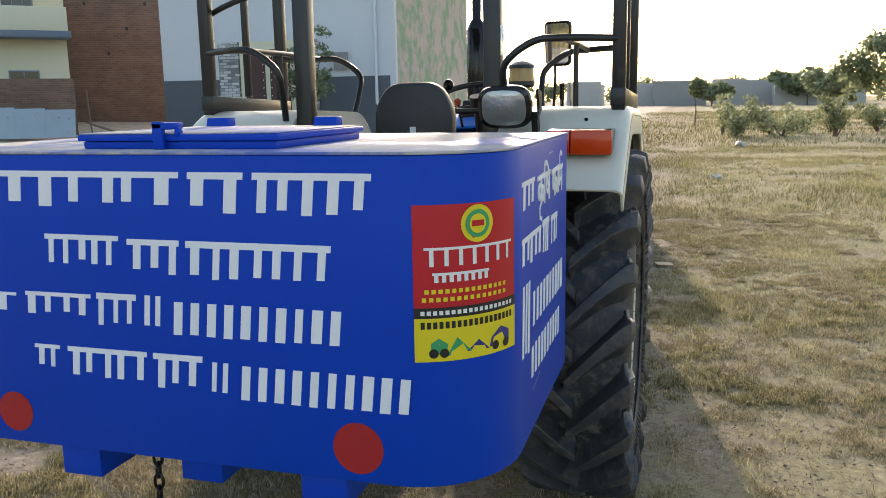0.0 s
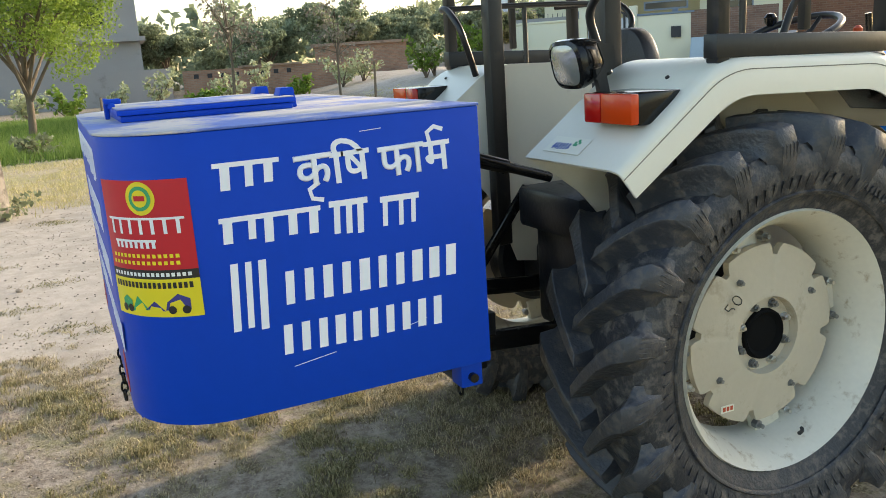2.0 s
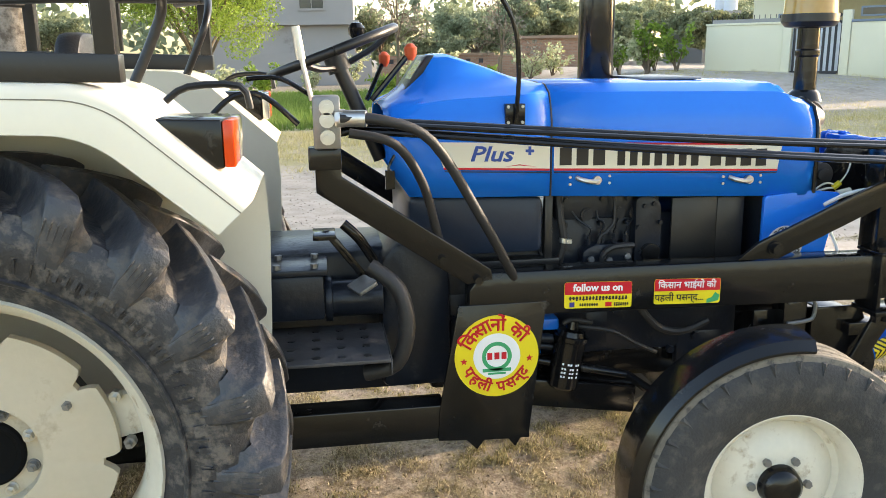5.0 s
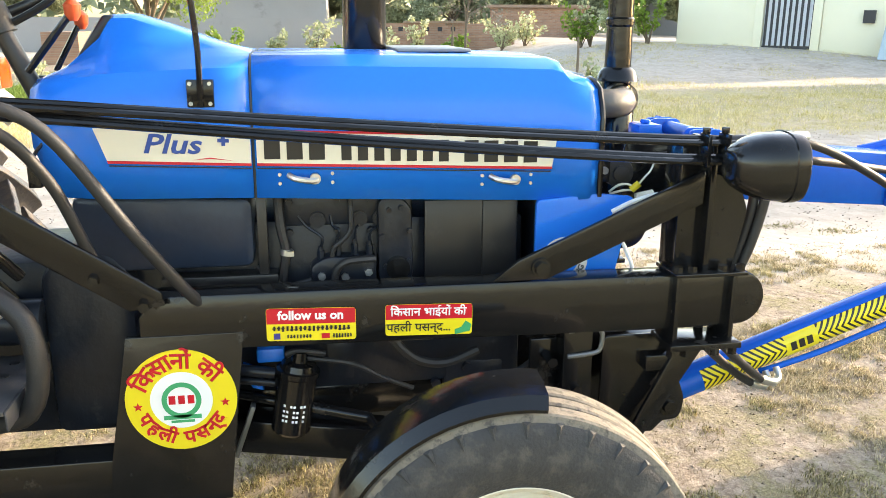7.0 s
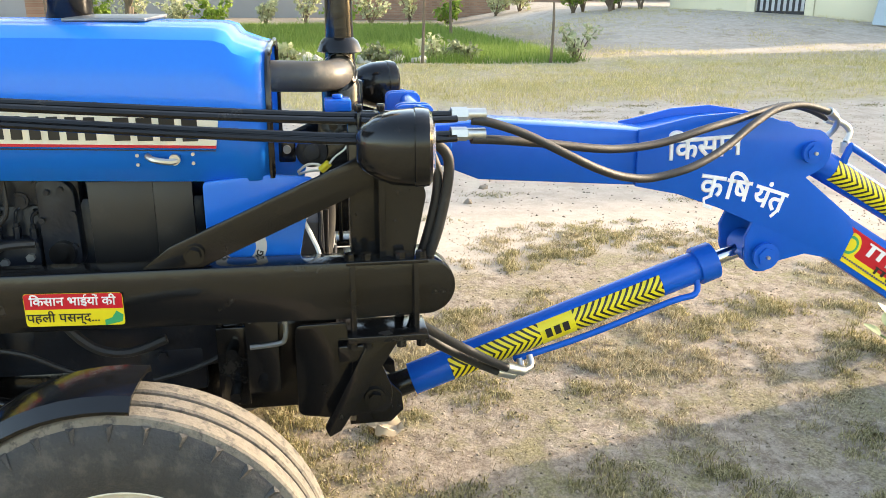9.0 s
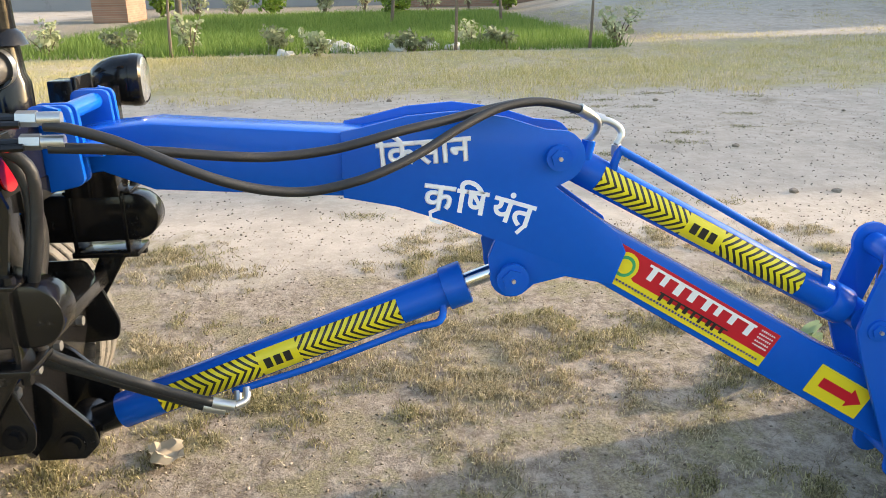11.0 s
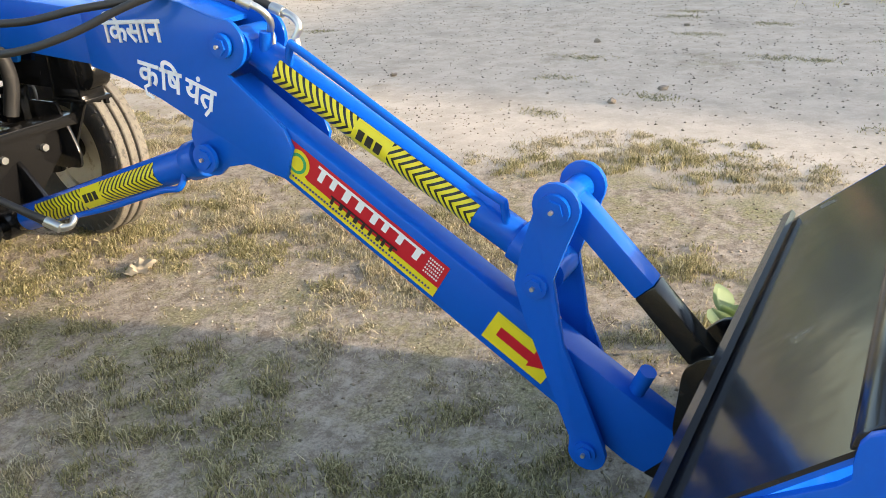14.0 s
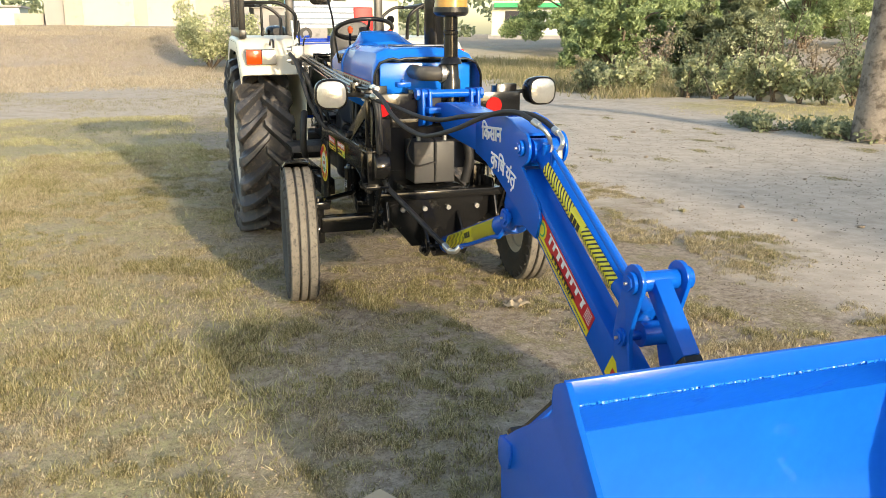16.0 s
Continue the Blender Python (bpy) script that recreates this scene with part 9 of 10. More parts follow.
for i in range(12):
    bush("far_shrub", "pale bushy shrub before the brick wall", -33 + r9.uniform(-3, 3), -6 + i * 1.6 + r9.uniform(-0.5, 0.5), r9.uniform(0.9, 1.7), r9.uniform(0.7, 1.2), 420, 0.11, LEAF_PALE if i % 3 else LEAF_BRIGHT, 170 + i, "shrubs before the wall")
for i in range(7):
    bush("gate_shrub", "green shrub beside the compound wall", -27.5 + r9.uniform(-2.5, 1.0), 12.2 + i * 0.35 + r9.uniform(-0.6, 0.6), r9.uniform(0.9, 1.8), r9.uniform(0.6, 1.0), 520, 0.10, LEAF_PALE if i % 2 else LEAF_BRIGHT, 190 + i, "shrubs beside the wall")
for i, (x_, y_, h_) in enumerate(((-12.6, -15.6, 1.7), (-13.6, -14.6, 1.5), (-14.6, -13.4, 1.9), (-15.6, -12.2, 1.4), (-16.4, -14.4, 2.4), (-17.6, -12.8, 2.2))):
    bush("dry_bush", "twiggy grey-brown bush with sparse olive leaves", x_, y_, h_, 1.0, 900, 0.05, (LEAF_BROWN, LEAF_OLIVE, LEAF_PALE)[i % 3], 220 + i, "dry bushes beside the field")
bush("hedge_mound", "large green bush on the bank", -0.5, -26.5, 2.3, 2.0, 9000, 0.065, LEAF_PALE, 201)
for i in range(8):
    bush("creeping_weed", "low creeping green weed beside the track", -7.7 - i * 0.06 + r9.uniform(-0.3, 0.3), -5.0 + i * 0.36, 0.17, 0.5, 420, 0.04, LEAF_OLIVE, 210 + i, "creeping weeds", "weed")


def broad_weed(x, y, high, count, seed):
    """A low weed of broad folded leaves on short stalks."""
    t = thing("broad_leaved_weed", "pale green broad-leaved weed in the grass", "weed", at=pose(x, y, height(x, y)))
    r = random.Random(seed)
    mat = leaf_material("weed_leaf", (0.16, 0.24, 0.10), (0.42, 0.50, 0.30), 0.5, 0.3)
    for i in range(count):
        a, up = r.uniform(0, 2 * math.pi), r.uniform(0.25, 1.0)
        size = high * r.uniform(0.38, 0.55)
        c = Vector((math.cos(a) * high * 0.38 * (1.3 - up), math.sin(a) * high * 0.38 * (1.3 - up), high * up * 0.7))
        st = Shape(); st.tube([(0, 0, 0), (c.x * 0.5, c.y * 0.5, c.z * 0.7), tuple(c)], 0.0035, 6, 2)
        part("stalk", st, mat, t)
        m = Matrix.Translation(c) @ Matrix.Rotation(a, 4, "Z") @ Matrix.Rotation(-radians(20 + 55 * up), 4, "Y")
        lf = Shape()
        v, f = [], []
        for k in range(6):
            u = k / 5
            w = size * 0.36 * math.sin(math.pi * min(0.06 + u * 0.9, 1)) ** 0.8
            z = -0.25 * size * u * u
            v += [(u * size, -w, z + 0.18 * w), (u * size, 0, z), (u * size, w, z + 0.18 * w)]
        for k in range(5):
            f += [(k * 3, k * 3 + 1, k * 3 + 4, k * 3 + 3), (k * 3 + 1, k * 3 + 2, k * 3 + 5, k * 3 + 4)]
        lf.add(v, f, m)
        part("leaf", lf, mat, t)


broad_weed(-0.73, 4.66, 0.19, 20, 5)



# ---- buildings ----
PLASTER_Y = material("cream_yellow_plaster", (0.70, 0.66, 0.50), 0.85, vary=0.06, scale=1.2, bump=0.1, bump_scale=30, dirt=(0.4, 0.35, 0.24), dirt_amount=0.16, dirt_scale=0.9)
PLASTER_W = material("white_plaster", (0.62, 0.64, 0.68), 0.85, vary=0.06, scale=1.0, bump=0.1, dirt=(0.42, 0.42, 0.44), dirt_amount=0.12, dirt_scale=0.8)
DADO = material("slate_dado_paint", (0.10, 0.115, 0.135), 0.8, vary=0.15, scale=2)
CONCRETE = material("grey_concrete", (0.30, 0.29, 0.28), 0.9, vary=0.15, scale=0.8, bump=0.2, dirt=(0.18, 0.17, 0.16), dirt_amount=0.25, dirt_scale=0.7)
MUD = material("mud_wall", (0.30, 0.21, 0.15), 0.95, vary=0.2, scale=1.5, bump=0.3, dirt=(0.2, 0.14, 0.10), dirt_amount=0.3, dirt_scale=1.5)
GREY_TRIM = material("blue_grey_trim", (0.16, 0.20, 0.26), 0.7, vary=0.1)
IRON = material("dark_iron_paint", (0.02, 0.02, 0.025), 0.5, vary=0.2)
GATE_WHITE = material("white_gate_sheet", (0.6, 0.62, 0.66), 0.6, vary=0.05)
WINDOW = material("dark_window_glass", (0.03, 0.035, 0.04), 0.08, vary=0.2, spec=0.6)
MAROON = material("maroon_door", (0.07, 0.03, 0.028), 0.55, vary=0.2, scale=6)
TIN = material("weathered_tin_sheet", (0.33, 0.38, 0.40), 0.45, 0.5, vary=0.2, scale=3, dirt=(0.25, 0.2, 0.15), dirt_amount=0.2)


def brick_material(name, c1, c2, mortar, scale=1.0):
    m = bpy.data.materials.new(name)
    m.use_nodes = True
    n, ln = m.node_tree.nodes, m.node_tree.links
    b = n["Principled BSDF"]
    b.inputs["Roughness"].default_value = 0.92
    tc = n.new("ShaderNodeTexCoord")
    mp = n.new("ShaderNodeMapping")
    mp.inputs["Rotation"].default_value = (radians(90), 0, 0)
    ln.new(tc.outputs["Object"], mp.inputs["Vector"])
    br = n.new("ShaderNodeTexBrick")
    for k, v in (("Color1", c1), ("Color2", c2), ("Mortar", mortar)):
        br.inputs[k].default_value = (*v, 1)
    br.inputs["Scale"].default_value, br.inputs["Mortar Size"].default_value = scale, 0.008
    br.inputs["Brick Width"].default_value, br.inputs["Row Height"].default_value = 0.235, 0.078
    br.inputs["Bias"].default_value = -0.2
    ln.new(mp.outputs[0], br.inputs["Vector"])
    ns = n.new("ShaderNodeTexNoise")
    ns.inputs["Scale"].default_value, ns.inputs["Detail"].default_value = 1.3, 8
    ln.new(tc.outputs["Object"], ns.inputs["Vector"])
    hs = n.new("ShaderNodeHueSaturation")
    mr = n.new("ShaderNodeMapRange")
    mr.inputs["To Min"].default_value, mr.inputs["To Max"].default_value = 0.6, 1.35
    ln.new(ns.outputs["Fac"], mr.inputs["Value"])
    ln.new(mr.outputs[0], hs.inputs["Value"])
    ln.new(br.outputs["Color"], hs.inputs["Color"])
    ln.new(hs.outputs[0], b.inputs["Base Color"])
    bp = n.new("ShaderNodeBump")
    bp.inputs["Strength"].default_value, bp.inputs["Distance"].default_value = 0.6, 0.02
    ln.new(br.outputs["Fac"], bp.inputs["Height"])
    bp.invert = True
    ln.new(bp.outputs[0], b.inputs["Normal"])
    return m


BRICK = brick_material("raw_red_brick", (0.22, 0.13, 0.095), (0.165, 0.095, 0.07), (0.22, 0.17, 0.14))
BRICK_OLD = brick_material("old_sandy_brick", (0.36, 0.21, 0.14), (0.28, 0.15, 0.10), (0.30, 0.24, 0.18))
TILE = brick_material("black_white_tile", (0.6, 0.6, 0.6), (0.03, 0.03, 0.03), (0.2, 0.2, 0.2), 0.9)


def facing(x, y, to_x, to_y, z):
    """A frame whose local x runs along a facade from one corner to the other, and whose local -y looks outwards."""
    return pose(x, y, z, 0, 0, math.degrees(math.atan2(to_y - y, to_x - x)))


def piece(name, x0, x1, y0, y1, z0, z1, mat, parent, label="", bevel=0.0):
    s = Shape(); s.box(x0, x1, y0, y1, z0, z1)
    return part(name, s, mat, parent, label, bevel=bevel)


def window(parent, x0, x1, y, z0, z1, frame_mat, bars=0, sill=True):
    """A window let into a facade: a dark pane, a frame proud of the wall, and bars."""
    w = piece("window", x0, x1, y - 0.03, y + 0.02, z0, z1, frame_mat, parent)
    piece("pane", x0 + 0.06, x1 - 0.06, y - 0.036, y - 0.031, z0 + 0.06, z1 - 0.06, WINDOW, w)
    for i in range(bars):
        c = x0 + (x1 - x0) * (i + 1) / (bars + 1)
        piece("mullion", c - 0.02, c + 0.02, y - 0.05, y - 0.037, z0 + 0.06, z1 - 0.06, frame_mat, w)
    if sill:
        piece("sill", x0 - 0.06, x1 + 0.06, y - 0.10, y - 0.0301, z0 - 0.07, z0 - 0.001, frame_mat, w)
    return w


# yellow house and its compound wall
yh = thing("yellow_house", "two-storey cream yellow house with a blue-grey ledge", "house", at=facing(-30.2, 18.6, -23.2, 25.4, 0.5))
L = 9.8
wl_ = piece("wall", 0, L, 0, 7, 0, 6.0, PLASTER_Y, yh)
# flat panel on the wall; the porch's shade is put into its ochre
piece("porch_shade_panel", 3.1, 6.6, -0.006, 0.02, 0.0, 3.55, material("shaded_ochre_plaster", (0.36, 0.29, 0.15), 0.9), yh)
for x_ in (2.6, 5.6):
    piece("porch_column", x_, x_ + 0.22, -1.1, -0.88, 0, 3.6, GREY_TRIM, yh)
piece("ledge", -0.25, L + 0.1, -1.35, 0.0, 3.6, 3.85, GREY_TRIM, yh, bevel=0.02)
piece("balcony_wall", -0.2, L, -1.3, -1.12, 3.851, 4.75, PLASTER_Y, yh, bevel=0.02)
piece("roof_ledge", -0.3, L + 0.2, -1.0, 7.1, 6.001, 6.15, GREY_TRIM, yh)
for x_ in (0.7, 3.0, 5.3, 7.6):
    window(yh, x_, x_ + 1.1, -0.005, 4.6, 5.6, GREY_TRIM, 2)
window(yh, 1.0, 2.0, -0.005, 1.2, 2.4, GREY_TRIM, 1)
window(yh, 7.6, 8.7, -0.005, 1.2, 2.4, GREY_TRIM, 1)
cw = thing("compound_wall", "cream yellow compound wall with a striped gate", "wall", at=facing(-27.3, 15.2, -21.0, 21.2, 0.42))
WL = [(0.0, 2.75), (4.95, 7.0)]
for a, b in WL:
    piece("wall_panel", a, b, 0, 0.22, 0, 1.95, PLASTER_Y, cw, bevel=0.01)
    piece("coping", a - 0.02, b + 0.02, -0.04, 0.26, 1.951, 2.03, GREY_TRIM if a else PLASTER_Y, cw, bevel=0.01)
for a in (2.76, 4.66):
    piece("gate_pillar", a, a + 0.28, -0.06, 0.26, 0, 2.35, PLASTER_Y, cw, bevel=0.01)
for i in range(14):
    piece("spike", 0.15 + i * 0.19, 0.17 + i * 0.19, 0.1, 0.12, 2.03, 2.30, IRON, cw)
piece("planter_trough", 0.2, 2.6, 0.04, 0.2, 2.031, 2.16, CONCRETE, cw)
piece("meter_box", 6.2, 6.55, -0.12, -0.001, 1.1, 1.5, IRON, cw)
window(cw, 5.2, 6.8, -0.005, 2.12, 2.45, GREY_TRIM, 0, False)
gt = piece("gate", 3.05, 4.655, 0.10, 0.13, 0.35, 1.95, GATE_WHITE, cw, "white sheet gate with black bars")
for i in range(9):
    c = 3.09 + i * 0.19
    top = 1.95 + 0.40 * math.sin(math.pi * (i + 0.5) / 9)
    piece("gate_bar", c, c + 0.075, 0.05, 0.099, 0.32, top, IRON, gt)
piece("gate_foot", 3.05, 4.655, 0.06, 0.098, 0.06, 0.34, IRON, gt)
arc = Shape(); arc.tube([(3.05 + 1.6 * i / 10, 0.08, 1.92 + 0.42 * math.sin(math.pi * i / 10)) for i in range(11)], 0.035, 8, 2)
part("gate_arch", arc, IRON, gt)
for i in range(9):
    s = Shape(); s.disc((3.15 + i * 0.175, 0.08, 2.20 + 0.1 * (i % 2)), (3.15 + i * 0.175, 0.11, 2.20 + 0.1 * (i % 2)), 0.07, 12)
    part("gate_scroll", s, IRON, gt)
bw_ = thing("brick_wall_end", "low raw brick wall beside the compound wall", "wall", at=facing(-22.3, 19.95, -20.0, 22.2, 0.45))
piece("brickwork", 0, 3.0, 0, 0.23, 0, 2.0, BRICK, bw_)
bh = thing("brick_house", "tall unplastered red brick house", "house", at=facing(-28.4, 29.0, -22.5, 32.6, 0.0) @ Matrix.Scale(1.27, 4))
piece("wall", 0, 5.5, 0, 7, 0, 5.1, BRICK, bh)
for i in range(7):
    piece("putlog_hole", 0.6 + i * 0.7, 0.70 + i * 0.7, -0.004, 0.02, 3.0 + (i % 3) * 0.9, 3.12 + (i % 3) * 0.9, IRON, bh)
ts = thing("tin_sheet_stack", "leaning stack of weathered tin sheets", "tin sheet", at=facing(-21.9, 19.6, -19.0, 21.6, 0.42))
for k in range(3):
    s = Shape()
    prof = []
    for i in range(25):
        prof.append((k * 0.95 + i * 0.04, 0.012 * (i % 2)))
    v = [(p_[0], p_[1] - 0.35, 0) for p_ in prof] + [(p_[0] + 0.02, p_[1] - 0.02, 1.05 - 0.05 * k) for p_ in prof]
    s.add(v, [(i, i + 1, 26 + i, 25 + i) for i in range(24)])
    part("tin_sheet", s, TIN, ts)
s = Shape(); s.tube([(3.4, -0.4, 0), (3.3, -0.1, 1.6)], 0.03, 6, 1); s.tube([(4.3, -0.6, 0.1), (3.2, -0.3, 0.5)], 0.04, 6, 1)
part("stick", s, BARK, ts)
wh = thing("white_house", "white plastered house with a slate dado and studded doors", "house", at=pose(-19.8, 26.9, -0.18) @ Matrix.Scale(1.3, 4))
piece("wall", 0, 7.74, 0, 8.2, 0, 5.9, PLASTER_W, wh)
piece("dado", -0.01, 2.05, -0.02, 0.0, 0, 2.0, DADO, wh)
piece("dado", 5.35, 7.75, -0.02, 0.0, 0, 2.0, DADO, wh)
piece("roof_slab", -0.2, 7.9, -0.4, 8.3, 5.901, 6.02, CONCRETE, wh)
for a in (2.06, 4.66):
    piece("tiled_pilaster", a, a + 0.68, -0.12, 0.0, 0, 3.1, TILE, wh)
piece("door_surround", 2.76, 4.64, -0.06, 0.0, 0.6, 3.1, PLASTER_Y, wh)
for a in (2.95, 3.78):
    dr = piece("door", a, a + 0.66, -0.10, -0.061, 0.65, 2.85, MAROON, wh, "maroon studded door leaf")
    for i in range(9):
        for xx in (a + 0.05, a + 0.61):
            s = Shape(); s.disc((xx, -0.10, 0.80 + i * 0.23), (xx, -0.115, 0.80 + i * 0.23), 0.02, 8)
            part("door_stud", s, STEEL, dr)
piece("door_step", 2.4, 5.0, -1.2, -0.121, 0, 0.55, CONCRETE, wh)
piece("meter_box", 5.9, 6.3, -0.15, -0.021, 2.2, 2.7, CONCRETE, wh)
s = Shape(); s.tube([(7.2, -0.08, 5.9), (7.2, -0.08, 1.2), (7.5, -0.08, 1.0)], 0.05, 8, 1)
part("rain_pipe", s, PLASTER_W, wh)
tree("courtyard_tree", "small dark tree before the white house", -12.2, 24.9, 4.2, 1.2, 1800, 0.09, LEAF_HAZY, 250, 0.05, 0.3, 7)
# painted side wall: pale pink and green fields
MURAL = material("flaking_mural_paint", (0.50, 0.42, 0.38), 0.85, vary=0.2, scale=2, dirt=(0.26, 0.38, 0.24), dirt_amount=0.55, dirt_scale=1.6)
piece("painted_wall", 7.741, 7.76, 0.15, 8.1, 0.9, 5.85, MURAL, wh, "side wall with faded mural colours")
piece("shopfront_post", 7.62, 7.80, -0.05, 0.1, 0, 5.89, PLASTER_W, wh)
# grey unfinished building behind the field
gb = thing("concrete_building", "grey unfinished concrete building behind the field", "building", at=facing(-50, -12.5, -49, 3.3, 0.0))
piece("wall", 7.4, 15.8, 0, 8, 0, 6.8, CONCRETE, gb)
piece("roof_ledge", 7.1, 16.1, -0.5, 8.2, 3.3, 3.55, CONCRETE, gb)
for i in range(2, 4):
    window(gb, 1.5 + i * 3.7, 3.0 + i * 3.7, -0.005, 4.2, 5.5, CONCRETE, 1)
piece("parapet", 7.4, 15.8, 0, 0.2, 6.801, 7.5, CONCRETE, gb)
fw_ = thing("field_wall", "long low grey plaster wall behind the field", "wall", at=facing(-43, -26, -41.5, 3.8, 0))
piece("wall_panel", 0, 29.8, 0, 0.25, 0, 1.65, CONCRETE, fw_)
lw = thing("low_brick_wall", "low old brick wall with holes behind the field", "wall", at=facing(-38.5, 3.9, -37.5, 11.8, 0))
piece("brickwork", 0, 7.9, 0, 0.25, 0, 1.45, BRICK_OLD, lw)
for i in range(8):
    piece("wall_hole", 0.5 + i * 0.62, 0.72 + i * 0.62, -0.004, 0.02, 1.08, 1.28, IRON, lw)
piece("wall_cap", 2.6, 5.6, -0.1, 0.6, 1.451, 1.55, MUD, lw)
mh_ = thing("mud_hut", "small mud-brick hut behind the field", "hut", at=facing(-44, 12.0, -42.5, 17.0, 0))
piece("wall", 0, 5.2, 0, 3, 0, 2.3, BRICK_OLD, mh_)
piece("roof", -0.2, 5.4, -0.2, 3.2, 2.301, 2.45, MUD, mh_)
ch = thing("brick_chimney", "low brick kiln stub beside the field wall", "brick stack", at=pose(-30, -6.5, 0))
piece("brickwork", -1.2, 1.2, -0.6, 0.6, 0, 1.1, BRICK_OLD, ch)
# roof tank house among the trees
rt = thing("tank_house", "pale house with roof tanks among the trees", "house", at=pose(-52, 28.5, 0))
piece("wall", -3, 3, -3, 3, 0, 4.0, CONCRETE, rt)
for dx in (-0.7, 0.6):
    s = Shape(); s.disc((dx, 0, 4.0), (dx, 0, 5.0), 0.45, 16)
    part("water_tank", s, PLASTER_W, rt)
# buildings behind: sheds and shops
OLD_PLASTER = material("stained_old_plaster", (0.36, 0.335, 0.285), 0.9, vary=0.12, scale=0.8, bump=0.2, dirt=(0.24, 0.215, 0.18), dirt_amount=0.35, dirt_scale=0.5)
sh = thing("old_shed", "long shed of stained grey-beige plaster", "shed", at=facing(7.2, -62, -3.4, -63, 1.35) @ pose(0, 0, 0))
piece("wall", 0, 10.6, -0.1, 5, 0, 3.4, OLD_PLASTER, sh)
sh.matrix_basis = pose(7.2, -58, 1.25, 0, 0, 180)
piece("side_shed", -3.4, -1.5, 1.5, 4, 0, 1.5, OLD_PLASTER, sh)
piece("lean_to", -1.3, -0.01, 0.4, 4, 0, 2.4, CONCRETE, sh)
piece("roof", -0.3, 10.9, -0.4, 5.3, 3.401, 3.55, CONCRETE, sh)
piece("shed_plinth", -0.2, 10.8, -0.5, -0.101, 0, 0.25, CONCRETE, sh)
for a in (1.2, 5.4):
    piece("shutter_panel", a, a + 3.3, -0.16, -0.101, 0.5, 2.9, material("faded_shutter_paint", (0.40, 0.39, 0.35), 0.8, vary=0.12, scale=1.5, dirt=(0.28, 0.26, 0.22), dirt_amount=0.3, dirt_scale=0.8), sh)
sp2 = thing("shop", "cream roadside shop with an open dark front", "shop", at=pose(-27.2, -65, 0.9, 0, 0, 158))
piece("wall", 0, 6.4, 0.5, 4, 0, 3.4, PLASTER_Y, sp2)
piece("shop_front", 1.2, 3.3, 0.44, 0.499, 0.4, 2.5, IRON, sp2)
piece("shutter", 4.1, 6.0, 0.44, 0.499, 0.5, 2.6, GATE_WHITE, sp2)
piece("shop_sign", 0.2, 6.4, -0.3, 0.499, 2.8, 3.2, DECAL_GREEN, sp2)
piece("plinth", -0.3, 6.7, -0.8, 4, 0, 0.39, CONCRETE, sp2)
for i, (x_, w_, h_, m_) in enumerate(((-6.5, 6.0, 3.2, CONCRETE), (-13.5, 6.5, 2.7, CONCRETE), (-20.5, 5.0, 3.6, PLASTER_Y), (12.0, 5.0, 2.6, TIN))):
    b_ = thing("roadside_building", "pale roadside building far behind the track", "building", "roadside buildings", at=pose(x_ + w_ / 2, -70 - i, 0.9, 0, 0, 180))
    piece("wall", -w_ / 2, w_ / 2, 0, 5, 0, h_, m_, b_)
    piece("roof", -w_ / 2 - 0.2, w_ / 2 + 0.2, -0.3, 5.2, h_ + 0.001, h_ + 0.15, CONCRETE, b_)
    piece("dark_doorway", -w_ * 0.3, w_ * 0.1, -0.05, -0.001, 0, 2.1, IRON, b_)
lr = thing("parked_lorry", "parked lorry with a white slatted body", "lorry", at=pose(-11.5, -60, 0.95, 0, 0, 180))
piece("cargo_body", -2.6, 2.0, 0, 2.2, 0.9, 2.9, PLASTER_W, lr)
piece("cab", 2.05, 3.6, 0.1, 2.1, 0.6, 2.5, RED, lr, bevel=0.1)
for i in range(4):
    piece("body_slat", -2.6, 2.0, -0.06, -0.001, 1.15 + i * 0.42, 1.25 + i * 0.42, GREY_TRIM, lr)
for xx in (-1.8, 2.8):
    s = Shape(); s.lathe([(-0.05, 0.25), (-0.05, 0.48), (0.25, 0.48), (0.25, 0.25)], (xx, 0.0, 0.46), "y", 24)
    part("wheel", s, RUBBER_FRONT, lr)
# distance ahead
# light grey with the haze of the distance put into the wall colour
HAZE_GREY = material("haze_paled_wall", (0.42, 0.41, 0.40), 0.9, vary=0.1, scale=0.6)
for i, (a, d, w_, h_, m_) in enumerate(((3.0, 140, 7, 3.4, HAZE_GREY), (0.8, 135, 8, 3.6, CONCRETE), (-3.6, 130, 8, 3.4, HAZE_GREY), (-6.4, 125, 6, 3.0, HAZE_GREY), (-2.2, 150, 5, 4.0, HAZE_GREY), (7, 150, 6, 4.0, HAZE_GREY), (-8.9, 128, 6, 2.8, HAZE_GREY))):
    b_ = thing("village_house", "pale flat-roofed village house on the horizon", "house", "village on the horizon", at=pose(1 - math.sin(radians(a)) * d, -3 + math.cos(radians(a)) * d, -0.3))
    piece("wall", -w_ / 2, w_ / 2, 0, 6, 0, h_, m_, b_)
    piece("parapet", -w_ / 2, w_ / 2, -0.05, 0.15, h_ + 0.001, h_ + 0.5, m_, b_)
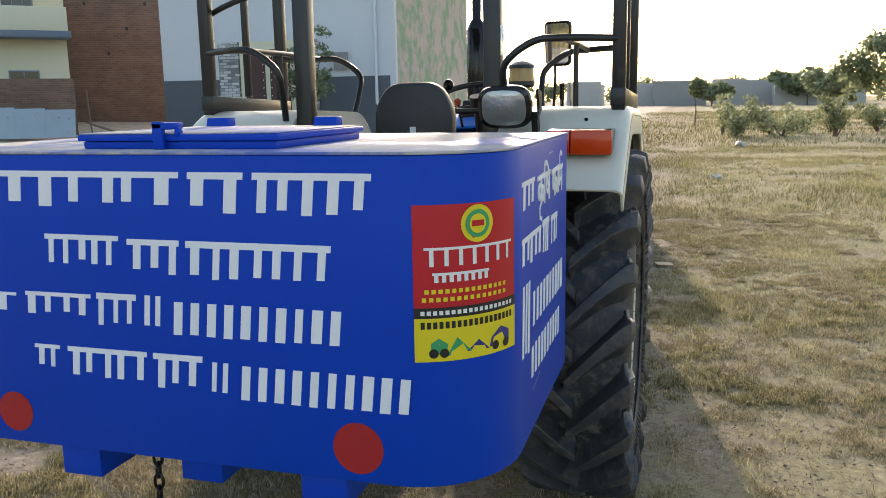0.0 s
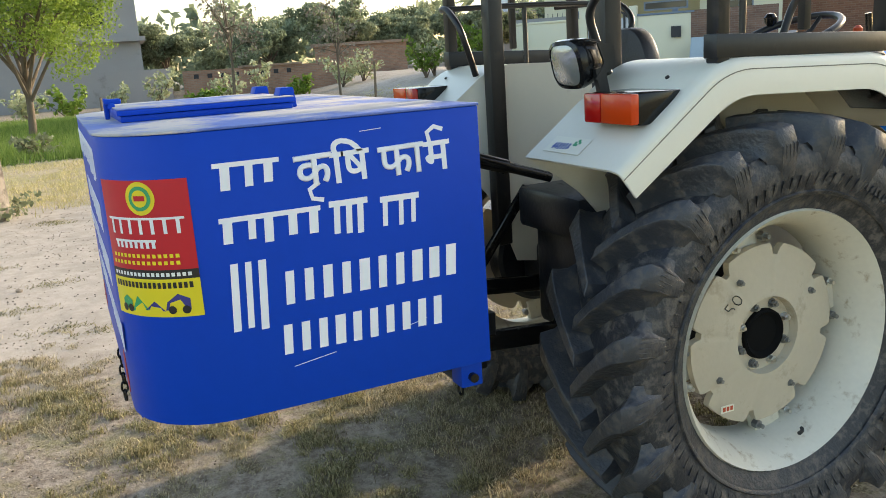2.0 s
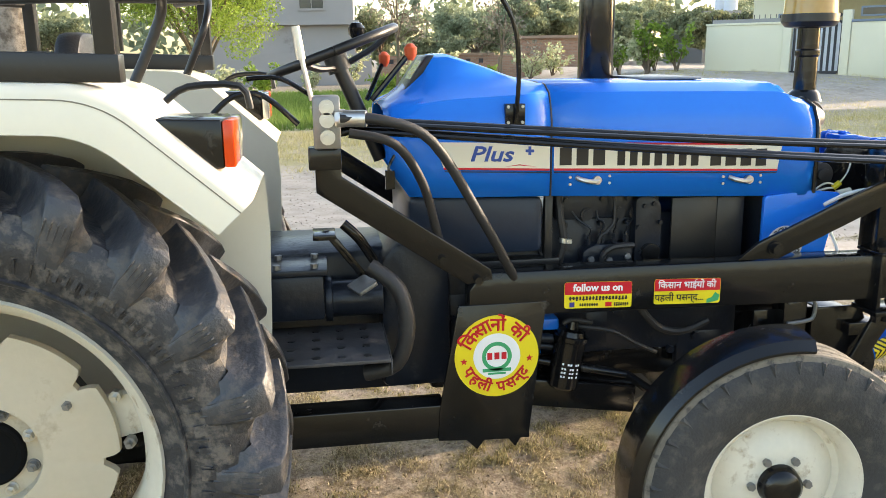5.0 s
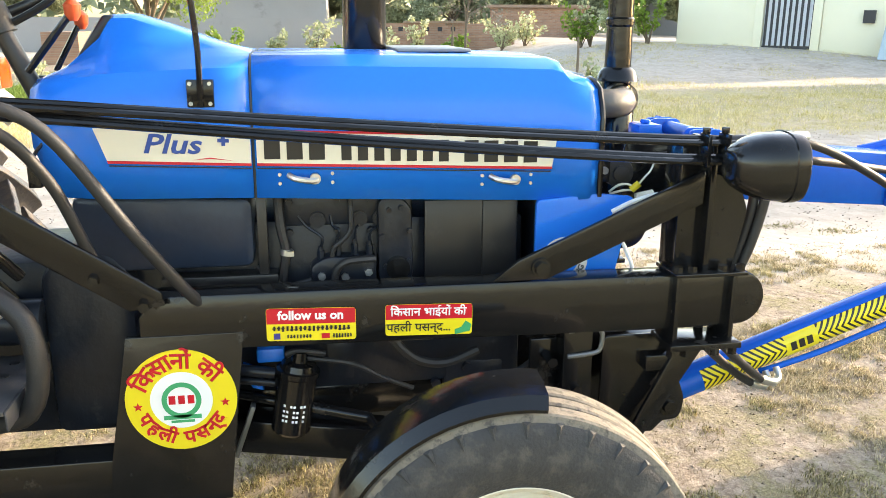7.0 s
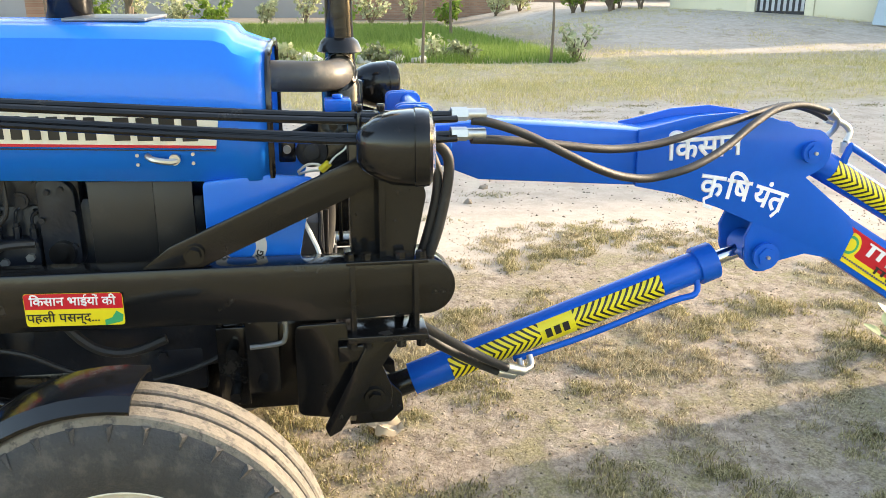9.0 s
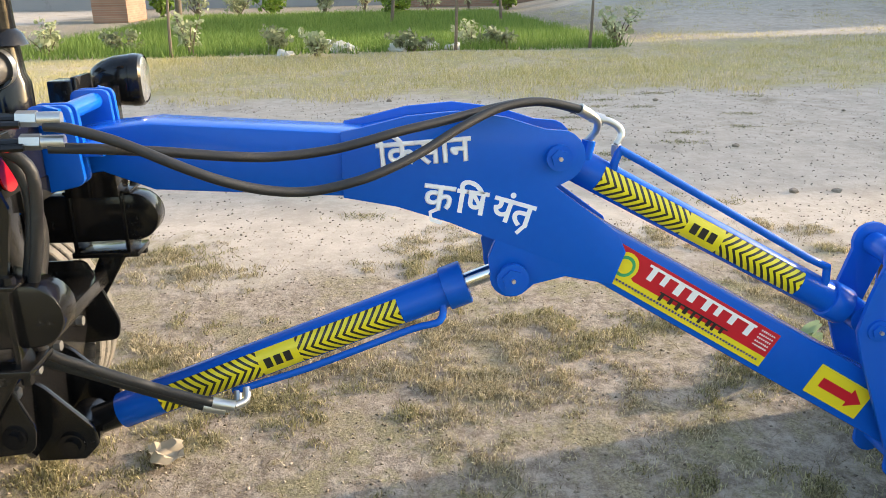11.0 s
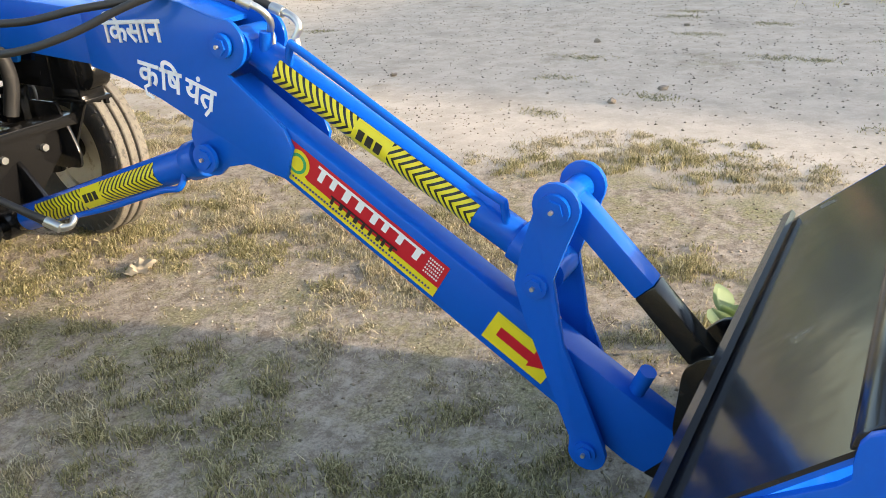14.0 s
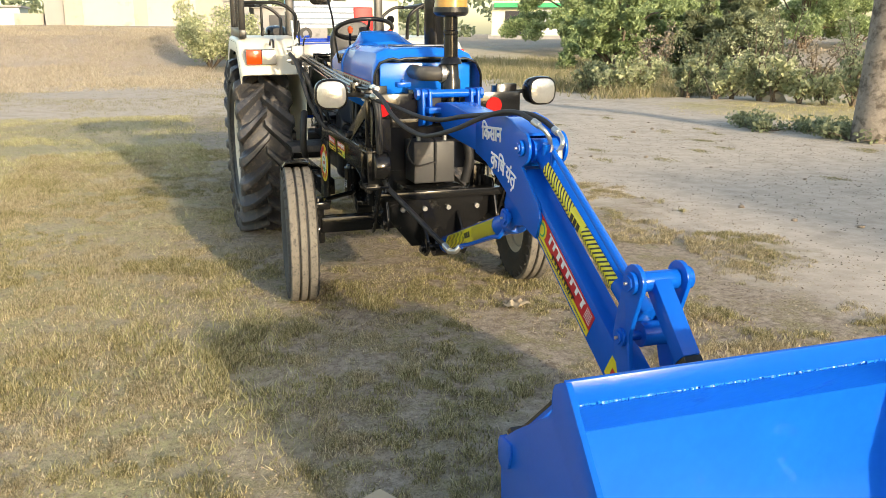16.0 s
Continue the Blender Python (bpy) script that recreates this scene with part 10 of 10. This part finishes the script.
# rows of distant trees close the view
def far_row(name, pts, high, seed):
    r = random.Random(seed)
    centres, radii = [], []
    for (x_, y_) in pts:
        for _ in range(5):
            centres.append((x_ + r.uniform(-3, 3), y_ + r.uniform(-3, 3), r.uniform(0.2, 0.85) * high))
            radii.append(r.uniform(1.2, 2.6))
    me = leaf_cloud(name, centres, radii, [60] * len(centres), 0.55, LEAF_HAZY if seed % 2 else LEAF_OLIVE, 0.8, seed)
    return tagged(new(name, me), "hazy row of distant trees", "trees", kind="stuff")


far_row("distant_trees", [(-70 + 4 * math.sin(i), -30 + i * 4.5) for i in range(22)], 6.5, 301)
far_row("distant_trees", [(-60 + i * 5, 170 + 6 * math.sin(i * 1.7)) for i in range(32)], 4.5, 302)
far_row("distant_trees", [(-75 + i * 5, -100 + 5 * math.sin(i * 1.3)) for i in range(36)], 8.0, 303)
# fence posts, litter and small things
for i, (x_, y_, h_) in enumerate(((-14.4, -4.5, 1.3), (-14.7, -1.0, 1.1), (-14.6, 4.5, 1.4), (-14.8, 7.2, 1.2), (-13.0, -6.8, 1.5), (-4.4, 33, 1.6), (-10.5, 49, 1.8), (1.2, 40, 1.4))):
    s = Shape(); s.tube([(0, 0, -0.1), (0.02, 0.03, h_ * 0.6), (0.05 * (-1) ** i, 0.04, h_)], 0.035, 7, 3, 0.022)
    ob = part("fence_post", s, BARK, None, at=pose(x_, y_, height(x_, y_)))
    tagged(ob, "crooked grey wooden fence post in the ground", "post", "fence posts")
PLASTIC = material("crumpled_white_plastic", (0.50, 0.47, 0.42), 0.5, vary=0.2, scale=12, dirt=(0.35, 0.28, 0.2), dirt_amount=0.3)
for i, (x_, y_, s_) in enumerate(((-15.2, 2.1, 0.28), (-15.0, 2.4, 0.2), (-14.8, 3.5, 0.30), (-15.0, 4.0, 0.22), (-14.9, 4.5, 0.18), (-14.5, 1.2, 0.16), (2.4, 22, 0.2), (1.5, 12.5, 0.10), (-11.5, -9.0, 0.35))):
    r = random.Random(400 + i)
    bm = bmesh.new()
    bmesh.ops.create_icosphere(bm, subdivisions=2, radius=s_)
    for v in bm.verts:
        v.co *= r.uniform(0.55, 1.25)
        v.co.z = max(v.co.z * 0.7, -0.15 * s_)
    me = bpy.data.meshes.new("litter")
    bm.to_mesh(me); bm.free()
    me.materials.append(PLASTIC)
    tagged(new("plastic_litter", me), "crumpled pale plastic litter on the ground", "litter", "litter").matrix_basis = pose(x_, y_, height(x_, y_) + 0.1 * s_, 0, 0, 40 * i)
STONE = material("grey_earth_clod", (0.26, 0.21, 0.16), 0.95, vary=0.3, scale=20, bump=0.5)
pr = random.Random(77)
for i in range(70):
    x_, y_ = pr.uniform(-8, -2.2), pr.uniform(-8, 9)
    if i > 45:
        x_, y_ = pr.uniform(0, 3), pr.uniform(6, 22)
    s_ = pr.uniform(0.012, 0.04)
    bm = bmesh.new()
    bmesh.ops.create_icosphere(bm, subdivisions=1, radius=s_)
    for v in bm.verts:
        v.co *= pr.uniform(0.7, 1.2)
        v.co.z *= 0.6
    me = bpy.data.meshes.new("clod")
    bm.to_mesh(me); bm.free()
    me.materials.append(STONE)
    tagged(new("earth_clod", me), "small dry earth clod on the sandy track", "clod", "earth clods").matrix_basis = pose(x_, y_, height(x_, y_) + s_ * 0.3, 0, 0, 30 * i)
CARD = material("brown_card", (0.48, 0.38, 0.25), 0.8, vary=0.1)
s = Shape(); s.box(-0.07, 0.07, -0.05, 0.05, 0, 0.006)
tagged(part("card_scrap", s, CARD, None, at=pose(0.843, 4.177, 0.030, 4, 3, 25)), "scrap of brown card on the grass", "card")

# crumpled paper by the front plate
pr = random.Random(31)
s = Shape()
s.v = [(-0.07 + 0.02 * i + pr.uniform(-0.006, 0.006), -0.05 + 0.02 * j + pr.uniform(-0.006, 0.006), 0.012 + pr.uniform(0, 0.03)) for i in range(8) for j in range(6)]
s.f = [(i * 6 + j, i * 6 + 6 + j, i * 6 + 7 + j, i * 6 + 1 + j) for i in range(7) for j in range(5)]
tagged(part("paper_scrap", s, CARD, None, at=pose(-0.39, 2.47, height(-0.39, 2.47), 0, 0, 20)), "crumpled tan paper scrap on the grass", "paper")
